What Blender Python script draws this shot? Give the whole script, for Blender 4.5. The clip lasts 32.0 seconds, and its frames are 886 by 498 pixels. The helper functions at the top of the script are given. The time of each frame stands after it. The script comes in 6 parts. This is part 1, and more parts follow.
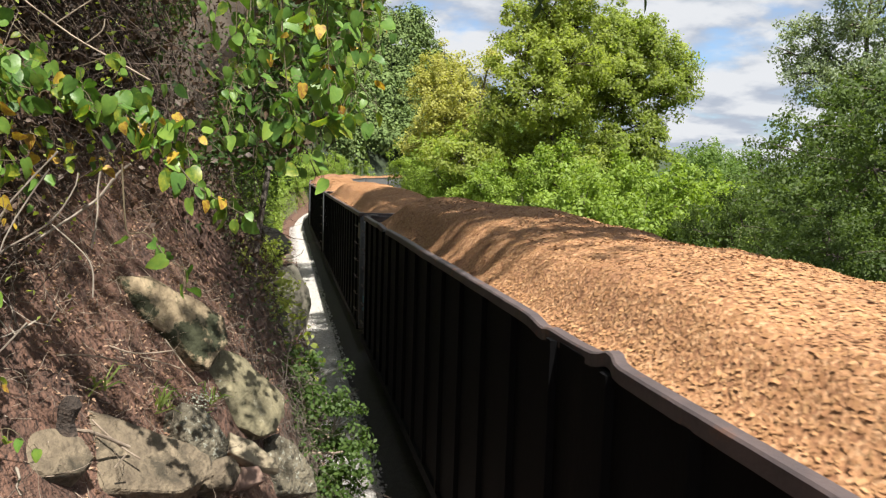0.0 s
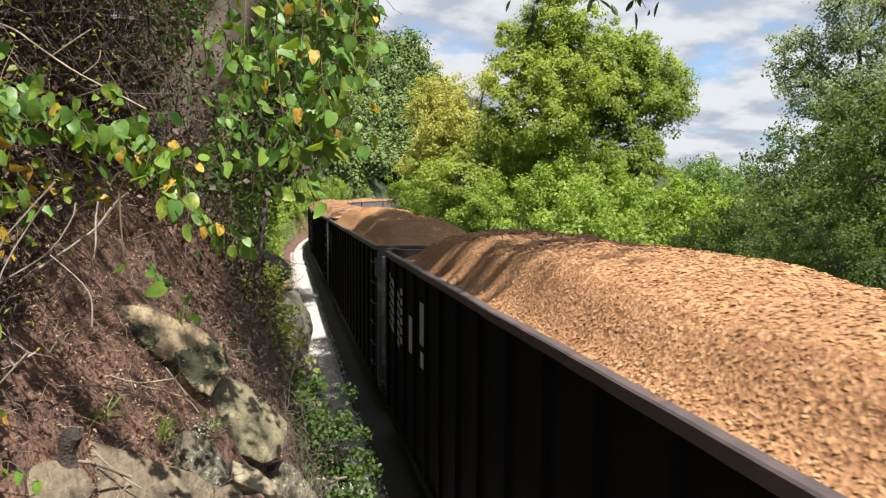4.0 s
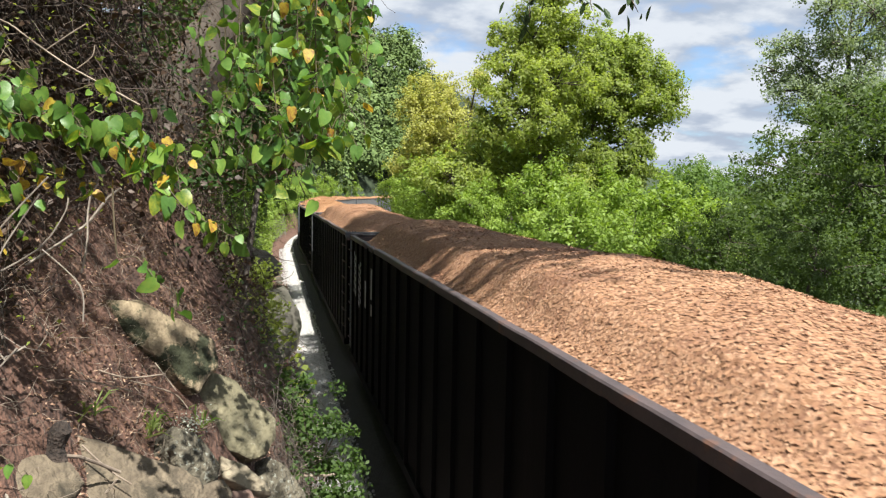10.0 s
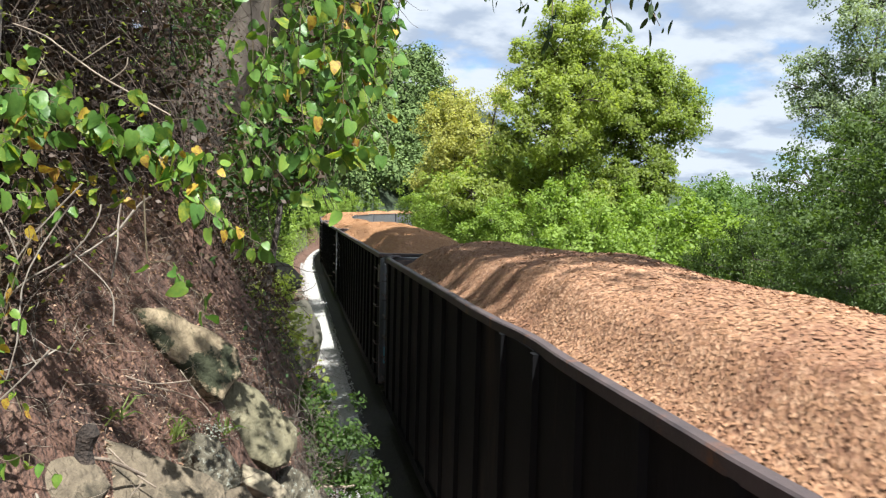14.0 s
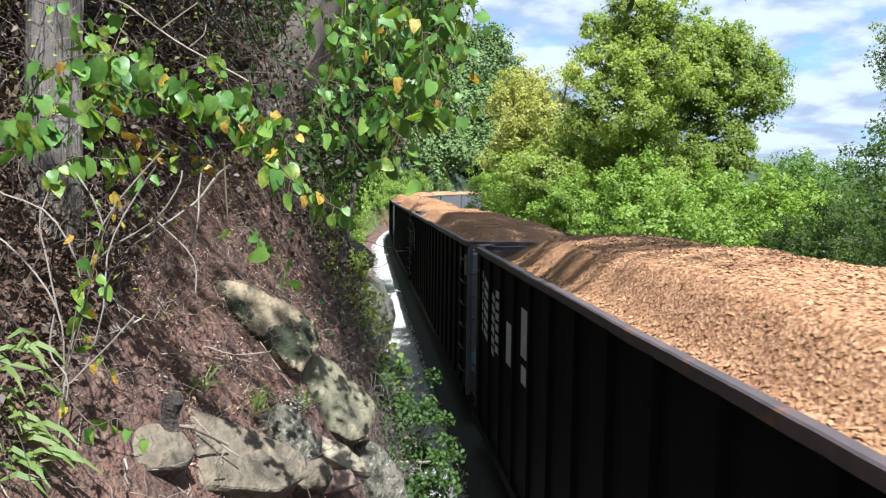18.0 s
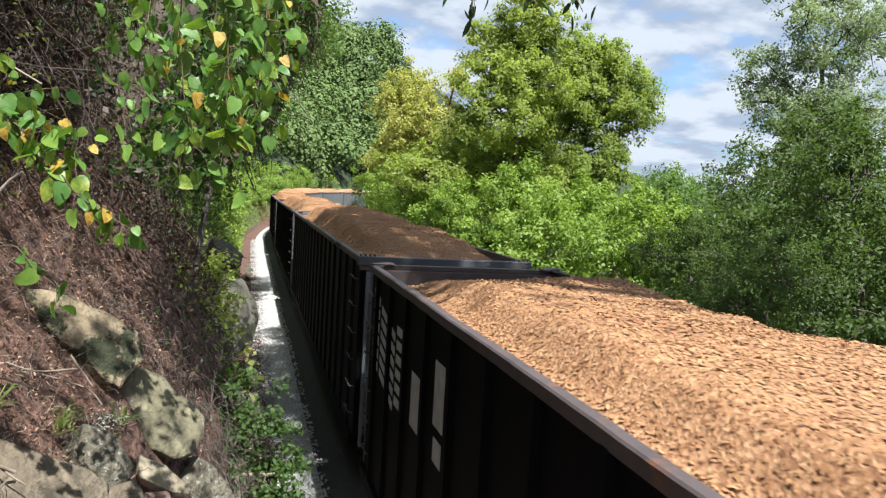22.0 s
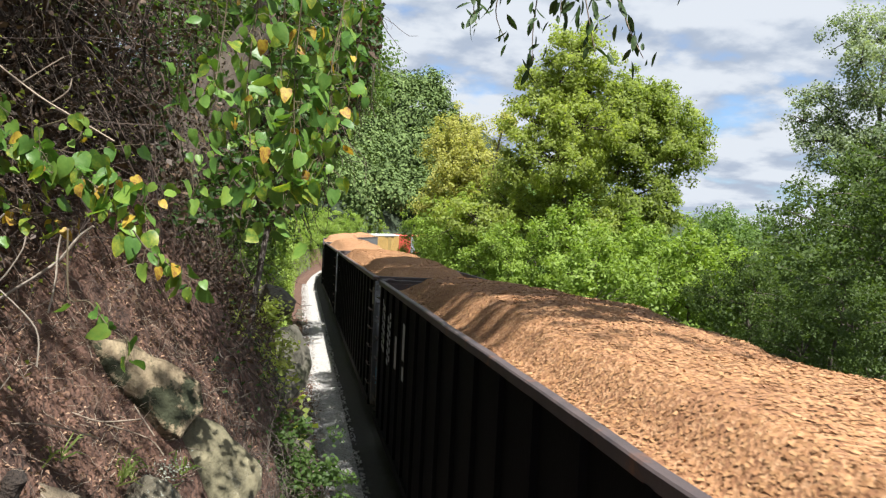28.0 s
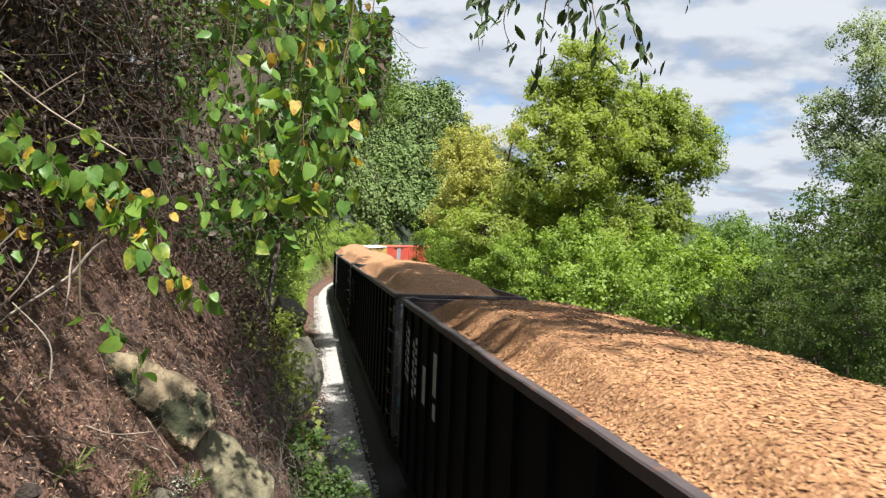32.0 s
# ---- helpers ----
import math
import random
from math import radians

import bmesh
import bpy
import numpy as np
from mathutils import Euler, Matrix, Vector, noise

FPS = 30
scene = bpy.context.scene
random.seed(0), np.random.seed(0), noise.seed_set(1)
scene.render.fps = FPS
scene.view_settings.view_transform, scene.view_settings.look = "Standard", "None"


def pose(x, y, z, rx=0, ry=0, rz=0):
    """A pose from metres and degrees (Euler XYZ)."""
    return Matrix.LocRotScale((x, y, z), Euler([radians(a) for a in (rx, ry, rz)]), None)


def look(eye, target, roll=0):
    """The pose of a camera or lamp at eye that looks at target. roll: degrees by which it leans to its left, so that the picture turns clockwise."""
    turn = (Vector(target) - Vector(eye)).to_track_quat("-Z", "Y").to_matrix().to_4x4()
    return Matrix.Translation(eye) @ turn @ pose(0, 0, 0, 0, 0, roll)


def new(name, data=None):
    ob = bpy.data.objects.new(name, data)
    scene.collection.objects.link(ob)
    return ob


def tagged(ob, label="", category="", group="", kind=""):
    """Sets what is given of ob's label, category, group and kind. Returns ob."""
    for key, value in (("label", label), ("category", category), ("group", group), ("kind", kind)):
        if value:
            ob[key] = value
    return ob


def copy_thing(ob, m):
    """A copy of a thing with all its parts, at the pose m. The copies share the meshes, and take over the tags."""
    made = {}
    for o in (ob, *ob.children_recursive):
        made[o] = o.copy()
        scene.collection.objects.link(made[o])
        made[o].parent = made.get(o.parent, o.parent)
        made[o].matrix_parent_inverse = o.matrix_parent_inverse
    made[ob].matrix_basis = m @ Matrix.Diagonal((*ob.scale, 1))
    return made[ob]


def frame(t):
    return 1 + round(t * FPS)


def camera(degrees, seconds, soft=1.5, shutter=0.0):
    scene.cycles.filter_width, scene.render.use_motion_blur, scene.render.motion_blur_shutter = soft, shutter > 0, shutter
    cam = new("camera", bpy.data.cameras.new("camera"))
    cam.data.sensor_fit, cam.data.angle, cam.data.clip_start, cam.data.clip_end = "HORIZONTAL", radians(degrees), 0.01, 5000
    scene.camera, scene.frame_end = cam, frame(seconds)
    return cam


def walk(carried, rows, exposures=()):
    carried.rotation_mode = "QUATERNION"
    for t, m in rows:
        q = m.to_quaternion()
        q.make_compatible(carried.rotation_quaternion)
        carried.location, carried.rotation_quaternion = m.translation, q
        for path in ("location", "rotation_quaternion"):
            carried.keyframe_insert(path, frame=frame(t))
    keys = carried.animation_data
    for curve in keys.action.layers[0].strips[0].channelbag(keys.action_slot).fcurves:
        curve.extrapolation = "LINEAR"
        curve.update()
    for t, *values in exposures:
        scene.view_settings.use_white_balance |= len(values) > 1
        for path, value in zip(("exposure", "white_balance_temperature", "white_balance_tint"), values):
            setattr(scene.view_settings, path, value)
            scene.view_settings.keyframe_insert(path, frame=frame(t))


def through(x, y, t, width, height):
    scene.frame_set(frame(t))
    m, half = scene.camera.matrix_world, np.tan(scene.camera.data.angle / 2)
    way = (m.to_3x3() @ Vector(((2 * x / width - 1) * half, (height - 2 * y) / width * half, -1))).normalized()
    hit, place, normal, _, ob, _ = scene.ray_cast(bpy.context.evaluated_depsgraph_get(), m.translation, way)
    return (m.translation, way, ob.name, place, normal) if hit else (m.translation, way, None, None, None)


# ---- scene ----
cam = camera(59.4, 32.0, soft=1.25, shutter=0.12)
PATH = [
    (0.0, pose(0.000, -0.000, 5.642, 84.41, -1.74, -11.52)),
    (0.5, pose(-0.007, 0.007, 5.648, 84.24, -1.79, -11.65)),
    (1.0, pose(-0.010, 0.006, 5.641, 84.33, -1.54, -11.75)),
    (1.5, pose(-0.011, 0.013, 5.641, 84.52, -1.26, -11.78)),
    (2.0, pose(-0.008, 0.022, 5.646, 84.89, -0.95, -11.77)),
    (2.5, pose(-0.004, 0.014, 5.646, 85.31, -0.67, -11.72)),
    (3.0, pose(0.004, 0.008, 5.639, 85.69, -0.43, -11.64)),
    (3.5, pose(0.009, -0.001, 5.640, 85.92, -0.31, -11.60)),
    (5.5, pose(0.003, -0.004, 5.632, 86.03, -0.02, -11.51)),
    (6.0, pose(0.004, -0.005, 5.628, 86.01, 0.26, -11.51)),
    (6.5, pose(-0.004, 0.008, 5.624, 85.88, 0.28, -11.67)),
    (7.0, pose(-0.005, 0.012, 5.626, 85.69, 0.23, -12.01)),
    (7.5, pose(-0.004, 0.016, 5.630, 85.59, -0.02, -12.28)),
    (8.0, pose(-0.007, 0.009, 5.639, 85.53, -0.31, -12.50)),
    (8.5, pose(-0.006, 0.004, 5.638, 85.57, -0.52, -12.58)),
    (9.0, pose(-0.002, -0.011, 5.644, 85.61, -0.76, -12.54)),
    (9.5, pose(-0.002, -0.017, 5.644, 85.70, -0.97, -12.46)),
    (10.0, pose(-0.002, -0.020, 5.644, 85.89, -1.07, -12.31)),
    (10.5, pose(-0.005, -0.020, 5.646, 86.18, -1.25, -12.16)),
    (11.0, pose(-0.000, -0.024, 5.652, 86.52, -1.38, -12.03)),
    (11.5, pose(0.003, -0.038, 5.648, 86.86, -1.40, -11.98)),
    (12.0, pose(0.008, -0.045, 5.642, 87.08, -1.38, -11.98)),
    (12.5, pose(0.011, -0.057, 5.632, 87.21, -1.26, -11.97)),
    (13.0, pose(0.004, -0.065, 5.624, 87.16, -1.17, -11.84)),
    (13.5, pose(-0.008, -0.067, 5.626, 87.06, -1.21, -11.54)),
    (14.0, pose(-0.015, -0.052, 5.623, 87.01, -1.41, -10.79)),
    (14.5, pose(-0.020, -0.026, 5.612, 87.08, -1.35, -9.52)),
    (15.0, pose(-0.025, 0.002, 5.612, 87.44, -1.38, -8.12)),
    (15.5, pose(-0.063, 0.017, 5.601, 87.68, -1.56, -7.00)),
    (17.5, pose(-0.039, 0.025, 5.577, 86.03, -1.10, -5.39)),
    (18.0, pose(-0.044, 0.045, 5.568, 85.51, -0.78, -5.70)),
    (18.5, pose(-0.041, 0.061, 5.572, 85.29, -0.85, -6.24)),
    (19.0, pose(0.035, 0.108, 5.558, 85.25, -1.50, -7.09)),
    (19.5, pose(0.119, 0.074, 5.586, 85.42, -2.25, -8.32)),
    (20.0, pose(0.174, 0.059, 5.642, 85.49, -3.33, -9.87)),
    (20.5, pose(0.206, 0.047, 5.663, 85.44, -3.90, -11.39)),
    (21.0, pose(0.207, 0.058, 5.666, 85.36, -4.13, -12.73)),
    (21.5, pose(0.207, 0.054, 5.666, 85.46, -3.78, -13.67)),
    (22.0, pose(0.206, 0.054, 5.656, 85.75, -3.30, -13.99)),
    (22.5, pose(0.204, 0.055, 5.665, 86.16, -3.03, -13.87)),
    (23.0, pose(0.195, 0.066, 5.668, 86.60, -2.94, -13.43)),
    (23.5, pose(0.183, 0.078, 5.674, 86.97, -3.16, -12.90)),
    (24.0, pose(0.182, 0.076, 5.679, 87.27, -3.29, -12.36)),
    (24.5, pose(0.173, 0.079, 5.675, 87.47, -3.48, -11.94)),
    (25.0, pose(0.167, 0.089, 5.679, 87.51, -3.56, -11.54)),
    (25.5, pose(0.163, 0.105, 5.679, 87.47, -3.58, -11.15)),
    (27.5, pose(0.167, 0.104, 5.679, 88.39, -2.88, -10.43)),
    (28.0, pose(0.164, 0.097, 5.677, 88.76, -2.75, -10.43)),
    (28.5, pose(0.159, 0.105, 5.681, 89.00, -2.76, -10.41)),
    (29.0, pose(0.161, 0.105, 5.683, 89.14, -2.71, -10.37)),
    (29.5, pose(0.164, 0.102, 5.681, 89.24, -2.75, -10.33)),
    (30.0, pose(0.163, 0.086, 5.687, 89.35, -2.83, -10.29)),
    (30.5, pose(0.160, 0.108, 5.687, 89.43, -2.77, -10.24)),
    (31.0, pose(0.166, 0.088, 5.681, 89.54, -2.52, -10.07)),
    (31.5, pose(0.169, 0.092, 5.677, 89.53, -2.38, -9.81)),
    (32.0, pose(0.170, 0.094, 5.676, 89.52, -2.24, -9.58)),
]
walk(cam, PATH, exposures=[(0.0, 1.31, 6500, 10), (9.0, 1.31, 6300, 9), (12.0, 1.40, 6000, 8), (15.5, 1.48, 5850, 7), (18.0, 1.54, 5450, 8),
                           (20.0, 1.44, 6050, 8), (23.0, 1.34, 5800, 8), (25.5, 1.32, 5850, 8), (28.0, 1.30, 6150, 9), (32.0, 1.30, 6250, 9)])




# ---- light ----
SUN_DIR = Vector((0.14, -0.6, 1.0)).normalized()
world = bpy.data.worlds.new("sky")
scene.world = world
world.use_nodes = True


def sky_nodes():
    nt = world.node_tree
    nt.nodes.clear()
    n, link = nt.nodes.new, nt.links.new
    out, bg = n("ShaderNodeOutputWorld"), n("ShaderNodeBackground")
    sky = n("ShaderNodeTexSky")
    sky.sky_type = "NISHITA"
    sky.sun_disc = False
    sky.sun_elevation = math.asin(SUN_DIR.z)
    sky.sun_rotation = math.atan2(SUN_DIR.x, SUN_DIR.y)
    geo = n("ShaderNodeTexCoord")
    sep = n("ShaderNodeSeparateXYZ")
    link(geo.outputs["Generated"], sep.inputs[0])
    # clouds lie on a flat layer overhead, so that they flatten towards the horizon
    up = n("ShaderNodeMath"); up.operation = "ADD"; up.inputs[1].default_value = 0.26
    link(sep.outputs["Z"], up.inputs[0])
    mx = n("ShaderNodeMath"); mx.operation = "MAXIMUM"; mx.inputs[1].default_value = 0.05
    link(up.outputs[0], mx.inputs[0])
    div = n("ShaderNodeVectorMath"); div.operation = "DIVIDE"
    com = n("ShaderNodeCombineXYZ")
    for i in range(3):
        link(mx.outputs[0], com.inputs[i])
    link(geo.outputs["Generated"], div.inputs[0])
    link(com.outputs[0], div.inputs[1])
    big = n("ShaderNodeTexNoise")
    big.inputs["Scale"].default_value = 3.8
    big.inputs["Detail"].default_value = 9
    big.inputs["Roughness"].default_value = 0.52
    big.inputs["Distortion"].default_value = 0.0
    shift = n("ShaderNodeVectorMath"); shift.operation = "ADD"
    shift.inputs[1].default_value = (4.3, 1.2, 0.0)
    link(div.outputs[0], shift.inputs[0])
    link(shift.outputs[0], big.inputs["Vector"])
    mask = n("ShaderNodeMapRange"); mask.interpolation_type = "SMOOTHSTEP"
    mask.inputs[1].default_value, mask.inputs[2].default_value = 0.27, 0.47
    link(big.outputs["Fac"], mask.inputs[0])
    # the same clouds a little higher up: where they thin out above, a cloud shows its bright top, else its grey base
    lift = n("ShaderNodeVectorMath"); lift.operation = "MULTIPLY"
    lift.inputs[1].default_value = (0.94, 0.94, 1.0)
    link(div.outputs[0], lift.inputs[0])
    shift2 = n("ShaderNodeVectorMath"); shift2.operation = "ADD"
    shift2.inputs[1].default_value = shift.inputs[1].default_value
    link(lift.outputs[0], shift2.inputs[0])
    above = n("ShaderNodeTexNoise")
    for key in ("Scale", "Detail", "Roughness"):
        above.inputs[key].default_value = big.inputs[key].default_value
    link(shift2.outputs[0], above.inputs["Vector"])
    thin = n("ShaderNodeMath"); thin.operation = "SUBTRACT"
    link(big.outputs["Fac"], thin.inputs[0])
    link(above.outputs["Fac"], thin.inputs[1])
    lit = n("ShaderNodeMapRange"); lit.interpolation_type = "SMOOTHSTEP"
    lit.inputs[1].default_value, lit.inputs[2].default_value = -0.13, 0.09
    link(thin.outputs[0], lit.inputs[0])
    ramp = n("ShaderNodeValToRGB")
    ramp.color_ramp.elements[0].position, ramp.color_ramp.elements[0].color = 0.0, (0.35, 0.39, 0.46, 1)
    ramp.color_ramp.elements[1].position, ramp.color_ramp.elements[1].color = 1.0, (0.59, 0.605, 0.63, 1)
    link(lit.outputs[0], ramp.inputs[0])
    dim = n("ShaderNodeMix"); dim.data_type = "RGBA"; dim.blend_type = "MULTIPLY"
    dim.inputs[0].default_value = 1.0
    dim.inputs["B"].default_value = (0.10, 0.115, 0.132, 1)
    link(sky.outputs[0], dim.inputs["A"])
    mix = n("ShaderNodeMix"); mix.data_type = "RGBA"
    link(mask.outputs[0], mix.inputs[0])
    link(dim.outputs["Result"], mix.inputs["A"])
    link(ramp.outputs[0], mix.inputs["B"])
    link(mix.outputs["Result"], bg.inputs["Color"])
    bg.inputs["Strength"].default_value = 0.56
    link(bg.outputs[0], out.inputs[0])


sky_nodes()
sun_data = bpy.data.lights.new("sun", "SUN")
sun_data.energy, sun_data.angle, sun_data.color = 5.0, radians(0.6), (1.0, 0.95, 0.86)
sun = new("sun", sun_data)
sun.matrix_world = look(SUN_DIR * 60, (0, 0, 0))
scene.view_settings.exposure = 1.3


# ---- materials ----
def material(name, low, high, scale=6.0, rough=0.8, metal=0.0, bump=0.3, bump_scale=40.0, island=0.0, detail=6.0,
             spots=None, spot_scale=2.0, spot_at=(0.55, 0.65), glow_through=0.0, coords="Object", stretch=None, thin=0.02, rnd=0.0, gloss=0.5, cells=0.0):
    """Two colours mixed by noise, a second pattern of spots, fine relief, and random shifts from piece to piece."""
    m = bpy.data.materials.new(name)
    m.use_nodes = True
    nt = m.node_tree
    n, link = nt.nodes.new, nt.links.new
    bsdf = nt.nodes["Principled BSDF"]
    out = nt.nodes["Material Output"]
    tc = n("ShaderNodeTexCoord")
    vec = tc.outputs[coords]
    if stretch:
        mp = n("ShaderNodeMapping")
        mp.inputs["Scale"].default_value = stretch
        link(vec, mp.inputs[0])
        vec = mp.outputs[0]
    noi = n("ShaderNodeTexNoise")
    noi.inputs["Scale"].default_value, noi.inputs["Detail"].default_value = scale, detail
    noi.inputs["Roughness"].default_value = 0.65
    link(vec, noi.inputs["Vector"])
    rng = n("ShaderNodeMapRange")
    rng.inputs[1].default_value, rng.inputs[2].default_value = 0.32, 0.68
    link(noi.outputs["Fac"], rng.inputs[0])
    fac = rng.outputs[0]
    if cells:
        vor = n("ShaderNodeTexVoronoi")
        vor.inputs["Scale"].default_value = cells
        bend = n("ShaderNodeVectorMath"); bend.operation = "MULTIPLY_ADD"
        link(noi.outputs["Color"], bend.inputs[0])
        bend.inputs[1].default_value = (0.05, 0.05, 0.05)
        link(vec, bend.inputs[2])
        link(bend.outputs[0], vor.inputs["Vector"])
        pick = n("ShaderNodeSeparateColor")
        link(vor.outputs["Color"], pick.inputs[0])
        fac = pick.outputs[0]
    if island or rnd:
        src = n("ShaderNodeNewGeometry").outputs["Random Per Island"] if island else n("ShaderNodeObjectInfo").outputs["Random"]
        k = island or rnd
        mul = n("ShaderNodeMath"); mul.operation = "MULTIPLY_ADD"
        link(src, mul.inputs[0])
        mul.inputs[1].default_value = k
        sc = n("ShaderNodeMath"); sc.operation = "MULTIPLY"; sc.inputs[1].default_value = 1 - k
        link(fac, sc.inputs[0])
        link(sc.outputs[0], mul.inputs[2])
        fac = mul.outputs[0]
    ramp = n("ShaderNodeValToRGB")
    cols = [low, high] if not isinstance(low, list) else low
    els = ramp.color_ramp.elements
    while len(els) < len(cols):
        els.new(0.5)
    for i, c in enumerate(cols):
        els[i].position = i / (len(cols) - 1)
        els[i].color = (*c, 1)
    link(fac, ramp.inputs[0])
    col = ramp.outputs[0]
    if spots:
        n2 = n("ShaderNodeTexNoise")
        n2.inputs["Scale"].default_value, n2.inputs["Detail"].default_value = spot_scale, 8
        n2.inputs["Roughness"].default_value = 0.7
        link(vec, n2.inputs["Vector"])
        r2 = n("ShaderNodeMapRange")
        r2.inputs[1].default_value, r2.inputs[2].default_value = spot_at
        link(n2.outputs["Fac"], r2.inputs[0])
        mx = n("ShaderNodeMix"); mx.data_type = "RGBA"
        link(r2.outputs[0], mx.inputs[0])
        link(col, mx.inputs["A"])
        mx.inputs["B"].default_value = (*spots, 1)
        col = mx.outputs["Result"]
    link(col, bsdf.inputs["Base Color"])
    bsdf.inputs["Roughness"].default_value, bsdf.inputs["Metallic"].default_value = rough, metal
    bsdf.inputs["Specular IOR Level"].default_value = gloss
    if bump:
        n3 = n("ShaderNodeTexNoise")
        n3.inputs["Scale"].default_value, n3.inputs["Detail"].default_value = bump_scale, 8
        link(vec, n3.inputs["Vector"])
        bp = n("ShaderNodeBump")
        bp.inputs["Strength"].default_value, bp.inputs["Distance"].default_value = bump, thin
        link(vor.outputs["Distance"] if cells else n3.outputs["Fac"], bp.inputs["Height"])
        link(bp.outputs[0], bsdf.inputs["Normal"])
    if glow_through:
        tr = n("ShaderNodeBsdfTranslucent")
        br = n("ShaderNodeMix"); br.data_type = "RGBA"; br.blend_type = "MULTIPLY"; br.inputs[0].default_value = 1
        link(col, br.inputs["A"])
        br.inputs["B"].default_value = (1.55, 1.6, 0.7, 1)
        link(br.outputs["Result"], tr.inputs["Color"])
        ms = n("ShaderNodeMixShader")
        ms.inputs[0].default_value = glow_through
        link(bsdf.outputs[0], ms.inputs[1])
        link(tr.outputs[0], ms.inputs[2])
        link(ms.outputs[0], out.inputs["Surface"])
    return m


M = {}
# Black paint, darkened further for the shade on the wagons' left sides.
M["black_shaded_paint"] = material("black_shaded_paint", (0.0016, 0.0016, 0.0021), (0.0042, 0.0040, 0.0045), 1.5, 0.75, gloss=0.08, bump=0.15, spots=(0.010, 0.008, 0.008),
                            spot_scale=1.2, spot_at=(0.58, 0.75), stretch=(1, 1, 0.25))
M["end_paint"] = material("end_paint", (0.060, 0.063, 0.070), (0.10, 0.104, 0.112), 2.0, 0.5, bump=0.1, spots=(0.16, 0.10, 0.06),
                          spot_scale=1.7, spot_at=(0.62, 0.74), stretch=(1, 1, 0.3))
M["rim_paint"] = material("rim_paint", (0.045, 0.036, 0.038), (0.085, 0.062, 0.060), 3.0, 0.6, bump=0.2, spots=(0.16, 0.07, 0.035),
                          spot_scale=2.5, spot_at=(0.56, 0.68))
M["inner_steel"] = material("inner_steel", (0.075, 0.044, 0.040), (0.13, 0.080, 0.068), 1.2, 0.7, bump=0.15, spots=(0.15, 0.075, 0.045),
                            spot_scale=0.9, spot_at=(0.55, 0.75))
# Greyer paint of some wagons, with the left side's shade in the colour too.
M["charcoal_shaded_paint"] = material("charcoal_shaded_paint", (0.0036, 0.0036, 0.0046), (0.0095, 0.0088, 0.0094), 1.5, 0.7, gloss=0.15, bump=0.15, spots=(0.035, 0.022, 0.017), spot_scale=1.4, spot_at=(0.57, 0.72), stretch=(1, 1, 0.2))
M["white_panel"] = material("white_panel", (0.44, 0.46, 0.50), (0.62, 0.64, 0.67), 3.0, 0.5, bump=0.05, spots=(0.25, 0.22, 0.2),
                            spot_scale=4.0, spot_at=(0.64, 0.72))
M["grey_bar"] = material("grey_bar", (0.34, 0.34, 0.34), (0.52, 0.52, 0.5), 5.0, 0.7, bump=0.05)
M["cream_panel"] = material("cream_panel", (0.11, 0.105, 0.075), (0.185, 0.175, 0.13), 4.0, 0.7, bump=0.05)
M["blue_panel"] = material("blue_panel", (0.10, 0.28, 0.36), (0.16, 0.38, 0.46), 4.0, 0.6, bump=0.05)
M["steel_rod"] = material("steel_rod", (0.035, 0.033, 0.033), (0.085, 0.076, 0.072), 8.0, 0.6, 0.2, bump=0.1)
M["rust_plate"] = material("rust_plate", (0.22, 0.09, 0.03), (0.42, 0.22, 0.08), 4.0, 0.8, bump=0.2)
M["wheel_steel"] = material("wheel_steel", (0.03, 0.025, 0.022), (0.07, 0.05, 0.045), 6.0, 0.6, 0.3)
M["rail_steel"] = material("rail_steel", (0.18, 0.15, 0.13), (0.32, 0.28, 0.25), 5.0, 0.45, 0.6)
M["tie_wood"] = material("tie_wood", (0.05, 0.04, 0.032), (0.12, 0.10, 0.085), 6.0, 0.9, stretch=(1, 6, 6), rnd=0.3)
M["chips"] = material("chips", [(0.178, 0.077, 0.034), (0.277, 0.136, 0.061), (0.346, 0.182, 0.087), (0.408, 0.239, 0.126)], None, 14.0, 0.85, bump=0.5,
                      bump_scale=45.0, thin=0.025, spots=(0.20, 0.090, 0.042), spot_scale=0.55, spot_at=(0.56, 0.74), cells=30.0)
M["chip_piece"] = material("chip_piece", [(0.192, 0.085, 0.036), (0.285, 0.142, 0.060), (0.348, 0.187, 0.082), (0.425, 0.250, 0.122)], None, 1.0, 0.8, bump=0.0,
                           island=0.75, spots=(0.24, 0.112, 0.052), spot_scale=0.55, spot_at=(0.56, 0.78))
M["chips_red"] = material("chips_red", [(0.150, 0.070, 0.037), (0.262, 0.136, 0.074), (0.330, 0.185, 0.104), (0.395, 0.240, 0.146)], None, 14.0, 0.85, bump=0.5,
                          bump_scale=45.0, thin=0.025, spots=(0.13, 0.055, 0.030), spot_scale=0.55, spot_at=(0.54, 0.74), cells=30.0)
M["chip_piece_red"] = material("chip_piece_red", [(0.178, 0.083, 0.044), (0.262, 0.134, 0.068), (0.318, 0.172, 0.092), (0.385, 0.224, 0.126)], None, 1.0, 0.8, bump=0.0,
                               island=0.75, spots=(0.16, 0.066, 0.036), spot_scale=0.55, spot_at=(0.54, 0.76))
M["soil"] = material("soil", (0.046, 0.024, 0.017), (0.165, 0.086, 0.058), 4.5, 0.95, bump=1.0, bump_scale=30, thin=0.06, spots=(0.20, 0.125, 0.085), spot_scale=7.0, spot_at=(0.56, 0.66))
M["rock"] = material("rock", (0.066, 0.060, 0.045), (0.17, 0.152, 0.115), 4.5, 0.9, bump=0.5, bump_scale=20, spots=(0.045, 0.05, 0.022),
                     spot_scale=2.3, spot_at=(0.54, 0.62), rnd=0.25)
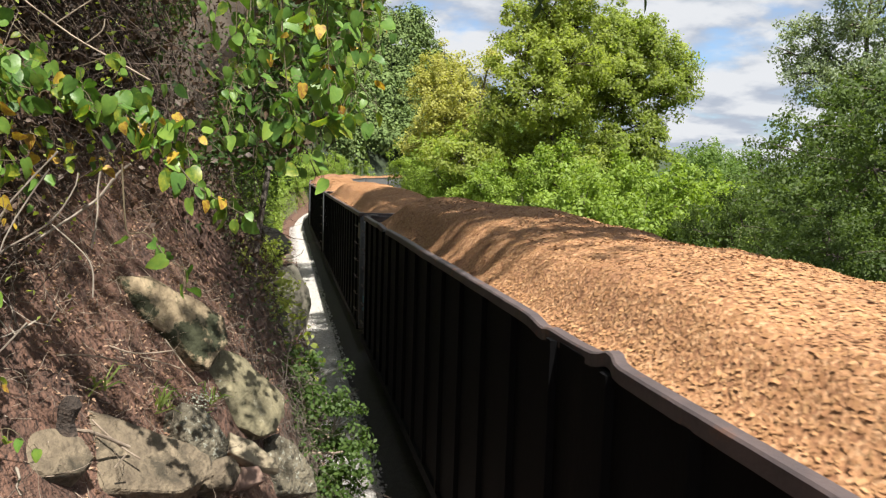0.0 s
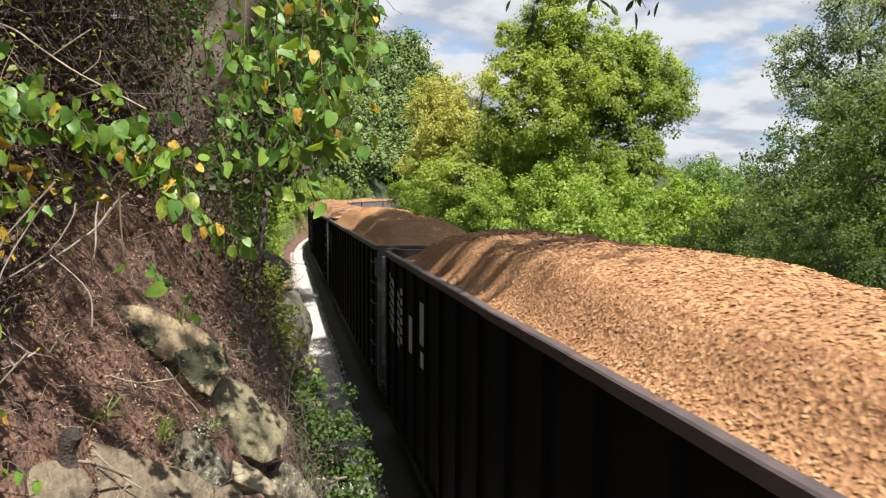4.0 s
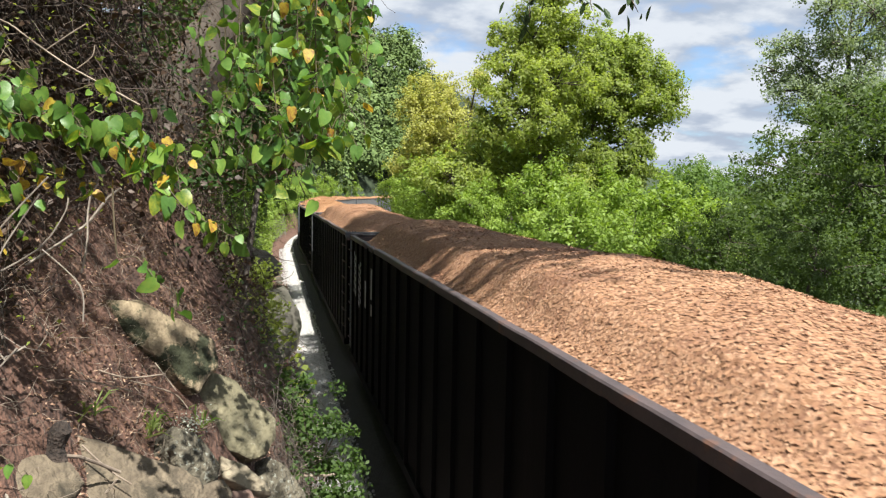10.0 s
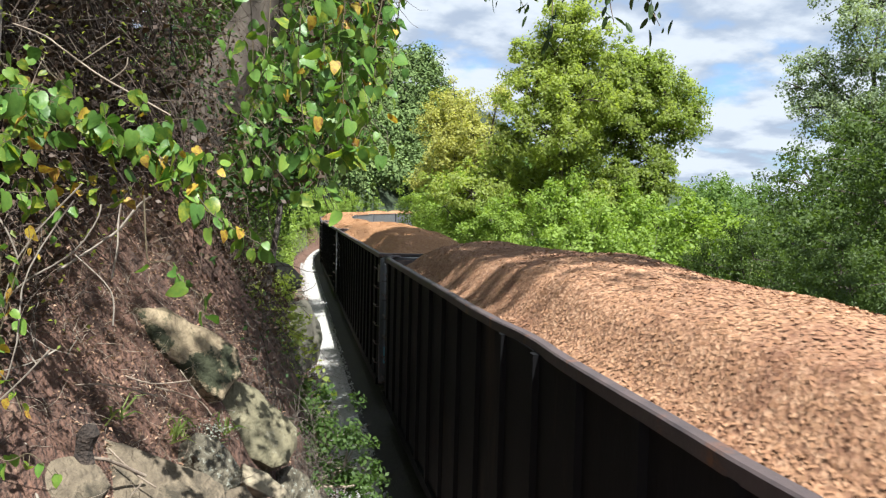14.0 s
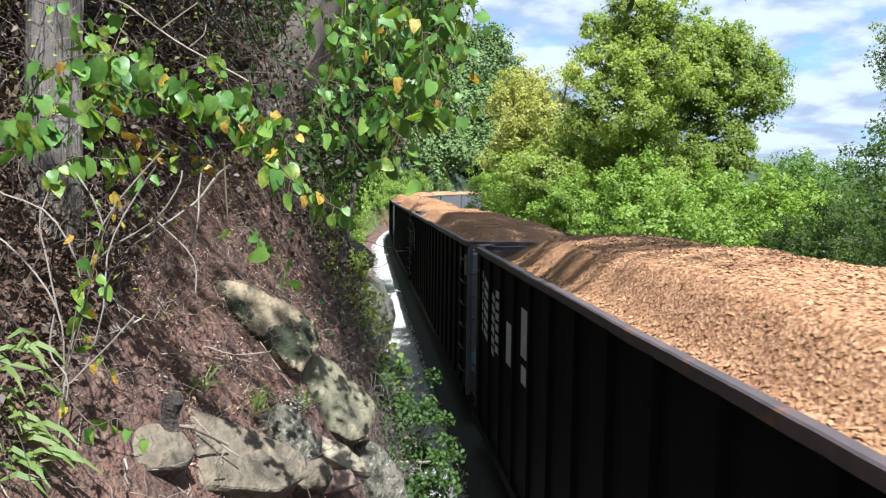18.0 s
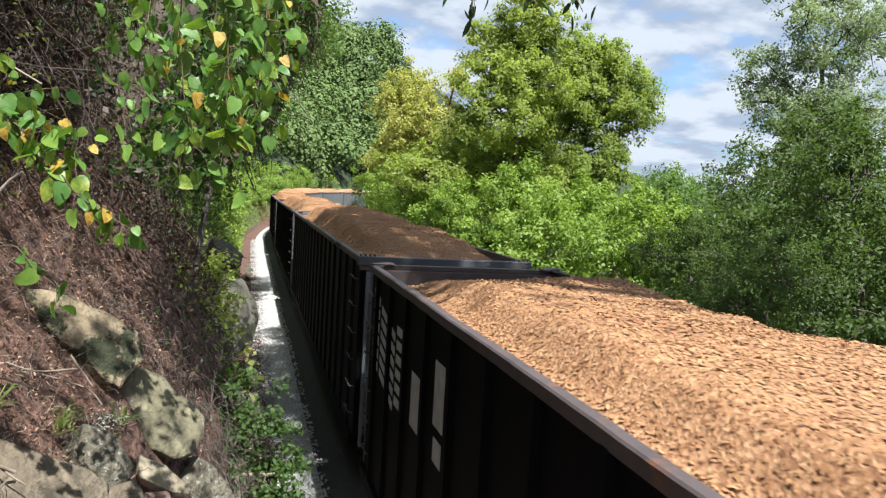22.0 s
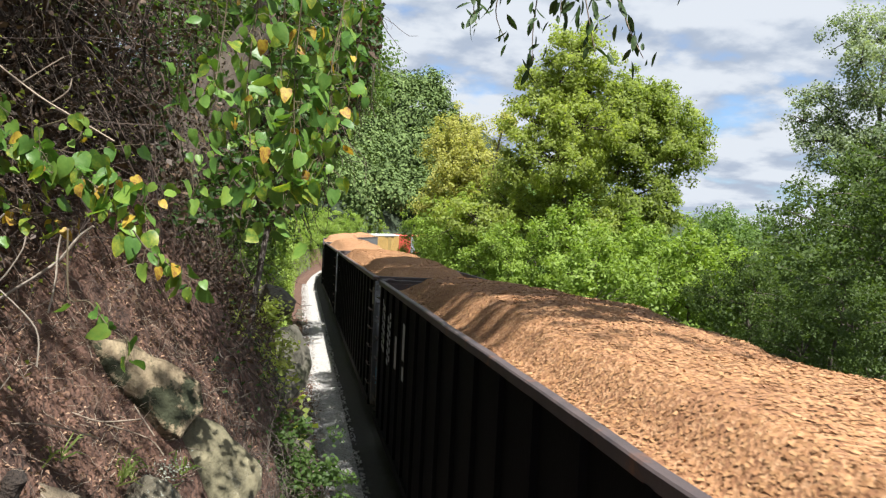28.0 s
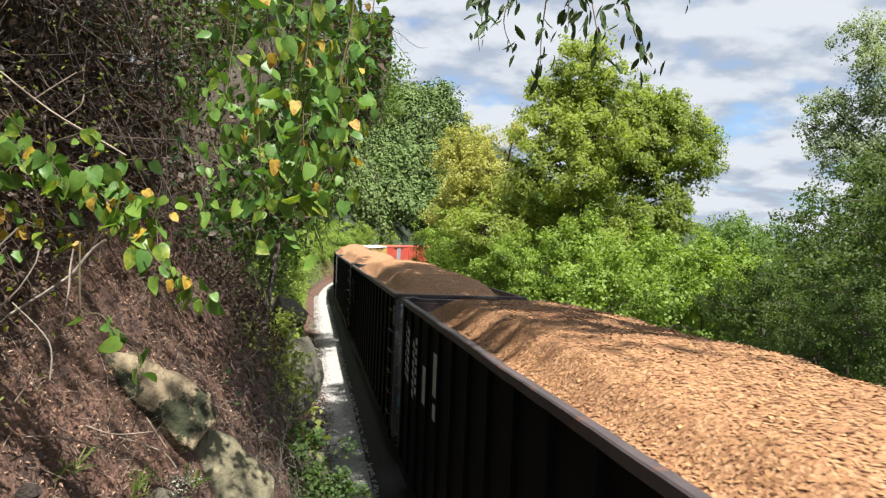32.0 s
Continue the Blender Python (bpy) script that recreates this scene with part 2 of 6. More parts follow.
M["lichen_rock"] = material("lichen_rock", (0.055, 0.049, 0.034), (0.145, 0.124, 0.085), 8.0, 0.95, bump=1.0, bump_scale=24, thin=0.06, spots=(0.25, 0.25, 0.205), spot_scale=38, spot_at=(0.56, 0.62), rnd=0.25)
M["moss_rock"] = material("moss_rock", (0.125, 0.092, 0.056), (0.30, 0.235, 0.145), 11.0, 0.9, bump=0.5, bump_scale=34, thin=0.07, spots=(0.030, 0.033, 0.014), spot_scale=3.4, spot_at=(0.50, 0.55))
M["olive_rock"] = material("olive_rock", (0.080, 0.072, 0.042), (0.20, 0.175, 0.105), 9.0, 0.9, bump=0.4, bump_scale=30, thin=0.05, spots=(0.30, 0.27, 0.19), spot_scale=5.0, spot_at=(0.59, 0.66))
M["red_rock"] = material("red_rock", (0.14, 0.085, 0.065), (0.24, 0.16, 0.125), 6.0, 0.9, bump=0.6, bump_scale=22)
M["bare_wood"] = material("bare_wood", (0.19, 0.155, 0.12), (0.36, 0.31, 0.26), 30.0, 0.9, bump=0.4)
M["pale_leaf"] = material("pale_leaf", (0.15, 0.16, 0.12), (0.30, 0.31, 0.25), 8.0, 0.9, bump=0.0, island=0.5)
M["rotten_wood"] = material("rotten_wood", (0.014, 0.010, 0.008), (0.060, 0.042, 0.032), 30.0, 0.95, bump=1.0, bump_scale=60, thin=0.03)
M["tan_slab"] = material("tan_slab", (0.15, 0.125, 0.085), (0.30, 0.25, 0.17), 6.0, 0.9, bump=0.7, bump_scale=24, spots=(0.08, 0.06, 0.04), spot_scale=6.0, spot_at=(0.56, 0.66))
M["slab_rock"] = material("slab_rock", (0.060, 0.045, 0.030), (0.190, 0.150, 0.100), 11.0, 0.92, bump=0.6, bump_scale=34, thin=0.07, spots=(0.040, 0.032, 0.020), spot_scale=4.5, spot_at=(0.52, 0.62), rnd=0.2)
M["vine_stem"] = material("vine_stem", (0.045, 0.034, 0.018), (0.12, 0.095, 0.05), 8.0, 0.8, bump=0.1)
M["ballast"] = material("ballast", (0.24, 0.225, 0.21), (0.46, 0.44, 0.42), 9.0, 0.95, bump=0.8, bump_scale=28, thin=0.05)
# Ballast again, with the train's shade put into the colour.
M["shaded_ballast"] = material("shaded_ballast", (0.016, 0.014, 0.013), (0.042, 0.037, 0.033), 9.0, 0.9, bump=0.8, bump_scale=28, thin=0.05)
M["stone_piece"] = material("stone_piece", (0.22, 0.21, 0.20), (0.50, 0.48, 0.46), 4.0, 0.9, bump=0.2, island=0.7)
M["grass_floor"] = material("grass_floor", (0.014, 0.024, 0.010), (0.030, 0.044, 0.018), 0.4, 0.95, bump=0.4, bump_scale=3)
M["bark"] = material("bark", (0.050, 0.041, 0.034), (0.185, 0.16, 0.135), 12.0, 0.95, bump=1.0, bump_scale=30, thin=0.06, stretch=(1, 1, 0.06))
M["dark_bark"] = material("dark_bark", (0.045, 0.035, 0.028), (0.11, 0.09, 0.07), 6.0, 0.95, bump=0.8, bump_scale=14, stretch=(1, 1, 0.2))
M["twig"] = material("twig", (0.13, 0.095, 0.07), (0.32, 0.26, 0.20), 8.0, 0.9, bump=0.2)
M["pale_twig"] = material("pale_twig", (0.140, 0.112, 0.087), (0.266, 0.231, 0.189), 8.0, 0.9, bump=0.2)


def leafy(name, *cols, through=0.45, island=0.45, scale=0.35, rnd=0.0, rough=0.55, relief=0.0, **more):
    return material(name, list(cols), None, scale, rough, bump=relief, bump_scale=7.0, thin=0.25, island=island, glow_through=through, detail=3.0, rnd=rnd, gloss=0.3, **more)


M["leaf_bright"] = leafy("leaf_bright", (0.100, 0.158, 0.028), (0.190, 0.268, 0.050), (0.280, 0.365, 0.076))
M["leaf_mid"] = leafy("leaf_mid", (0.045, 0.085, 0.020), (0.095, 0.155, 0.035), (0.150, 0.220, 0.055))
# Darker version of leaf_mid: the bank's shade is in the colour.
M["leaf_shaded"] = leafy("leaf_shaded", (0.018, 0.042, 0.013), (0.042, 0.086, 0.022), (0.074, 0.126, 0.034))
M["leaf_olive"] = leafy("leaf_olive", (0.146, 0.182, 0.043), (0.242, 0.288, 0.072), (0.338, 0.380, 0.106), through=0.58)
M["leaf_yellowing"] = leafy("leaf_yellowing", (0.188, 0.198, 0.052), (0.308, 0.308, 0.082), (0.430, 0.405, 0.124))
M["leaf_silver"] = leafy("leaf_silver", (0.11, 0.15, 0.085), (0.19, 0.235, 0.145), (0.27, 0.31, 0.21))
# Green darkened for trees standing in the shade of taller ones.
M["leaf_maple_shaded"] = leafy("leaf_maple_shaded", (0.038, 0.064, 0.018), (0.068, 0.104, 0.027), (0.105, 0.148, 0.040))
M["leaf_maple2"] = leafy("leaf_maple2", (0.130, 0.170, 0.042), (0.216, 0.266, 0.068), (0.306, 0.350, 0.100), through=0.58)
# Also a darkened green, with shade from the tall trees in it.
M["leaf_edge_shaded"] = leafy("leaf_edge_shaded", (0.040, 0.068, 0.018), (0.074, 0.112, 0.027), (0.118, 0.160, 0.042))
M["leaf_foot"] = leafy("leaf_foot", (0.032, 0.064, 0.015), (0.064, 0.110, 0.025), (0.105, 0.160, 0.040))
M["leaf_lush"] = leafy("leaf_lush", (0.135, 0.200, 0.045), (0.225, 0.310, 0.072), (0.320, 0.405, 0.105), through=0.5)
M["leaf_far"] = leafy("leaf_far", (0.052, 0.086, 0.028), (0.104, 0.152, 0.048), (0.170, 0.222, 0.074), through=0.12, rough=0.9)
M["leaf_vine"] = leafy("leaf_vine", (0.042, 0.098, 0.022), (0.074, 0.155, 0.030), (0.122, 0.215, 0.038), (0.21, 0.285, 0.046), scale=2.0, through=0.3, island=0.0, rnd=0.7, rough=0.40, relief=0.06, spots=(0.23, 0.265, 0.04), spot_scale=2.2, spot_at=(0.57, 0.74))
M["leaf_gold"] = leafy("leaf_gold", (0.36, 0.285, 0.040), (0.40, 0.29, 0.035), (0.25, 0.13, 0.028), (0.13, 0.055, 0.02), scale=2.6, through=0.3, island=0.0, rnd=0.25)
M["leaf_turning"] = leafy("leaf_turning", (0.05, 0.11, 0.02), (0.09, 0.165, 0.026), (0.24, 0.28, 0.035), (0.46, 0.38, 0.04), scale=1.6, island=0.0, rnd=0.2, rough=0.42)
# Green halved in colour so that the leaves look backlit.
M["leaf_backlit"] = leafy("leaf_backlit", (0.016, 0.034, 0.010), (0.030, 0.058, 0.014), (0.055, 0.090, 0.022), island=0.0, scale=9.0, through=0.2)
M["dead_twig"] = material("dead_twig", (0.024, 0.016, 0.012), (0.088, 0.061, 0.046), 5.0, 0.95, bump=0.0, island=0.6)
M["grey_twig"] = material("grey_twig", (0.05, 0.040, 0.032), (0.16, 0.13, 0.105), 5.0, 0.95, bump=0.0, island=0.6)
M["leaf_dry"] = leafy("leaf_dry", (0.055, 0.030, 0.020), (0.16, 0.090, 0.056), (0.42, 0.28, 0.19), through=0.1, island=0.8)
# Dry leaves once more, coloured darker for the shade in the thicket.
M["leaf_dry_shaded"] = leafy("leaf_dry_shaded", (0.024, 0.015, 0.010), (0.060, 0.037, 0.024), (0.13, 0.085, 0.055), through=0.1)
M["grass_blade"] = leafy("grass_blade", (0.06, 0.11, 0.025), (0.14, 0.20, 0.05), (0.25, 0.26, 0.10), scale=4.0)


# ---- mesh helpers ----
def mesh_ob(name, verts, faces, mat, parent=None, label="", smooth=False):
    """One mesh object from numpy arrays or lists; a part when it has a parent."""
    me = bpy.data.meshes.new(name)
    me.from_pydata([tuple(v) for v in verts], [], [tuple(f) for f in faces])
    me.materials.append(mat)
    if smooth:
        me.shade_smooth()
    ob = new(name, me)
    if parent:
        ob.parent = parent
    if label:
        ob["label"] = label
    return ob


def array_mesh(name, verts, quads, mat):
    """A mesh of many loose quads, filled in one go."""
    me = bpy.data.meshes.new(name)
    nv, nf = len(verts), len(quads)
    k = quads.shape[1]
    me.vertices.add(nv)
    me.vertices.foreach_set("co", np.ascontiguousarray(verts, dtype=np.float32).ravel())
    me.loops.add(nf * k)
    me.loops.foreach_set("vertex_index", np.ascontiguousarray(quads, dtype=np.int32).ravel())
    me.polygons.add(nf)
    me.polygons.foreach_set("loop_start", np.arange(0, nf * k, k, dtype=np.int32))
    me.update(calc_edges=True)
    me.materials.append(mat)
    return me


def part(name, bm, mat, parent, label=""):
    me = bpy.data.meshes.new(name)
    bm.to_mesh(me)
    bm.free()
    me.materials.append(mat)
    ob = new(name, me)
    ob.parent = parent
    if label:
        ob["label"] = label
    return ob


def boxes(*specs, bevel=0.0):
    """A bmesh of boxes (x0, y0, z0, x1, y1, z1), with bevelled edges."""
    bm = bmesh.new()
    for x0, y0, z0, x1, y1, z1 in specs:
        r = bmesh.ops.create_cube(bm, size=1)
        for v in r["verts"]:
            v.co = Vector(((x0 + x1) / 2 + v.co.x * (x1 - x0), (y0 + y1) / 2 + v.co.y * (y1 - y0), (z0 + z1) / 2 + v.co.z * (z1 - z0)))
    if bevel:
        bmesh.ops.bevel(bm, geom=bm.edges[:], offset=bevel, segments=1, affect="EDGES", profile=0.5)
    return bm


def tube(bm, pts, radii, sides=6):
    """Sweeps a ring along points into bm; radii one per point."""
    pts = [Vector(p) for p in pts]
    rings = []
    ref = Vector((0.31, 0.87, 0.17))
    for i, p in enumerate(pts):
        d = (pts[min(i + 1, len(pts) - 1)] - pts[max(i - 1, 0)]).normalized()
        a = d.cross(ref).normalized()
        b = d.cross(a)
        rings.append([bm.verts.new(p + (a * math.cos(6.2832 * k / sides) + b * math.sin(6.2832 * k / sides)) * radii[i]) for k in range(sides)])
    for r0, r1 in zip(rings, rings[1:]):
        for k in range(sides):
            bm.faces.new((r0[k], r0[(k + 1) % sides], r1[(k + 1) % sides], r1[k]))
    bm.faces.new(rings[0][::-1])
    bm.faces.new(rings[-1])


def rods(*paths, r=0.012, sides=5):
    bm = bmesh.new()
    for p in paths:
        tube(bm, p, [r] * len(p), sides)
    return bm


def thing(name, label, category, m=None, group="", kind=""):
    ob = new(name)
    ob.empty_display_size = 0.3
    if m is not None:
        ob.matrix_world = m
    return tagged(ob, label, category, group, kind)


# ---- ground ----
def fbm(x, y, s, seed=0.0):
    return noise.fractal(Vector((x * s + seed, y * s - seed, seed * 0.7)), 0.9, 2.1, 5)


BANK_D = [-3.0, -1.3, -0.75, -0.45, -0.2, 0.0, 0.32, 0.72, 1.0, 2.0, 4.0, 8.0, 30.0, 120.0, 400.0]
BANK_Z = [0.0, 0.0, 0.15, 0.8, 2.9, 3.85, 4.5, 5.12, 5.6, 7.0, 9.3, 13.0, 24.0, 40.0, 48.0]
FADE_Y, FADE = [-5.0, 0.0, 4.5, 6.0, 9.0, 14.0, 25.0, 60.0], [0.6, 0.72, 1.0, 1.05, 0.95, 0.78, 0.64, 0.6]
RIGHT_D = [5.8, 8.0, 12.0, 20.0, 60.0, 400.0]
RIGHT_Z = [0.0, -0.5, -2.2, -4.2, -5.0, -6.0]


TRACK_X, CURVE_AT, CURVE_R = 3.82, 68.0, 250.0


def track_point(s, off=0.0):
    """Place and heading on the track at the arc length s; off is to the right."""
    if s < CURVE_AT:
        return TRACK_X + off, s, 0.0
    a = (s - CURVE_AT) / CURVE_R
    return TRACK_X + CURVE_R - (CURVE_R - off) * math.cos(a), CURVE_AT + (CURVE_R - off) * math.sin(a), a


def track_offset(x, y):
    """How far a place lies to the right of the track's centre."""
    if y < CURVE_AT:
        return x - TRACK_X
    dx, dy = x - TRACK_X - CURVE_R, y - CURVE_AT
    if dx > 0:
        return 400.0
    return CURVE_R - math.hypot(dx, dy)


def set_back(y):
    """How far the cut face stands back from the foot line farther along."""
    return 0.4 * min(1.0, max(0.0, (y - 9.0) / 6.0)) + 0.45 * min(1.0, max(0.0, (y - 17.0) / 6.0))


def ground_z(x, y, rough=True):
    off = track_offset(x, y)
    z = 0.0
    if off < -1.9:
        d = -(off + TRACK_X)                      # distance left of the foot line
        w = 0.16 * fbm(0.0, y, 0.33, 3.0) * min(1.0, abs(y - 4.0) / 4.0) if rough else 0.0
        w -= set_back(y)
        z = float(np.interp(d + w, BANK_D, BANK_Z)) * float(np.interp(y, FADE_Y, FADE))
        if rough and d > -0.6:
            z += 0.07 * fbm(x, y, 1.1, 7.0) * min(1.0, (d + 0.6) * 1.5)
            z += 0.035 * fbm(x, y, 4.0, 9.0) * min(1.0, (d + 0.6))
    elif off > 2.0:
        z = float(np.interp(off, RIGHT_D, RIGHT_Z))
    # the wooded hill that closes the valley ahead
    k = 1 / (1 + math.exp(-(y - 215) / 16.0))
    k *= min(1.0, max(0.0, (abs(off) - 6.0) / 18.0))
    hill = 50 * k * math.exp(-(max(0.0, x - 18) / 110) ** 2)
    far = 52 / (1 + math.exp(-(y - 1500) / 120.0))
    return max(z, hill + z * (1 - k)) + far * (0.75 + 0.5 * fbm(x, y, 0.0016, 2.0))


def ground():
    xs = np.concatenate([[-1500, -900, -500, -300, -200, -140, -100, -70, -50, -36, -26, -19, -14, -11, -9, -7.5, -6.5, -5.6],
                         np.arange(-5, -2.2, 0.22), np.arange(-2.2, 1.4, 0.09), [1.6, 1.9, 2.3, 3, 4, 5, 6, 7.5, 9.5, 12, 15, 19, 24, 30, 38, 48, 60, 75, 95, 120, 160, 220, 320, 480, 700, 1100, 1700, 2600]])
    ys = np.concatenate([[-400, -200, -100, -50, -25, -12, -7, -4, -2, -1], np.arange(-0.5, 9, 0.12), np.arange(9, 20, 0.3), np.arange(20, 40, 0.8),
                         np.arange(40, 100, 2.5), np.arange(100, 190, 6), np.arange(190, 300, 9), [320, 360, 420, 520, 700, 900, 1100, 1300, 1400, 1500, 1600, 1800, 2200, 3000]])
    verts = [(x, y, ground_z(x, y)) for y in ys for x in xs]
    nx = len(xs)
    faces = [(j * nx + i, j * nx + i + 1, (j + 1) * nx + i + 1, (j + 1) * nx + i) for j in range(len(ys) - 1) for i in range(nx - 1)]
    ob = mesh_ob("ground", verts, faces, M["soil"], smooth=True)
    ob.data.materials.append(M["grass_floor"])
    ob.data.materials.append(M["rock"])
    for p in ob.data.polygons:
        c = p.center
        if c.x > 6 or c.x < -9 or c.y > 110 or (c.y > 42 and c.x < -0.6):
            p.material_index = 1
        elif p.normal.z < 0.42 and c.y > 9.0:
            p.material_index = 2
    return tagged(ob, "red-brown earth bank beside the railway cut, with a valley floor beyond", "ground", kind="structure")


ground()


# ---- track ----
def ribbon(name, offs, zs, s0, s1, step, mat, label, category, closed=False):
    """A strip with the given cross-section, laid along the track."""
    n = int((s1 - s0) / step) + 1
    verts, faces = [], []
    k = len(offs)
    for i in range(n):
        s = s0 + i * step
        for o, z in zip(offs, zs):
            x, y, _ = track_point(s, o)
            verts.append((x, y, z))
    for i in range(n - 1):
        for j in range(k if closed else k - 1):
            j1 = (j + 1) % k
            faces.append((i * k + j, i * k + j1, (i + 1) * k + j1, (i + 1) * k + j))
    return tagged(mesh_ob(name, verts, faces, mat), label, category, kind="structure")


# The bed is coloured dark where the train's shade falls; the shoulder stays pale.
ribbon("ballast_bed", [-2.2, -2.1, -1.55, 1.55, 2.2, 3.1], [0.08, 0.14, 0.26, 0.26, 0.1, -0.15], -190, 420, 2.0, M["shaded_ballast"],
       "crushed stone ballast under the track, darkened for the train's shade", "ballast")
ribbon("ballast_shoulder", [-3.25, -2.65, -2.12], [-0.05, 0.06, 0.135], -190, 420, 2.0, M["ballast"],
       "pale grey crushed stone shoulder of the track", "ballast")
for side in (-1, 1):
    c = side * 0.7525
    ribbon("rail", [c - 0.07, c - 0.07, c - 0.01, c - 0.01, c - 0.035, c - 0.035, c + 0.035, c + 0.035, c + 0.01, c + 0.01, c + 0.07, c + 0.07],
           [0.27, 0.285, 0.30, 0.38, 0.39, 0.42, 0.42, 0.39, 0.38, 0.30, 0.285, 0.27], -190, 420, 2.0, M["rail_steel"],
           "worn steel rail on wooden ties", "rail", closed=True)


def ties():
    vs, fs = [], []
    for i in range(-20, 330):
        x, y, a = track_point(i * 0.6)
        m = Matrix.Translation((x, y, 0.2)) @ Matrix.Rotation(-a, 4, "Z")
        b = len(vs)
        for dx in (-1.28, 1.28):
            for dy in (-0.11, 0.11):
                for dz in (-0.06, 0.075):
                    vs.append(m @ Vector((dx, dy, dz)))
        fs += [tuple(b + q for q in f) for f in ((0, 1, 3, 2), (4, 6, 7, 5), (0, 4, 5, 1), (2, 3, 7, 6), (1, 5, 7, 3))]
    tagged(mesh_ob("railway_ties", vs, fs, M["tie_wood"]), "weathered wooden railway ties under the rails", "ties", kind="stuff")


ties()


# ---- train ----
LENGTH, HALF, RIM = 20.67, 1.6, 4.4
PITCH, SPEED = 22.07, 6.304


def arc_of(k, t):
    """Where the near end of car k is along the track at t seconds; the train slows a little."""
    return 4.34 + PITCH * (k - 1) - SPEED * (t - 6.0) + 0.0085 * (t - 18.0) ** 2


def car_pose(k, t):
    s = arc_of(k, t)
    x0, y0, _ = track_point(s + 2.6)
    x1, y1, _ = track_point(s + 18.2)
    yaw = -math.atan2(x1 - x0, y1 - y0)
    d = Vector((x1 - x0, y1 - y0, 0)).normalized()
    p = Vector((x0, y0, 0)) - d * 2.6
    return Matrix.Translation(p) @ Matrix.Rotation(yaw, 4, "Z")


KEY_TIMES = [0.0, 0.1] + [0.5 * i for i in range(1, 64)] + [31.9, 32.0]
MOVING = []
SHARED = {}


def shared(key, make, mat):
    """Mesh data made once and used by many alike parts."""
    if key not in SHARED:
        me = bpy.data.meshes.new(key)
        bm = make()
        bm.to_mesh(me)
        bm.free()
        me.materials.append(mat)
        SHARED[key] = me
    return SHARED[key]


def piece(name, me, parent, m=None, label=""):
    ob = new(name, me)
    ob.parent = parent
    if m is not None:
        ob.matrix_local = m
    if label:
        ob["label"] = label
    return ob


def rib_mesh():
    bm = bmesh.new()
    pts = [(0.0, -0.09), (-0.055, -0.055), (-0.055, 0.055), (0.0, 0.09)]
    lo = [bm.verts.new((x, y, 1.05)) for x, y in pts]
    hi = [bm.verts.new((x, y, 4.295)) for x, y in pts]
    for i in range(3):
        bm.faces.new((lo[i], lo[i + 1], hi[i + 1], hi[i]))
    bm.faces.new(lo[::-1])
    bm.faces.new(hi)
    return bm


def wheel_mesh():
    bm = bmesh.new()
    prof = [(0.0, 0.05), (0.09, 0.09), (0.12, 0.03), (0.34, 0.03), (0.37, 0.07), (0.42, 0.07), (0.425, -0.04), (0.46, -0.055), (0.46, -0.075), (0.36, -0.075), (0.33, -0.03), (0.0, -0.05)]
    rings = []
    for i in range(20):
        a = 6.2832 * i / 20
        rings.append([bm.verts.new((x, r * math.cos(a), r * math.sin(a))) for r, x in prof])
    for i in range(20):
        for j in range(len(prof) - 1):
            bm.faces.new((rings[i][j], rings[(i + 1) % 20][j], rings[(i + 1) % 20][j + 1], rings[i][j + 1]))
    bmesh.ops.remove_doubles(bm, verts=bm.verts[:], dist=1e-4)
    return bm


def bogie_frame_mesh():
    bm = bmesh.new()
    for sx in (-1, 1):
        outline = [(-1.15, 0.66), (-1.15, 0.92), (-0.6, 0.98), (-0.35, 1.08), (0.35, 1.08), (0.6, 0.98), (1.15, 0.92), (1.15, 0.66), (0.62, 0.66), (0.42, 0.42), (-0.42, 0.42), (-0.62, 0.66)]
        a = [bm.verts.new((sx * 0.98, y, z)) for y, z in outline]
        b = [bm.verts.new((sx * 1.12, y, z)) for y, z in outline]
        bm.faces.new(a)
        bm.faces.new(b[::-1])
        for i in range(len(a)):
            j = (i + 1) % len(a)
            bm.faces.new((a[i], b[i], b[j], a[j]))
    bmesh.ops.recalc_face_normals(bm, faces=bm.faces[:])
    return bm


def rung_mesh(w=0.5, off=0.09):
    return rods([(0, 0, -0.035), (0, -off, -0.02), (0, -off, 0), (w, -off, 0), (w, -off, -0.02), (w, 0, -0.035)], r=0.014)


def rim_rail(sx, dents):
    """The top chord of a side, with knocks and dents along it."""
    bm = bmesh.new()
    rings = []
    n = 190
    for i in range(n + 1):
        y = LENGTH * i / n
        dx, dz = 0.008 * fbm(y, sx, 0.5, 4), 0.008 * fbm(y, sx, 0.7, 8)
        for c, w, ax, az in dents:
            g = math.exp(-((y - c) / w) ** 2)
            dx += ax * g
            dz += az * g
        rings.append([bm.verts.new((sx * HALF + sx * q[0] + dx, y, RIM + q[1] + dz)) for q in ((-0.055, 0), (0.03, 0), (0.045, -0.015), (0.045, -0.11), (-0.055, -0.11))])
    for r0, r1 in zip(rings, rings[1:]):
        for k in range(5):
            bm.faces.new((r0[k], r0[(k + 1) % 5], r1[(k + 1) % 5], r1[k]))
    bm.faces.new(rings[0])
    bm.faces.new(rings[-1][::-1])
    bmesh.ops.recalc_face_normals(bm, faces=bm.faces[:])
    return bm


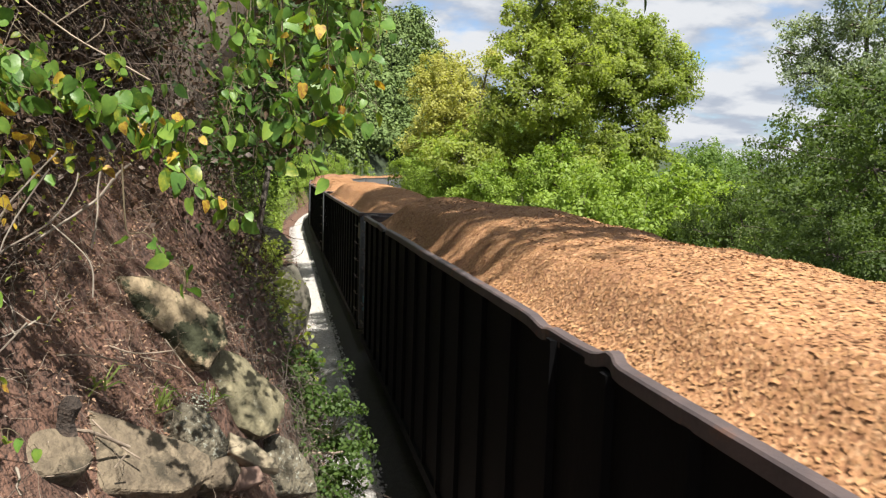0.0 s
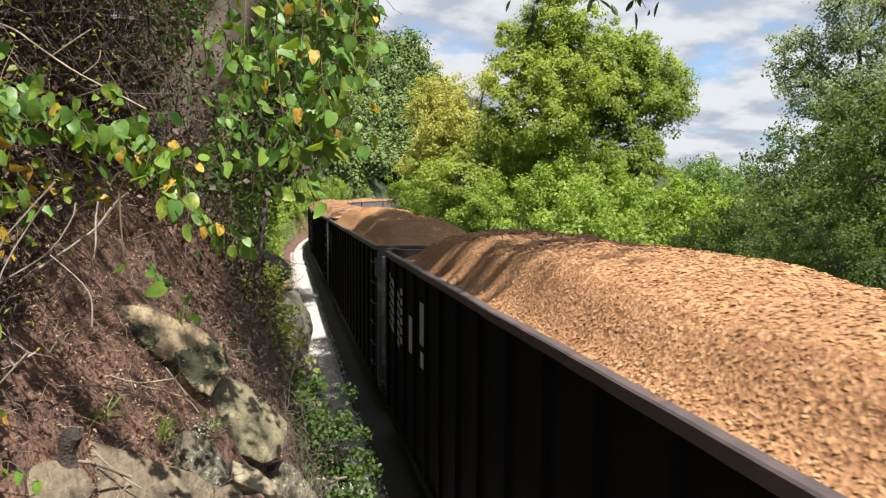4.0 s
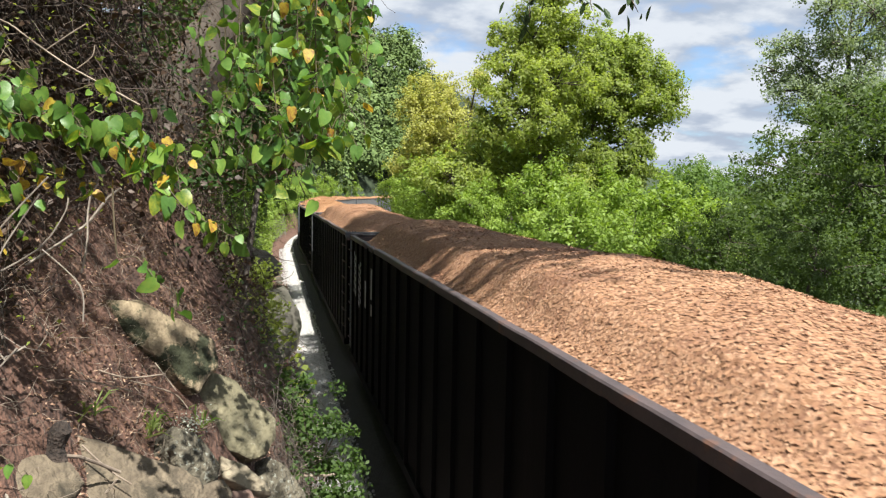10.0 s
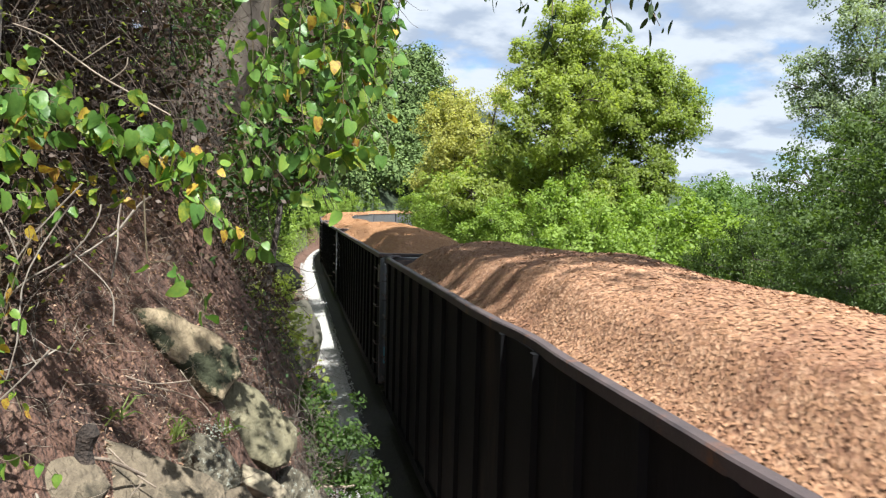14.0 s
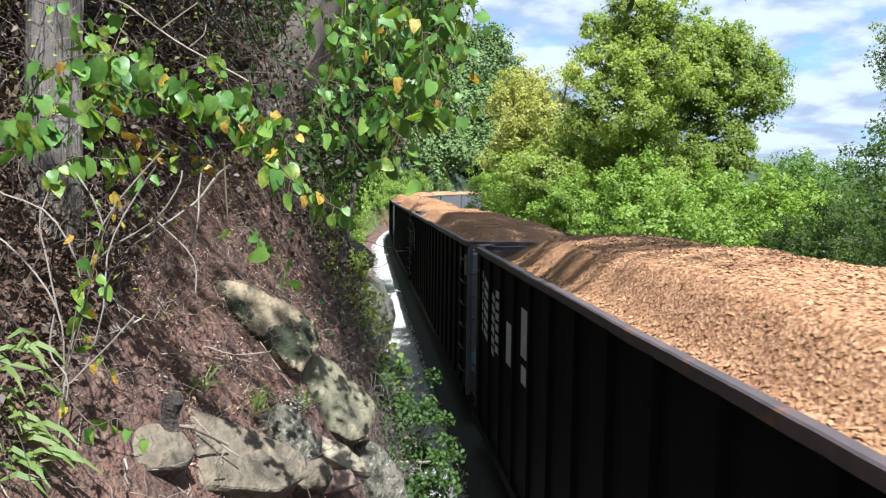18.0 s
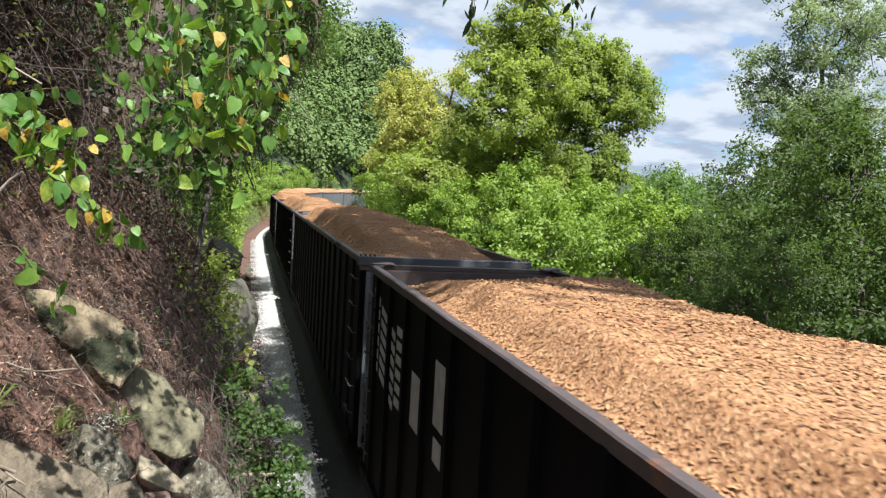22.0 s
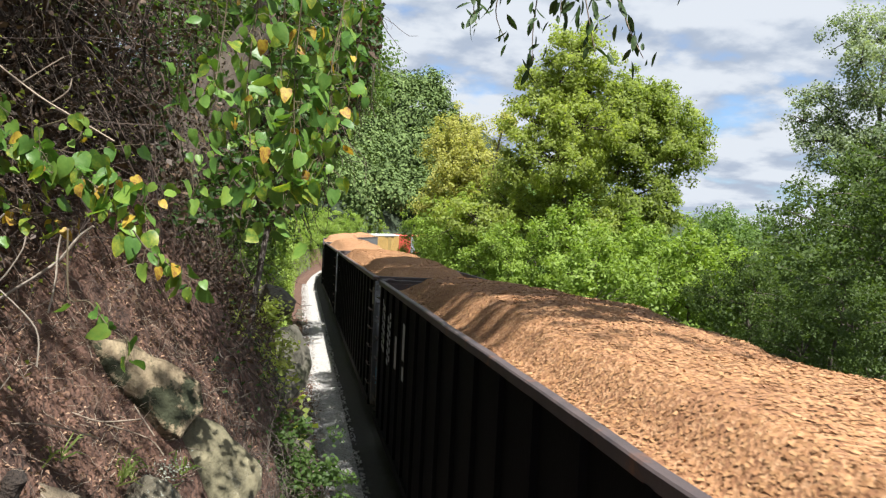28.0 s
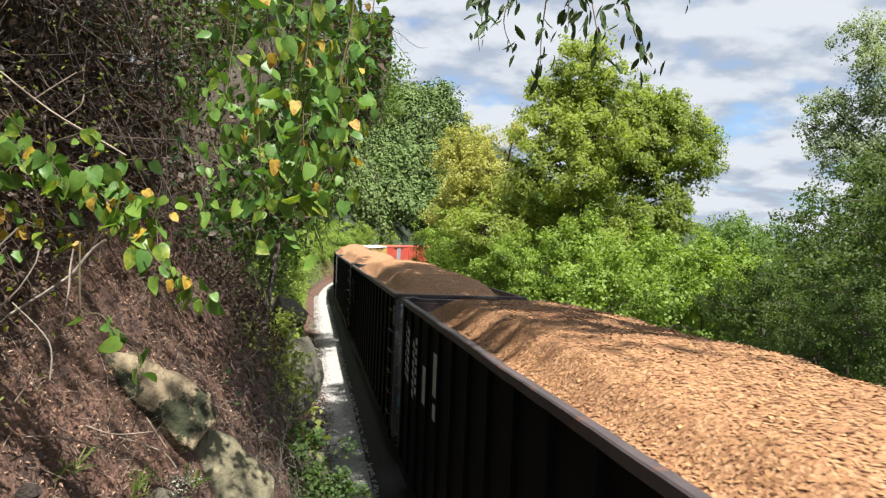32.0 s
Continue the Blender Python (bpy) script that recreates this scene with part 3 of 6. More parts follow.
def end_a(car, y, d):
    """Riveted end with white marker panels; d is the way outwards (-1 near end, 1 far end)."""
    def bx(x0, a, z0, x1, b, z1):
        return (x0, min(y + d * a, y + d * b), z0, x1, max(y + d * a, y + d * b), z1)
    part("end_wall", boxes(bx(-1.55, -0.12, 1.0, 1.55, -0.06, 4.30)), M["end_paint"], car)
    part("end_beam", boxes(bx(-1.64, -0.09, 4.325, 1.64, 0.045, 4.405), bevel=0.010), M["rim_paint"], car)
    for x in (-1.04, -0.50, 0.16, 1.46):
        part("post", boxes(bx(x - 0.055, -0.06, 1.0, x + 0.055, 0.02, 4.27), bevel=0.008), M["end_paint"], car)
    for x0, x1 in ((-1.48, -1.10), (-0.97, -0.56), (0.22, 1.40)):
        part("pale_panel", boxes(bx(x0, -0.062, 1.6, x1, -0.056, 4.32)), M["end_light"], car, "grey weathered end sheet")
    part("marker_stripe", boxes(bx(-1.48, -0.058, 4.195, -1.10, -0.050, 4.225)), M["white_panel"], car, "thin white painted stripe")
    for x0, x1, z0, z1 in ((-1.48, -1.10, 4.10, 4.175), (-0.97, -0.56, 4.12, 4.24), (0.22, 1.40, 4.12, 4.24)):
        part("marker_stripe", boxes(bx(x0, -0.058, z0, x1, -0.050, z1)), M["white_panel"], car, "white painted marker stripe")
    part("dark_panel", boxes(bx(-0.44, -0.062, 3.75, 0.10, -0.05, 4.30)), M["black_shaded_paint"], car, "black painted panel")
    part("mid_beam", boxes(bx(-1.0, -0.06, 2.55, 1.5, -0.015, 2.68), bevel=0.008), M["end_paint"], car)
    part("corner_post", boxes(bx(-1.60, -0.10, 0.95, -1.50, 0.012, 4.27), bevel=0.01), M["end_paint"], car)
    part("corner_post", boxes(bx(1.50, -0.10, 0.95, 1.60, 0.012, 4.27), bevel=0.01), M["end_paint"], car)
    x = -1.55 if d < 0 else 1.55
    for i in range(6):
        m = Matrix.Translation((x, y, 4.18 - 0.5 * i))
        if d > 0:
            m = m @ Matrix.Rotation(math.pi, 4, "Z")
        piece("grab_iron", shared("grab_iron", rung_mesh, M["steel_rod"]), car, m, "steel grab iron")
    for i in range(9):
        piece("rivet", shared("rivet", rivet_mesh, M["steel_rod"]), car, Matrix.Translation((d * 1.545 if d > 0 else -1.545, y + d * 0.012, 4.05 - 0.36 * i)) @ Matrix.Rotation(0 if d < 0 else math.pi, 4, "Z"))
    if d < 0:
        part("label_panel", boxes(bx(-1.48, -0.054, 1.48, -1.18, -0.046, 1.92)), M["blue_panel"], car, "faded blue sticker panel")


def rivet_mesh():
    bm = bmesh.new()
    bmesh.ops.create_cone(bm, cap_ends=True, segments=6, radius1=0.026, radius2=0.016, depth=0.022)
    bmesh.ops.rotate(bm, verts=bm.verts[:], cent=(0, 0, 0), matrix=Matrix.Rotation(math.pi / 2, 3, "X"))
    return bm


def stud_mesh():
    bm = bmesh.new()
    bmesh.ops.create_cone(bm, cap_ends=True, segments=6, radius1=0.020, radius2=0.016, depth=0.045)
    bmesh.ops.translate(bm, verts=bm.verts[:], vec=(0, 0, 0.02))
    return bm


def plate_mesh():
    bm = bmesh.new()
    bmesh.ops.create_cone(bm, cap_ends=True, segments=14, radius1=0.10, radius2=0.092, depth=0.026)
    for v in bm.verts:
        v.co.x *= 2.1
        v.co.z += 0.012 * math.sin(v.co.x * 16)
    return bm


def hook_mesh():
    return rods([(0, 0, 0.1), (0, -0.07, 0.13), (0, -0.075, 0.0), (0, -0.06, -0.05)], r=0.011)


def end_b(car, y, d):
    """Welded end with a heavy top beam, black panels for the shade under it and a ladder with stiles."""
    def bx(x0, a, z0, x1, b, z1):
        return (x0, min(y + d * a, y + d * b), z0, x1, max(y + d * a, y + d * b), z1)
    part("end_wall", boxes(bx(-1.55, -0.16, 1.0, 1.55, -0.10, 4.2)), M["end_light"], car)
    part("end_beam", boxes(bx(-1.66, -0.12, 4.24, 1.66, 0.05, 4.402), bevel=0.012), M["beam_grey"], car, "weathered grey top beam")
    for x in (-1.5, 1.38):
        part("corner_cap", boxes(bx(x - 0.12, -0.05, 4.155, x + 0.2, 0.04, 4.232), bevel=0.008), M["rim_paint"], car, "brown corner cap")
    for x in (-0.72, -0.08, 0.56, 1.2):
        part("post", boxes(bx(x - 0.055, -0.10, 1.0, x + 0.055, 0.015, 4.2), bevel=0.008), M["beam_grey"], car)
    for x in (-0.40, 0.24, 0.88):
        part("lower_panel", boxes(bx(x - 0.26, -0.1, 1.0, x + 0.26, -0.07, 4.02)), M["end_light"], car)
        # black strip put in for the beam's shadow on the end sheet
        part("slot", boxes(bx(x - 0.26, -0.1, 4.025, x + 0.26, -0.085, 4.235)), M["black_shaded_paint"], car, "black panel standing for the shade under the top beam")
        piece("hook", shared("hook", hook_mesh, M["steel_rod"]), car, Matrix.Translation((x - 0.05, y + d * 0.07 * -1, 3.88)) @ Matrix.Rotation(0 if d < 0 else math.pi, 4, "Z"))
    part("corner_post", boxes(bx(-1.60, -0.10, 0.95, -1.50, 0.012, 4.2), bevel=0.01), M["black_shaded_paint"], car)
    part("corner_post", boxes(bx(1.50, -0.10, 0.95, 1.60, 0.012, 4.2), bevel=0.01), M["black_shaded_paint"], car)
    for sx in (-1, 1):
        for i in range(4):
            piece("stud", shared("stud", stud_mesh, M["rim_paint"]), car, Matrix.Translation((sx * (1.60 - 0.085 * i), y - d * 0.03, 4.402)))
    s = 1 if d < 0 else -1
    for x in (-1.47, -0.92):
        part("ladder_stile", boxes(bx(s * x - 0.03, 0.03, 0.9, s * x + 0.03, 0.09, 4.12), bevel=0.006), M["end_light"], car)
    for i in range(7):
        z = 4.02 - 0.46 * i
        part("ladder_rung", rods([(s * -1.47, y + d * 0.06, z), (s * -0.92, y + d * 0.06, z)], r=0.015), M["steel_rod"], car, "steel ladder rung")
    part("brake_step", boxes(bx(min(s * -1.42, s * -0.97), -0.05, 3.00, max(s * -1.42, s * -0.97), 0.06, 3.05), bevel=0.006), M["rust_plate"], car, "rusty yellow brake step")


def stripe(car, y0, y1, z, h, slant):
    """A pale strip that slopes down towards the near end; the gaps left between strips stand for rung shadows."""
    y0, y1 = y0 + LENGTH - 20.8, y1 + LENGTH - 20.8
    a = [(-HALF - 0.005, y0, z - slant), (-HALF - 0.005, y1, z), (-HALF - 0.005, y1, z - h), (-HALF - 0.005, y0, z - slant - h)]
    vs = a + [(-HALF + 0.002, y, z) for _, y, z in a]
    mesh_ob("stencil_bar", vs, [(0, 1, 2, 3), (0, 4, 5, 1), (1, 5, 6, 2), (2, 6, 7, 3), (3, 7, 4, 0)], M["grey_bar"], car, "pale slanted strip of a panel between painted rung shadows")


def side_marks(car):
    """Pale strips between painted rung shadows, and weathered stencil blocks, near the side's far end."""
    x = -HALF
    specs = []
    for i in range(6):
        # two slanted columns: a pale panel with ladder shadows painted across it
        stripe(car, 19.88, 20.42, 4.08 - 0.20 * i, 0.14, 0.10)
        stripe(car, 18.58, 19.72, 3.90 - 0.19 * i, 0.115, 0.22)
        specs.append((18.08, 18.46, 3.82 - 0.19 * i, 0.12))
    specs += [(16.95, 17.40, 3.46, 0.66), (15.82, 16.24, 3.86, 0.70), (15.84, 16.18, 3.04, 0.26)]
    for y0, y1, z, h in specs:
        y0, y1 = y0 + LENGTH - 20.8, y1 + LENGTH - 20.8
        part("stencil_bar", boxes((x - 0.005, y0, z - h, x + 0.002, y1, z)), M["grey_bar"], car, "weathered pale stencil mark")
    part("plate", boxes((-HALF - 0.006, 0.92, 3.75, -HALF + 0.0, 1.3, 4.2)), M["cream_panel"], car, "cream painted corner plate")
    part("plate", boxes((-HALF - 0.006, 0.16, 3.62, -HALF + 0.0, 0.56, 4.08)), M["cream_panel"], car, "cream painted corner plate")


M["plate_scuffed"] = material("plate_scuffed", (0.060, 0.046, 0.045), (0.115, 0.090, 0.086), 9.0, 0.55, bump=0.3, spots=(0.19, 0.15, 0.135), spot_scale=14.0, spot_at=(0.60, 0.68))
M["end_light"] = material("end_light", (0.115, 0.122, 0.138), (0.195, 0.203, 0.220), 2.0, 0.55, bump=0.15, spots=(0.17, 0.115, 0.085), spot_scale=1.9, spot_at=(0.62, 0.76), stretch=(1, 1, 0.3))
M["beam_grey"] = material("beam_grey", (0.052, 0.054, 0.063), (0.100, 0.100, 0.108), 2.0, 0.6, bump=0.25, spots=(0.17, 0.095, 0.060), spot_scale=1.6, spot_at=(0.56, 0.70))


def gondola(ends, dents=(), marks=True):
    car = thing("gondola_wagon", "high-sided black steel gondola wagon heaped with woodchips, moving on the track", "railway wagon", group="woodchip train")
    paint = M["black_shaded_paint" if ends == "A" else "charcoal_shaded_paint"]
    part("side_wall", boxes((-HALF, 0.06, 1.0, -HALF + 0.045, LENGTH - 0.06, 4.3)), paint, car, "black painted ribbed side, its colour darkened for shade")
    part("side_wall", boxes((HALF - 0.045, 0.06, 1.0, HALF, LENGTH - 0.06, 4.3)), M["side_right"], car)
    part("lining", boxes((-HALF + 0.047, 0.16, 2.0, -HALF + 0.055, LENGTH - 0.16, 4.27)), M["inner_steel"], car, "rusty inner lining")
    part("lining", boxes((HALF - 0.055, 0.16, 2.0, HALF - 0.047, LENGTH - 0.16, 4.27)), M["inner_steel"], car, "rusty inner lining")
    part("floor", boxes((-HALF + 0.05, 0.1, 1.0, HALF - 0.05, LENGTH - 0.1, 1.08)), M["inner_steel"], car)
    part("sill", boxes((-HALF - 0.06, 0.05, 0.92, -HALF + 0.06, LENGTH - 0.05, 1.10), (HALF - 0.06, 0.05, 0.92, HALF + 0.06, LENGTH - 0.05, 1.10)), M["black_shaded_paint"], car)
    part("centre_sill", boxes((-0.25, -0.35, 0.72, 0.25, LENGTH + 0.35, 1.0)), M["black_shaded_paint"], car)
    for sx in (-1, 1):
        part("top_rail", rim_rail(sx, dents if sx < 0 else ()), M["rim_paint"], car, "worn purple-brown top rail")
        for i in range(18):
            y = 0.75 + i * (LENGTH - 1.5) / 17
            m = Matrix.Translation((sx * HALF, y, 0))
            if sx > 0:
                m = m @ Matrix.Rotation(math.pi, 4, "Z")
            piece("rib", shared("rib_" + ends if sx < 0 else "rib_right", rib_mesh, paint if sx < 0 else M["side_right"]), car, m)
    for y, d in ((0.0, -1), (LENGTH, 1)):
        (end_a if ends == "A" else end_b)(car, y, d)
        part("inner_end", boxes((-1.5, min(y - d * 0.17, y - d * 0.19), 2.2, 1.5, max(y - d * 0.17, y - d * 0.19), 4.335)), M["inner_steel"], car, "brown inner end sheet")
        part("bolt_strip", boxes((-1.5, min(y - d * 0.19, y - d * 0.205), 4.08, 1.5, max(y - d * 0.19, y - d * 0.205), 4.325), bevel=0.004), M["rim_paint"], car)
        for i in range(13):
            piece("bolt", shared("rivet", rivet_mesh, M["steel_rod"]), car, Matrix.Translation((-1.38 + 0.23 * i, y - d * 0.21, 4.13)) @ Matrix.Rotation(0 if d > 0 else math.pi, 4, "Z"))
        part("corner_gusset", boxes((-1.62, min(y, y - d * 0.3), 4.380, -1.46, max(y, y - d * 0.3), 4.4055), bevel=0.012), M["rim_paint"], car)
        for sx in (-1, 1) if d > 0 else ():
            piece("corner_plate", shared("corner_plate", plate_mesh, M["plate_scuffed"]), car, Matrix.Translation((sx * 1.46, y - d * 0.10, 4.425)))
        part("corner_gusset", boxes((1.46, min(y, y - d * 0.3), 4.380, 1.62, max(y, y - d * 0.3), 4.4055), bevel=0.012), M["rim_paint"], car)
        part("coupler", boxes((-0.12, min(y, y + d * 0.66), 0.74, 0.12, max(y, y + d * 0.66), 0.98), (-0.2, min(y + d * 0.45, y + d * 0.66), 0.7, 0.2, max(y + d * 0.45, y + d * 0.66), 1.02), bevel=0.03), M["wheel_steel"], car)
    for i in range(6):
        for y in (0.18, LENGTH - 0.68):
            m = Matrix.Translation((-HALF, y + 0.5, 4.0 - 0.5 * i)) @ Matrix.Rotation(-math.pi / 2, 4, "Z")
            piece("side_grab_iron", shared("side_grab_iron", rung_mesh, M["rim_paint"]), car, m, "steel grab iron")
    if marks:
        side_marks(car)
    bogies(car, LENGTH)
    return car


def bogies(car, length):
    for y in (2.6, length - 2.6):
        b = piece("bogie", shared("bogie_frame", bogie_frame_mesh, M["wheel_steel"]), car, Matrix.Translation((0, y, 0)))
        for sx in (-1, 1):
            for dy in (-0.89, 0.89):
                m = Matrix.Translation((sx * 0.76, dy, 0.84))
                if sx < 0:
                    m = m @ Matrix.Rotation(math.pi, 4, "Z")
                piece("wheel", shared("wheel", wheel_mesh, M["wheel_steel"]), b, m)


# Right sides are lighter than the left: sunlight is put into this colour.
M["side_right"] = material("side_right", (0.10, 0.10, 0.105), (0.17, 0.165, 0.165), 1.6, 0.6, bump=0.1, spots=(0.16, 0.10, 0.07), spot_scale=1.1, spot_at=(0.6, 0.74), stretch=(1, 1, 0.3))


def heap_z(x, y, seed):
    y *= 20.8 / LENGTH
    base = float(np.interp(y, [0.2, 0.8, 2.2, 5.0, 8.0, 11.0, 14.5, 17.2, 18.8, 20.0, 20.6], [-0.06, -0.02, 0.06, 0.22, 0.16, 0.28, 0.24, 0.22, 0.0, -0.36, -0.52]))
    u = x / 1.5
    e = min(1.0, min(y - 0.2, 20.6 - y) / 2.5)
    z = base + 0.30 * (1 - u * u) * max(0.0, min(1.0, (y - 0.2) / 1.6)) + (0.09 * (1 - u * u) + 0.03) * fbm(x, y, 0.30, seed) + 0.035 * fbm(x, y, 1.3, seed + 5)
    side = -0.05 - 0.1 * (0.5 + 0.5 * fbm(0, y, 0.4, seed + 11))
    w = min(1.0, (1 - abs(u)) / 0.35)
    w = w * w * (3 - 2 * w)
    lean = -0.22 * max(0.0, u) * (1 - min(1.0, max(0.0, e)))
    return RIM + z * w + min(side, z) * (1 - w) + lean


RED_LOADS = (2, 3)
HEAPED = {-1: 0.1, 0: 0.12, 1: 0.12, 3: 0.06, 5: -0.28, 6: -0.1, 7: -0.2, 8: -0.24, 9: -0.15}


def load(k, seed, pieces):
    """The heap of chips in a car: a mound, and loose chips over it."""
    ob = thing("woodchip_load", "heaped orange-brown woodchips filling the open wagon", "woodchips", group="woodchip loads")
    nx, ny = 30, 150
    xs, ys = np.linspace(-1.535, 1.535, nx), np.linspace(0.21, LENGTH - 0.21, ny)
    more = HEAPED.get(k, 0.0)
    zz = np.array([[heap_z(x, y, seed) + more * (1 - (x / 1.535) ** 2) * min(1.0, (y - 0.2) / 3, (LENGTH - 0.2 - y) / 1.2) for x in xs] for y in ys])
    verts = [(x, y, zz[j, i]) for j, y in enumerate(ys) for i, x in enumerate(xs)]
    faces = [(j * nx + i, j * nx + i + 1, (j + 1) * nx + i + 1, (j + 1) * nx + i) for j in range(ny - 1) for i in range(nx - 1)]
    mesh_ob("mound", verts, faces, M["chips_red" if k in RED_LOADS else "chips"], ob, smooth=True)
    if pieces:
        rng = np.random.default_rng(100 + k)
        n = pieces
        px, py = rng.uniform(-1.5, 1.5, n), rng.uniform(0.25, LENGTH - 0.25, n)
        fi = np.clip(np.searchsorted(xs, px) - 1, 0, nx - 2)
        fj = np.clip(np.searchsorted(ys, py) - 1, 0, ny - 2)
        tx, ty = (px - xs[fi]) / (xs[1] - xs[0]), (py - ys[fj]) / (ys[1] - ys[0])
        pz = (zz[fj, fi] * (1 - tx) + zz[fj, fi + 1] * tx) * (1 - ty) + (zz[fj + 1, fi] * (1 - tx) + zz[fj + 1, fi + 1] * tx) * ty
        P = np.stack([px, py, pz + 0.002 + 0.015 * rng.random(n) ** 1.6], 1)
        gy, gx = np.gradient(zz, ys, xs)
        v, q = chip_quads(P, rng.uniform(0.018, 0.048, n), rng, np.stack([-gx[fj, fi], -gy[fj, fi], np.ones(n)], 1))
        me = array_mesh("loose_woodchip", v, q, M["chip_piece_red" if k in RED_LOADS else "chip_piece"])
        c = new("loose_woodchip", me)
        c.parent = ob
        tagged(c, kind="stuff")
    return ob


def chip_quads(P, size, rng, slope):
    """Flat oblong chips that lie on one another at random tilts."""
    n = len(P)
    N = rng.normal(size=(n, 3)) * 0.20 + slope / np.linalg.norm(slope, axis=1, keepdims=True)
    N /= np.linalg.norm(N, axis=1, keepdims=True)
    d = rng.normal(size=(n, 3))
    d -= (d * N).sum(1, keepdims=True) * N
    d /= np.linalg.norm(d, axis=1, keepdims=True)
    s = size.reshape(-1, 1) * 0.5
    w = np.cross(N, d) * s * rng.uniform(0.3, 0.8, (n, 1))
    d = d * s
    skew = d * rng.uniform(-0.3, 0.3, (n, 1))
    v = np.stack([P - d - w, P + d - w * 0.8 + skew, P + d * 0.9 + w + skew, P - d + w * 0.9], 1)
    return v.reshape(-1, 3), np.arange(4 * n).reshape(n, 4)


def flat_leaves(P, size, rng, up=0.6, aspect=0.6, droop=0.0, fold=0.12):
    """Small four-cornered blades at the places P; returns vertices and quads."""
    n = len(P)
    nrm = rng.normal(size=(n, 3))
    nrm /= np.linalg.norm(nrm, axis=1, keepdims=True)
    nrm[:, 2] = np.abs(nrm[:, 2]) + up
    nrm /= np.linalg.norm(nrm, axis=1, keepdims=True)
    d = rng.normal(size=(n, 3))
    d[:, 2] -= droop
    d -= (d * nrm).sum(1, keepdims=True) * nrm
    d /= np.linalg.norm(d, axis=1, keepdims=True)
    w = np.cross(nrm, d)
    s = np.asarray(size).reshape(-1, 1) * np.ones((n, 1))
    v = np.empty((n, 4, 3))
    v[:, 0] = P - d * s * 0.5
    v[:, 1] = P + w * s * aspect * 0.5 + nrm * s * fold - d * s * 0.08
    v[:, 2] = P + d * s * 0.5
    v[:, 3] = P - w * s * aspect * 0.5 + nrm * s * fold - d * s * 0.08
    return v.reshape(-1, 3), np.arange(4 * n).reshape(n, 4)


DENTS = {-1: [(5.6, 0.16, 0.03, -0.06), (4.9, 0.5, 0.06, -0.05), (4.2, 0.14, 0.04, 0.05), (16.6, 0.45, 0.08, -0.09), (17.5, 0.22, -0.02, 0.03)], 2: [(16.7, 0.28, 0.09, -0.10), (15.7, 0.3, 0.07, -0.08), (17.3, 0.2, -0.04, 0.03)], 3: [(9.0, 0.9, 0.06, 0.0)], 6: [(4.35, 0.38, 0.07, -0.10), (3.62, 0.16, -0.03, 0.03), (3.25, 0.22, 0.06, -0.06), (2.8, 0.14, -0.02, 0.02), (12.5, 0.5, 0.05, -0.03)]}
ENDS = {3: "B", 6: "B", 10: "B"}


def train():
    for k in range(-1, 13):
        car = gondola(ENDS.get(k, "A"), DENTS.get(k, ()), marks=k not in (-1, 3, 6))
        heap = load(k, 3.1 * k + 20, 62000 if k <= 8 else (16000 if k == 9 else 0))
        MOVING.append((car, k))
        MOVING.append((heap, k))


# ---- trees ----
def grow_tree(name, label, height, spread, mat, leaves, leaf, seed, clear=0.25, clumps=60, flat=0.75, lean=(0, 0), group=""):
    """A tapered trunk with limbs and a crown of many small leaves in clumps."""
    rng = np.random.default_rng(seed)
    tree = thing(name, label, "tree", group=group)
    bm = bmesh.new()
    top = Vector((lean[0], lean[1], height * 0.86))
    trunk = [Vector((0, 0, -1.5))]
    for i in range(1, 9):
        f = i / 8
        trunk.append(Vector((top.x * f + rng.normal() * 0.10 * spread * f * 0.5, top.y * f + rng.normal() * 0.10 * spread * f * 0.5, -1.5 + (top.z + 1.5) * f)))
    r0 = height * 0.018 + 0.05
    tube(bm, trunk, [r0 * (1 - 0.85 * i / 8) for i in range(9)], 8)
    cen = []
    for i in range(clumps):
        f = clear + (1 - clear) * rng.random() ** 0.85
        z = f * height
        w = max(0.05, 1 - (2 * min(1.0, (f - clear) / (1 - clear) * 0.80 + 0.20) - 1) ** 2) ** 0.5
        a = rng.uniform(0, 6.2832)
        r = spread * w * (0.35 + 0.65 * rng.random() ** 0.6) * (1 + 0.18 * math.sin(a * 2 + seed) + 0.12 * math.sin(a * 3 + 2 * seed + z))
        cen.append((lean[0] * f + r * math.cos(a), lean[1] * f + r * math.sin(a), z))
    cen = np.array(cen)
    for i, c in enumerate(cen):
        if i % 3 == 0:
            f = max(0.12, min(0.8, c[2] / height - 0.16))
            b = trunk[min(8, int(f * 8) + 1)]
            mid = b.lerp(Vector(c), 0.5) + Vector((0, 0, 0.06 * spread))
            tube(bm, [b, mid, Vector(c)], [r0 * 0.22, r0 * 0.13, 0.012], 5)
    part("trunk", bm, M["dark_bark"], tree)
    per = rng.multinomial(leaves, np.ones(clumps) / clumps)
    idx = np.repeat(np.arange(clumps), per)
    size = spread * rng.uniform(0.17, 0.36, clumps)
    g = rng.normal(size=(len(idx), 3))
    g /= np.linalg.norm(g, axis=1, keepdims=True)
    g *= rng.random((len(idx), 1)) ** 0.45
    g[:, 2] *= flat
    P = cen[idx] + g * size[idx][:, None]
    v, q = flat_leaves(P, rng.uniform(0.6, 1.25, len(P)) * leaf, rng, up=0.5, aspect=0.62, droop=0.5)
    ob = new("crown", array_mesh("crown", v, q, mat))
    ob.parent = tree
    return tree


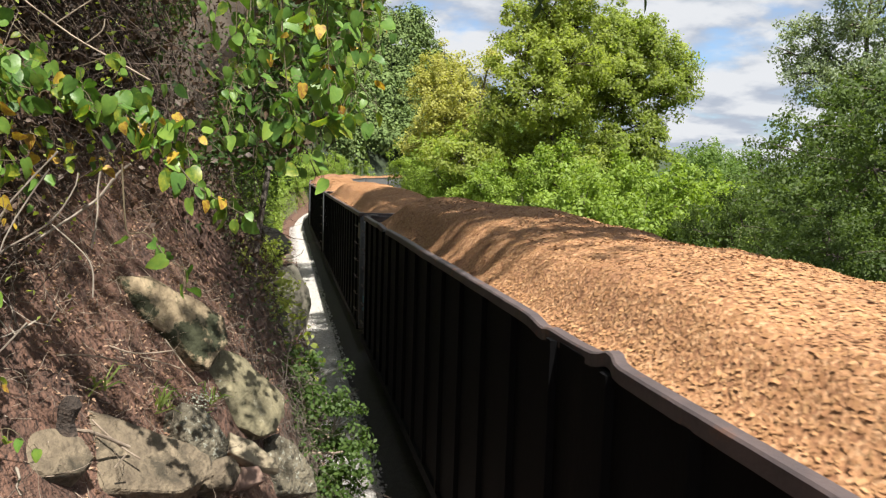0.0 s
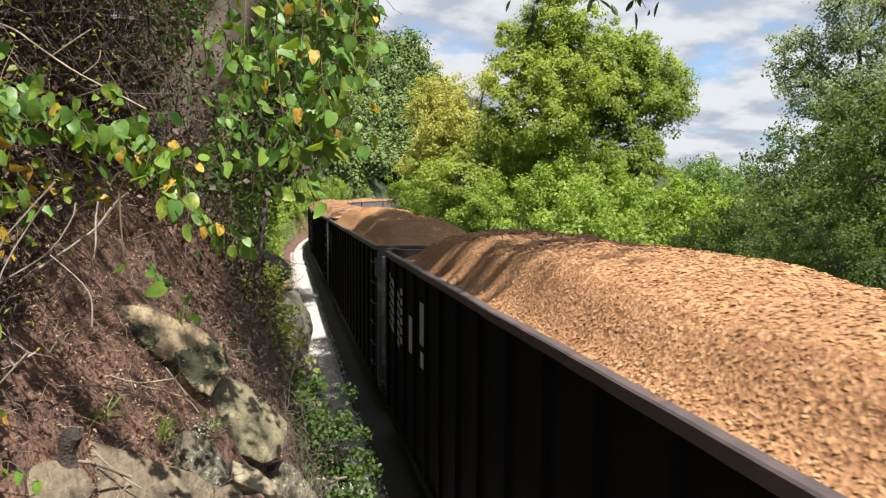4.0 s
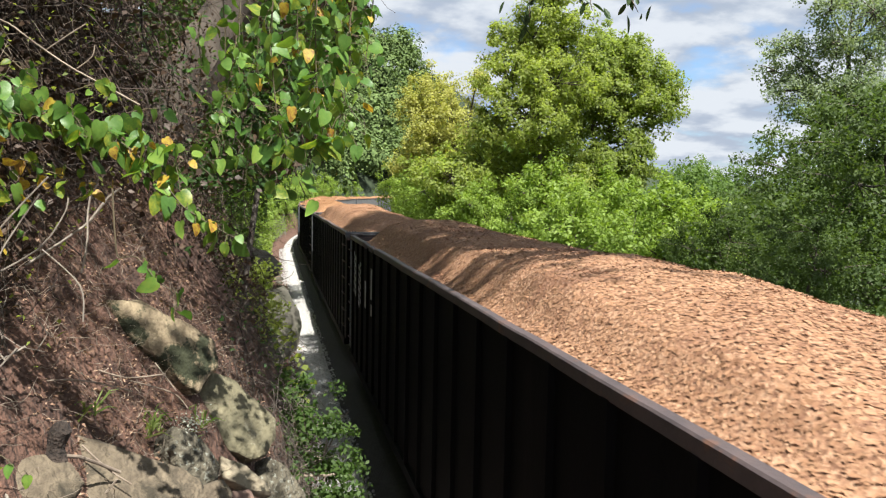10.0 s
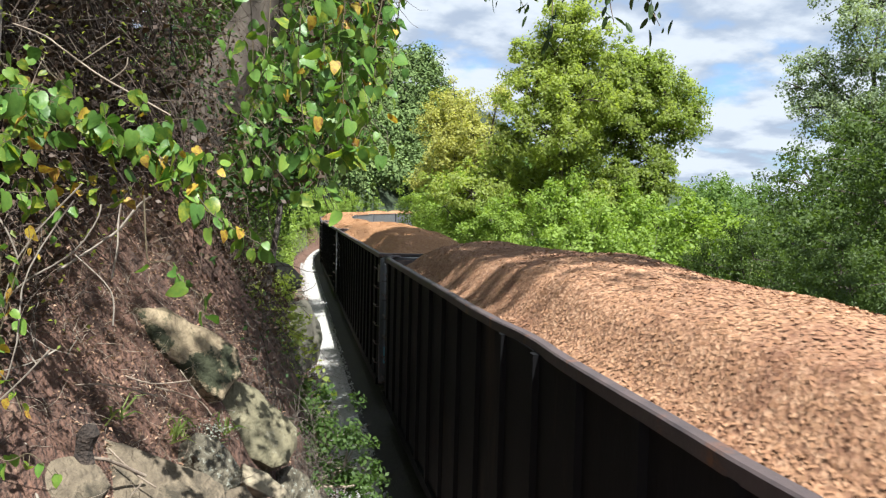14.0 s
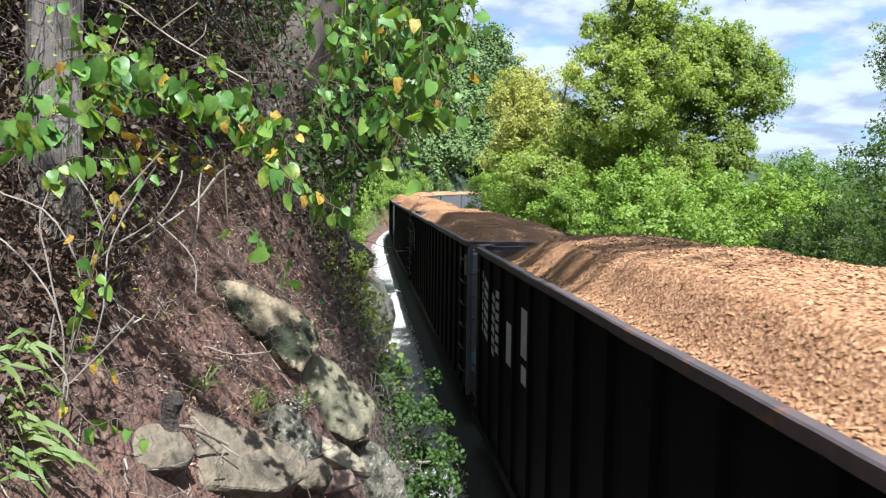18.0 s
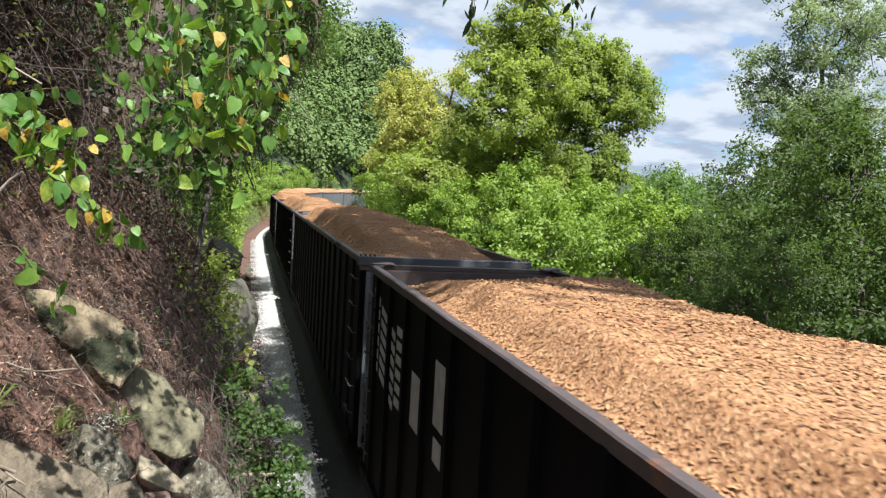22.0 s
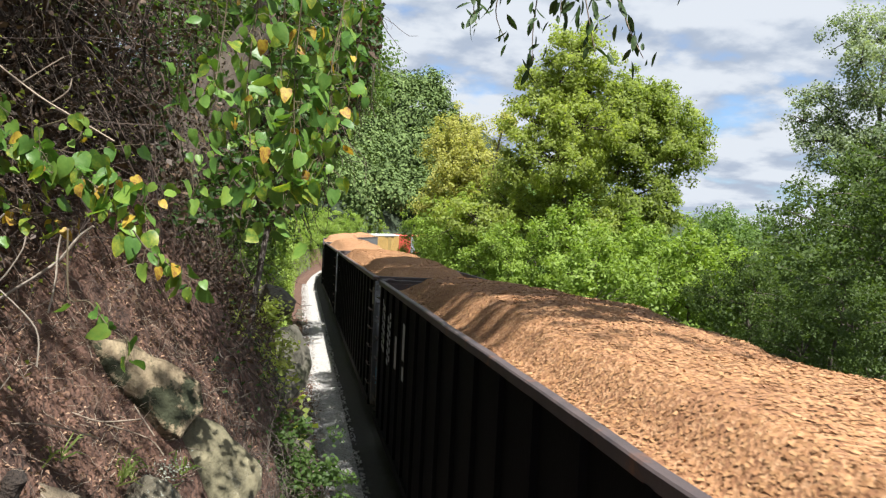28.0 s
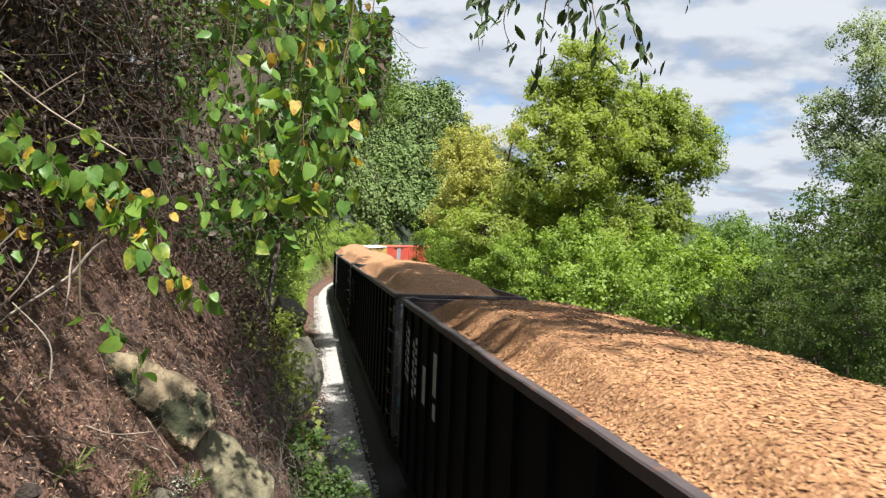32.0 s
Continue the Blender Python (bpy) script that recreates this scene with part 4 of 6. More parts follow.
def leaf_blades(P, N, size, rng, aspect=0.6, fold=0.1, droop=0.5):
    """Small four-cornered blades at P that face about along N; returns vertices and quads."""
    n = len(P)
    d = rng.normal(size=(n, 3))
    d[:, 2] -= droop
    d -= (d * N).sum(1, keepdims=True) * N
    d /= np.linalg.norm(d, axis=1, keepdims=True)
    w = np.cross(N, d)
    s = size.reshape(-1, 1)
    v = np.empty((n, 4, 3))
    v[:, 0] = P - d * s * 0.5
    v[:, 1] = P + w * s * aspect * 0.5 + N * s * fold - d * s * 0.08
    v[:, 2] = P + d * s * 0.5
    v[:, 3] = P - w * s * aspect * 0.5 + N * s * fold - d * s * 0.08
    return v.reshape(-1, 3), np.arange(4 * n).reshape(n, 4)


def crown_tree(name, label, lobes, mat, leaf, clumps, per, seed, clump_r, bark=None, category="tree", group="", inner=0.22, stems=1):
    """A tree whose crown is made of lobes (x, y, z, width, height); each lobe carries leafy sprays on its outside, with gaps between them."""
    rng = np.random.default_rng(seed)
    tree = thing(name, label, category, group=group)
    L = np.array(lobes)
    top = L[:, 2].max()
    r0 = 0.016 * top + 0.02
    bm = bmesh.new()
    forks = []
    for k in range(stems):
        q = L[int(rng.integers(len(L)))] if stems > 1 else L[np.argmax(L[:, 2])]
        pts = [Vector((0.03 * top * k, 0, -0.08 * top - 0.3))]
        for i in range(1, 8):
            f = i / 7
            pts.append(Vector((q[0] * f ** 1.6 + rng.normal() * 0.012 * top, q[1] * f ** 1.6 + rng.normal() * 0.012 * top, (q[2] - 0.15 * q[4]) * f)))
        tube(bm, pts, [r0 * (1 - 0.82 * i / 7) / (1 + 0.3 * (stems - 1)) for i in range(8)], 8)
        forks += pts[2:]
    part("trunk", bm, bark or M["dark_bark"], tree)
    bm = bmesh.new()
    vol = L[:, 3] ** 1.3 * L[:, 4] ** 0.7
    pick = rng.choice(len(L), clumps, p=vol / vol.sum())
    D = rng.normal(size=(clumps, 3))
    D[:, 2] += 0.35
    D /= np.linalg.norm(D, axis=1, keepdims=True)
    deep = np.where(rng.random(clumps) < inner, rng.uniform(0.2, 0.7, clumps), rng.uniform(0.7, 1.15, clumps))
    C = L[pick, :3] + D * L[pick][:, [3, 3, 4]] * deep[:, None]
    C += rng.normal(size=(clumps, 3)) * L[pick][:, [3, 3, 4]] * 0.22
    for q in L:
        b = min(forks, key=lambda p: (p - Vector(q[:3])).length + 1.2 * max(0.0, p.z - q[2] + 0.4 * q[4]))
        c = Vector(q[:3])
        tube(bm, [b, b.lerp(c, 0.5) + Vector((0, 0, -0.04 * (c - b).length)), c], [r0 * 0.28, r0 * 0.2, r0 * 0.09], 6)
    for i in range(0, clumps, 3):
        c = Vector(L[pick[i], :3])
        e = Vector(C[i])
        tube(bm, [c, c.lerp(e, 0.5) + Vector((0, 0, 0.03 * (c - e).length)), e], [r0 * 0.12, r0 * 0.08, r0 * 0.03], 4)
    part("branching", bm, bark or M["dark_bark"], tree)
    idx = np.repeat(np.arange(clumps), per)
    n = len(idx)
    size = rng.uniform(clump_r[0], clump_r[1], clumps)
    G = rng.normal(size=(n, 3))
    G /= np.linalg.norm(G, axis=1, keepdims=True)
    rad = size[idx] * rng.uniform(0.1, 1.0, n) ** 0.6
    P = C[idx] + G * rad[:, None] * (1, 1, 0.8)
    P[:, 2] -= 0.18 * rad * (G[:, 0] ** 2 + G[:, 1] ** 2)
    N = G * 0.35 + D[idx] * 0.35 + np.array((0, -0.15, 0.42)) + rng.normal(size=(n, 3)) * 0.55
    N /= np.linalg.norm(N, axis=1, keepdims=True)
    v, q = leaf_blades(P, N, rng.uniform(0.65, 1.25, n) * leaf, rng)
    ob = new("crown", array_mesh("crown", v, q, mat))
    ob.parent = tree
    return tree


def bushy(height, spread, seed, low=0.12):
    """Lobes of a rounded young crown that reaches almost to the ground."""
    rng = np.random.default_rng(seed)
    out = []
    for i in range(11):
        f = low + (0.86 - low) * (i / 10) ** 0.9
        w = spread * (1 - ((f - 0.38) / 0.62) ** 2) ** 0.5 if f > 0.38 else spread * (0.8 + 0.5 * f)
        a = 2.4 * i + rng.uniform(-0.4, 0.4)
        r = w * 0.55 * (0 if i == 10 else 1)
        s = spread * rng.uniform(0.36, 0.5) * (0.75 if i > 8 else 1)
        out.append((r * math.cos(a), r * math.sin(a), f * height, s, s * rng.uniform(0.75, 1.0)))
    return out


def put(tree, x, y, z=None, turn=0.0, s=1.0):
    zz = ground_z(x, y, False) if z is None else z
    tree.matrix_world = Matrix.Translation((x, y, zz)) @ Matrix.Rotation(turn, 4, "Z") @ Matrix.Scale(s, 4)
    return tree


def again(tree, x, y, turn, s=1.0, z=None):
    zz = ground_z(x, y, False) if z is None else z
    t = copy_thing(tree, Matrix.Translation((x, y, zz)) @ Matrix.Rotation(turn, 4, "Z"))
    t.scale = (s, s, s)
    return t


def right_woods():
    put(crown_tree("broadleaf_tree", "tall green broadleaf tree with an open airy crown beyond the track",
                   [(-1.3, -0.1, 19.7, 1.8, 1.5), (-2.2, 1.3, 17.8, 2.0, 1.6), (-0.1, 1.2, 18.0, 1.8, 1.6), (-3.4, -0.1, 15.5, 1.6, 1.6), (-1.0, -0.7, 15.6, 2.3, 1.6), (0.6, 1.7, 14.9, 1.5, 1.3), (-2.4, -0.9, 13.4, 2.3, 1.5), (-4.5, 0.5, 13.1, 1.3, 1.1), (-3.8, 2.9, 11.1, 2.0, 1.5), (-0.8, 0.9, 12.0, 1.6, 1.1), (-6.4, 1.2, 10.3, 2.0, 1.1), (-1.9, 0.7, 10.3, 2.0, 1.3), (-0.0, 0.2, 10.0, 1.6, 1.3), (-4.5, 1.2, 9.7, 1.6, 1.1)],
                   M["leaf_olive"], 0.20, 740, 88, 11, (0.35, 0.75), stems=2), 16.4, 42.4, -3.8)
    put(crown_tree("broadleaf_tree", "tall green broadleaf tree with an open airy crown beyond the track",
                   [(2.5, 1.2, 18.6, 1.4, 1.3), (1.3, 0.0, 17.4, 1.5, 1.5), (3.6, 0.6, 17.4, 1.7, 1.5), (5.1, 0.5, 16.4, 1.3, 1.4), (2.3, 0.7, 15.5, 2.0, 1.5), (4.5, -0.3, 14.7, 1.4, 1.3), (1.3, 1.0, 13.8, 1.5, 1.0), (3.5, 0.3, 13.0, 1.5, 1.2), (5.8, -0.7, 15.6, 0.6, 0.8), (0.7, 0.7, 16.0, 1.4, 1.4), (1.6, -0.1, 11.5, 1.5, 1.2), (3.3, -0.5, 11.0, 1.4, 1.2), (1.0, -0.1, 9.9, 1.7, 1.4), (4.0, -0.6, 12.0, 0.8, 0.8)],
                   M["leaf_maple2"], 0.20, 620, 88, 14, (0.35, 0.72), stems=2), 17.6, 43.7, -4.0)
    put(crown_tree("yellowing_tree", "slender tree with yellowing leaves beside the track",
                   [(-0.1, 1.6, 15.5, 2.1, 1.4), (-1.4, 1.4, 14.0, 1.5, 1.3), (0.7, -0.9, 13.6, 1.9, 1.5), (-1.0, -0.6, 11.9, 1.8, 1.4), (1.3, 0.7, 11.7, 1.7, 1.5), (-1.6, 1.8, 10.0, 1.5, 1.4), (0.5, -0.9, 9.6, 1.9, 1.4), (2.8, -0.3, 16.4, 0.9, 0.8)],
                   M["leaf_yellowing"], 0.22, 420, 62, 23, (0.4, 0.8), stems=1), 12.0, 56.7, -2.5)
    bush = crown_tree("young_tree", "bright green young tree at the edge of the track", bushy(7.0, 2.5, 31), M["leaf_bright"], 0.155, 260, 56, 31, (0.28, 0.52), group="trackside young trees")
    put(bush, 12.5, 31.0, -2.2, 0.0, 1.15)
    for x, y, a, s in ((10.5, 38.0, 1.0, 0.95), (15.5, 28.5, 2.2, 1.22), (10.0, 46.0, 3.0, 1.15), (18.5, 31.0, 4.0, 1.25), (10.6, 54.0, 5.0, 1.15), (13.5, 37.0, 0.4, 1.25), (17.0, 37.0, 2.9, 1.35), (11.5, 64, 1.9, 1.25),
                       (21, 37, 0.9, 1.15), (14.2, 70, 3.3, 1.4), (17.5, 80, 2.1, 1.5), (23, 93, 0.3, 1.6), (28, 104, 1.2, 1.7)):
        again(bush, x, y, a, s)
    mid = crown_tree("broadleaf_tree", "mid-green rounded tree at the edge of the woods", bushy(8.6, 3.0, 33), M["leaf_edge_shaded"], 0.165, 330, 54, 34, (0.3, 0.58), group="trees at the edge of the woods")
    put(mid, 21.5, 33.0, -4.2)
    for x, y, a, s in ((19.0, 29.0, 2.0, 0.85), (25.0, 36.5, 4.0, 1.12), (16.5, 23.5, 1.0, 0.72)):
        again(mid, x, y, a, s)
    dark = crown_tree("maple_tree", "dense green tree standing close to the track", [(-2.6, -1.2, 4.5, 1.9, 1.6), (-1.8, -1.5, 6.8, 1.8, 1.6), (0.4, -1.9, 5.6, 2.0, 1.6), (-0.6, -1.2, 8.6, 1.7, 1.5), (1.4, -1.2, 8.0, 1.9, 1.6), (0.5, 0.2, 10.2, 1.7, 1.5), (2.3, 0.6, 9.6, 1.6, 1.4), (-2.4, 0.8, 6.4, 1.8, 1.6), (2.8, -0.6, 5.6, 1.8, 1.7), (0.3, 1.8, 7.0, 2.2, 2.0), (-2.7, -0.5, 2.4, 2.0, 1.6), (0.3, -2.2, 2.6, 2.1, 1.7), (2.9, -0.4, 2.8, 2.0, 1.7), (-1.9, 1.8, 2.8, 2.0, 1.7), (1.8, 2.0, 3.0, 2.1, 1.8), (1.3, 0.3, 11.3, 1.1, 0.9)],
                      M["leaf_maple_shaded"], 0.145, 800, 62, 47, (0.28, 0.58), group="dense trackside trees", inner=0.2)
    put(dark, 19.3, 24.0, -4.0, 0.0, 1.15)
    for x, y, a, s in ((14.9, 15.6, 1.3, 0.82), (13.6, 20.6, 2.2, 0.55), (11.6, 15.2, 4.2, 0.48), (25.0, 29.5, 2.6, 1.15), (27, 22, 5.1, 1.25), (25.5, 38, 4.4, 0.9)):
        again(dark, x, y, a, s)
    put(crown_tree("locust_tree", "tall grey-green tree with feathery foliage behind the woods",
                   [(-1.2, -0.2, 21.5, 1.5, 1.0), (-2.2, 1.9, 19.6, 1.3, 0.8), (-0.3, 0.3, 19.8, 1.7, 1.0), (-2.7, 2.4, 18.4, 1.2, 0.7), (1.4, -0.7, 21.5, 1.7, 1.2), (2.3, 0.8, 19.2, 1.7, 1.3), (-0.6, 2.1, 18.1, 2.0, 1.0), (0.1, 1.8, 23.5, 1.7, 1.3), (2.5, 2.3, 23.8, 1.7, 1.5), (4.3, 1.1, 21.5, 2.0, 2.0), (1.7, -0.7, 16.8, 2.3, 1.3), (0.4, 0.5, 16.5, 2.0, 1.3), (-2.2, 1.1, 17.1, 1.3, 1.0), (2.7, -0.1, 15.8, 2.0, 1.3), (-1.3, 0.8, 15.8, 2.0, 1.2)],
                   M["leaf_silver"], 0.19, 700, 46, 53, (0.35, 0.75), inner=0.2), 32.4, 39.9, -5.0)
    far = crown_tree("valley_tree", "green tree on the valley floor", bushy(14.0, 5.4, 61), M["leaf_mid"], 0.40, 120, 60, 61, (0.8, 1.5), group="valley trees")
    put(far, 40, 70, -5.0)
    for x, y, a, s in ((48, 84, 1.0, 1.0), (34, 78, 2.0, 1.0), (30, 62, 3.1, 0.8), (56, 72, 4.0, 1.1), (62, 96, 5.0, 1.1), (44, 100, 0.7, 1.1), (30, 96, 1.8, 1.2), (40, 55, 2.9, 0.75), (70, 80, 0.2, 1.1), (30, 112, 1.1, 1.3),
                       (40, 132, 2.2, 1.3), (20, 98, 5.5, 1.1), (54, 120, 3.7, 1.2), (75, 130, 0.5, 1.3), (90, 110, 2.5, 1.2), (48, 160, 1.4, 1.5)):
        again(far, x, y, a, s)


def left_woods():
    tree = crown_tree("bank_tree", "leafy green tree leaning from the bank over the track edge", [(x + 0.1 * z, y, z, w, h) for x, y, z, w, h in bushy(8.0, 2.6, 71)], M["leaf_mid"], 0.15, 170, 66, 71, (0.36, 0.7), group="trees on the bank")
    put(tree, -2.6, 14.0)
    for x, y, a, s in ((-1.9, 17.5, 0.6, 0.9), (-2.6, 23, 1.0, 1.05), (-3.0, 30, 2.2, 1.15), (-3.2, 39, 3.0, 1.25), (-4.0, 11, 4.0, 1.0), (-4, 50, 0.4, 1.5), (-5, 64, 5.0, 1.7), (-6, 82, 2.5, 2.0), (-5, 104, 1.5, 2.2), (-1, 126, 0.9, 2.4), (-6.5, 20, 3.6, 1.5), (-3.6, 7.5, 1.9, 0.8)):
        again(tree, x, y, a, s)
    # leaning tree added so that its shade falls across the track shoulder
    lean = crown_tree("bank_tree", "tall green tree on the bank leaning out over the track", [(3.6, -3.5, 8.0, 1.6, 1.1), (4.4, -1.0, 8.8, 1.8, 1.2), (4.0, 1.6, 8.6, 1.8, 1.2), (4.8, 4.0, 8.0, 1.7, 1.1), (2.4, 0.0, 7.6, 1.6, 1.1), (2.2, 3.0, 7.2, 1.5, 1.0), (5.4, 1.2, 7.4, 1.4, 0.9)], M["leaf_mid"], 0.19, 190, 60, 72, (0.45, 0.8), group="trees on the bank")
    put(lean, -2.6, 34.0)
    shrub = crown_tree("bank_shrub", "bright green shrub at the foot of the bank", bushy(3.2, 1.4, 83), M["leaf_lush"], 0.15, 60, 54, 83, (0.26, 0.46), group="shrubs at the foot of the bank")
    put(shrub, -1.6, 62.0)
    rng = np.random.default_rng(84)
    for i in range(30):
        s = 36 + 3.6 * i + rng.uniform(-1, 1)
        x, y, a = track_point(s, -rng.uniform(4.6, 5.8))
        again(shrub, x, y, rng.uniform(0, 6), rng.uniform(0.55, 0.95) * (1 + 0.004 * s))
    for x, y, a, s in ((-1.8, 74, 1.0, 1.2), (-2.0, 88, 2.0, 1.5), (0.5, 104, 3.0, 1.6), (4.0, 122, 0.5, 1.7), (-2.0, 52, 4.0, 1.0), (9, 140, 2.7, 1.9), (-3.0, 66, 5.2, 1.4), (-3.2, 80, 0.9, 1.8), (-1.6, 44, 2.4, 0.8), (15, 156, 1.2, 2.0), (-1, 96, 4.4, 1.6)):
        again(shrub, x, y, a, s)


def far_woods():
    """The wooded hill ahead: rounded crowns standing close together."""
    rng = np.random.default_rng(5)
    pos = []
    while len(pos) < 780:
        x, y = (rng.uniform(-16, 84), rng.uniform(176, 246)) if rng.random() < 0.88 else (rng.uniform(-30, 14), rng.uniform(120, 190))
        off = track_offset(x, y)
        if -5 < off < 5 or (off > 9 and x > 60 and y < 190):
            continue
        pos.append((x, y, ground_z(x, y, False), rng.uniform(2.8, 5.6)))
    P, N, S = [], [], []
    for x, y, z, r in pos:
        c = rng.normal(size=(9, 3))
        c[:, 2] = np.abs(c[:, 2]) + 0.1
        c /= np.linalg.norm(c, axis=1, keepdims=True)
        n = 250
        k = rng.integers(0, 9, n)
        g = rng.normal(size=(n, 3))
        g[:, 2] += 0.5
        g /= np.linalg.norm(g, axis=1, keepdims=True)
        pts = c[k] * r * 0.72 + g * r * 0.42
        pts[:, 2] = pts[:, 2] * 1.35 + r * 1.25
        nn = g * 0.7 + c[k] * 0.6 + rng.normal(size=(n, 3)) * 0.2
        P.append(pts + np.array([x, y, z]))
        N.append(nn / np.linalg.norm(nn, axis=1, keepdims=True))
        S.append(rng.uniform(0.5, 1.05, n))
    v, q = leaf_blades(np.concatenate(P), np.concatenate(N), np.concatenate(S), rng, aspect=0.8)
    tagged(new("far_forest", array_mesh("far_forest", v, q, M["leaf_far"])), "dense green forest covering the hill ahead", "forest", kind="stuff")


# ---- far wagons ----
M["yellow_paint"] = material("yellow_paint", (0.40, 0.24, 0.07), (0.54, 0.36, 0.13), 1.5, 0.55, bump=0.1, spots=(0.24, 0.14, 0.07), spot_scale=1.2, spot_at=(0.6, 0.72))
M["red_paint"] = material("red_paint", (0.42, 0.055, 0.035), (0.58, 0.10, 0.06), 1.5, 0.6, bump=0.1, spots=(0.34, 0.16, 0.12), spot_scale=1.2, spot_at=(0.6, 0.72))
M["pale_roof"] = material("pale_roof", (0.55, 0.55, 0.54), (0.74, 0.74, 0.72), 1.5, 0.5, bump=0.05)
M["grey_door"] = material("grey_door", (0.30, 0.31, 0.34), (0.44, 0.45, 0.47), 2.0, 0.6, bump=0.05)


def boxcar(paint, roof_mat, door_mat, label):
    car = thing("boxcar", label, "railway wagon", group="boxcars behind the woodchip train")
    part("body", boxes((-1.5, 0.0, 1.0, 1.5, LENGTH, 4.55), bevel=0.02), paint, car)
    bm = bmesh.new()
    prof = [(-1.56, 4.55), (-1.5, 4.66), (0, 4.86), (1.5, 4.66), (1.56, 4.55)]
    a = [bm.verts.new((x, -0.05, z)) for x, z in prof]
    b = [bm.verts.new((x, LENGTH + 0.05, z)) for x, z in prof]
    for i in range(4):
        bm.faces.new((a[i], a[i + 1], b[i + 1], b[i]))
    bm.faces.new(a[::-1])
    bm.faces.new(b)
    part("roof", bm, roof_mat, car, "pale weathered roof")
    for sx in (-1, 1):
        part("sliding_door", boxes((min(sx * 1.5, sx * 1.57), 8.6, 1.1, max(sx * 1.5, sx * 1.57), 12.0, 4.4), bevel=0.01), door_mat, car)
        part("door_track", boxes((min(sx * 1.5, sx * 1.6), 6.0, 4.40, max(sx * 1.5, sx * 1.6), 14.6, 4.48)), M["steel_rod"], car)
        for i in range(22):
            y = 0.5 + i * 0.945
            if 8.4 < y < 12.2:
                continue
            part("side_post", boxes((min(sx * 1.5, sx * 1.55), y - 0.05, 1.05, max(sx * 1.5, sx * 1.55), y + 0.05, 4.5)), paint, car)
    for i in range(7):
        part("ladder_rung", rods([(1.0, -0.06, 1.2 + 0.45 * i), (1.45, -0.06, 1.2 + 0.45 * i)], r=0.02), M["steel_rod"], car)
    part("end_door", boxes((-0.55, -0.05, 2.3, 0.35, 0.0, 4.2), bevel=0.01), M["black_shaded_paint"], car, "dark recessed end panel")
    bogies(car, LENGTH)
    return car


def far_wagons():
    MOVING.append((boxcar(M["yellow_paint"], M["pale_roof"], M["yellow_paint"], "yellow-orange boxcar with a pale roof rounding the curve"), 13))
    MOVING.append((boxcar(M["red_paint"], M["red_paint"], M["grey_door"], "faded red boxcar with a grey door rounding the curve"), 14))
    MOVING.append((boxcar(M["red_paint"], M["red_paint"], M["red_paint"], "faded red boxcar at the tail of the train"), 15))


# ---- rocks on the bank ----
def rock(name, label, x, y, size, seed, mat, tilt=0.0, turn=0.0, sink=0.35, z=None):
    """A weathered block: a hull of random corners, chipped edges and rough faces."""
    rng = np.random.default_rng(seed)
    bm = bmesh.new()
    sx, sy, sz = size
    for a in (-1, 1):
        for b in (-1, 1):
            for c in (-1, 1):
                for _ in range(2):
                    v = np.array((a, b, c)) * rng.uniform(0.55, 1.0, 3)
                    bm.verts.new((v[0] * sx / 2, v[1] * sy / 2, v[2] * sz / 2))
    bmesh.ops.convex_hull(bm, input=bm.verts[:])
    bmesh.ops.delete(bm, geom=[v for v in bm.verts if not v.link_faces], context="VERTS")
    bmesh.ops.triangulate(bm, faces=bm.faces[:])
    bmesh.ops.subdivide_edges(bm, edges=[e for e in bm.edges if e.calc_length() > max(size) * 0.16], cuts=2, use_grid_fill=True)
    bmesh.ops.triangulate(bm, faces=bm.faces[:])
    bmesh.ops.subdivide_edges(bm, edges=[e for e in bm.edges if e.calc_length() > max(size) * 0.09], cuts=1, use_grid_fill=True)
    bmesh.ops.smooth_vert(bm, verts=bm.verts[:], factor=0.35, use_axis_x=True, use_axis_y=True, use_axis_z=True)
    bm.normal_update()
    k = 2.2 / max(size)
    for v in bm.verts:
        n1 = noise.fractal(v.co * k * 2 + Vector((seed, 0, 0)), 0.9, 2.1, 5)
        v.co += v.normal * n1 * min(size) * 0.09
    me = bpy.data.meshes.new(name)
    bm.to_mesh(me)
    bm.free()
    me.materials.append(mat)
    ob = new(name, me)
    zz = ground_z(x, y) if z is None else z
    ob.matrix_world = Matrix.Translation((x, y, zz + sz * (0.5 - sink))) @ Matrix.Rotation(turn, 4, "Z") @ Matrix.Rotation(tilt, 4, "Y")
    return tagged(ob, label, "rock")


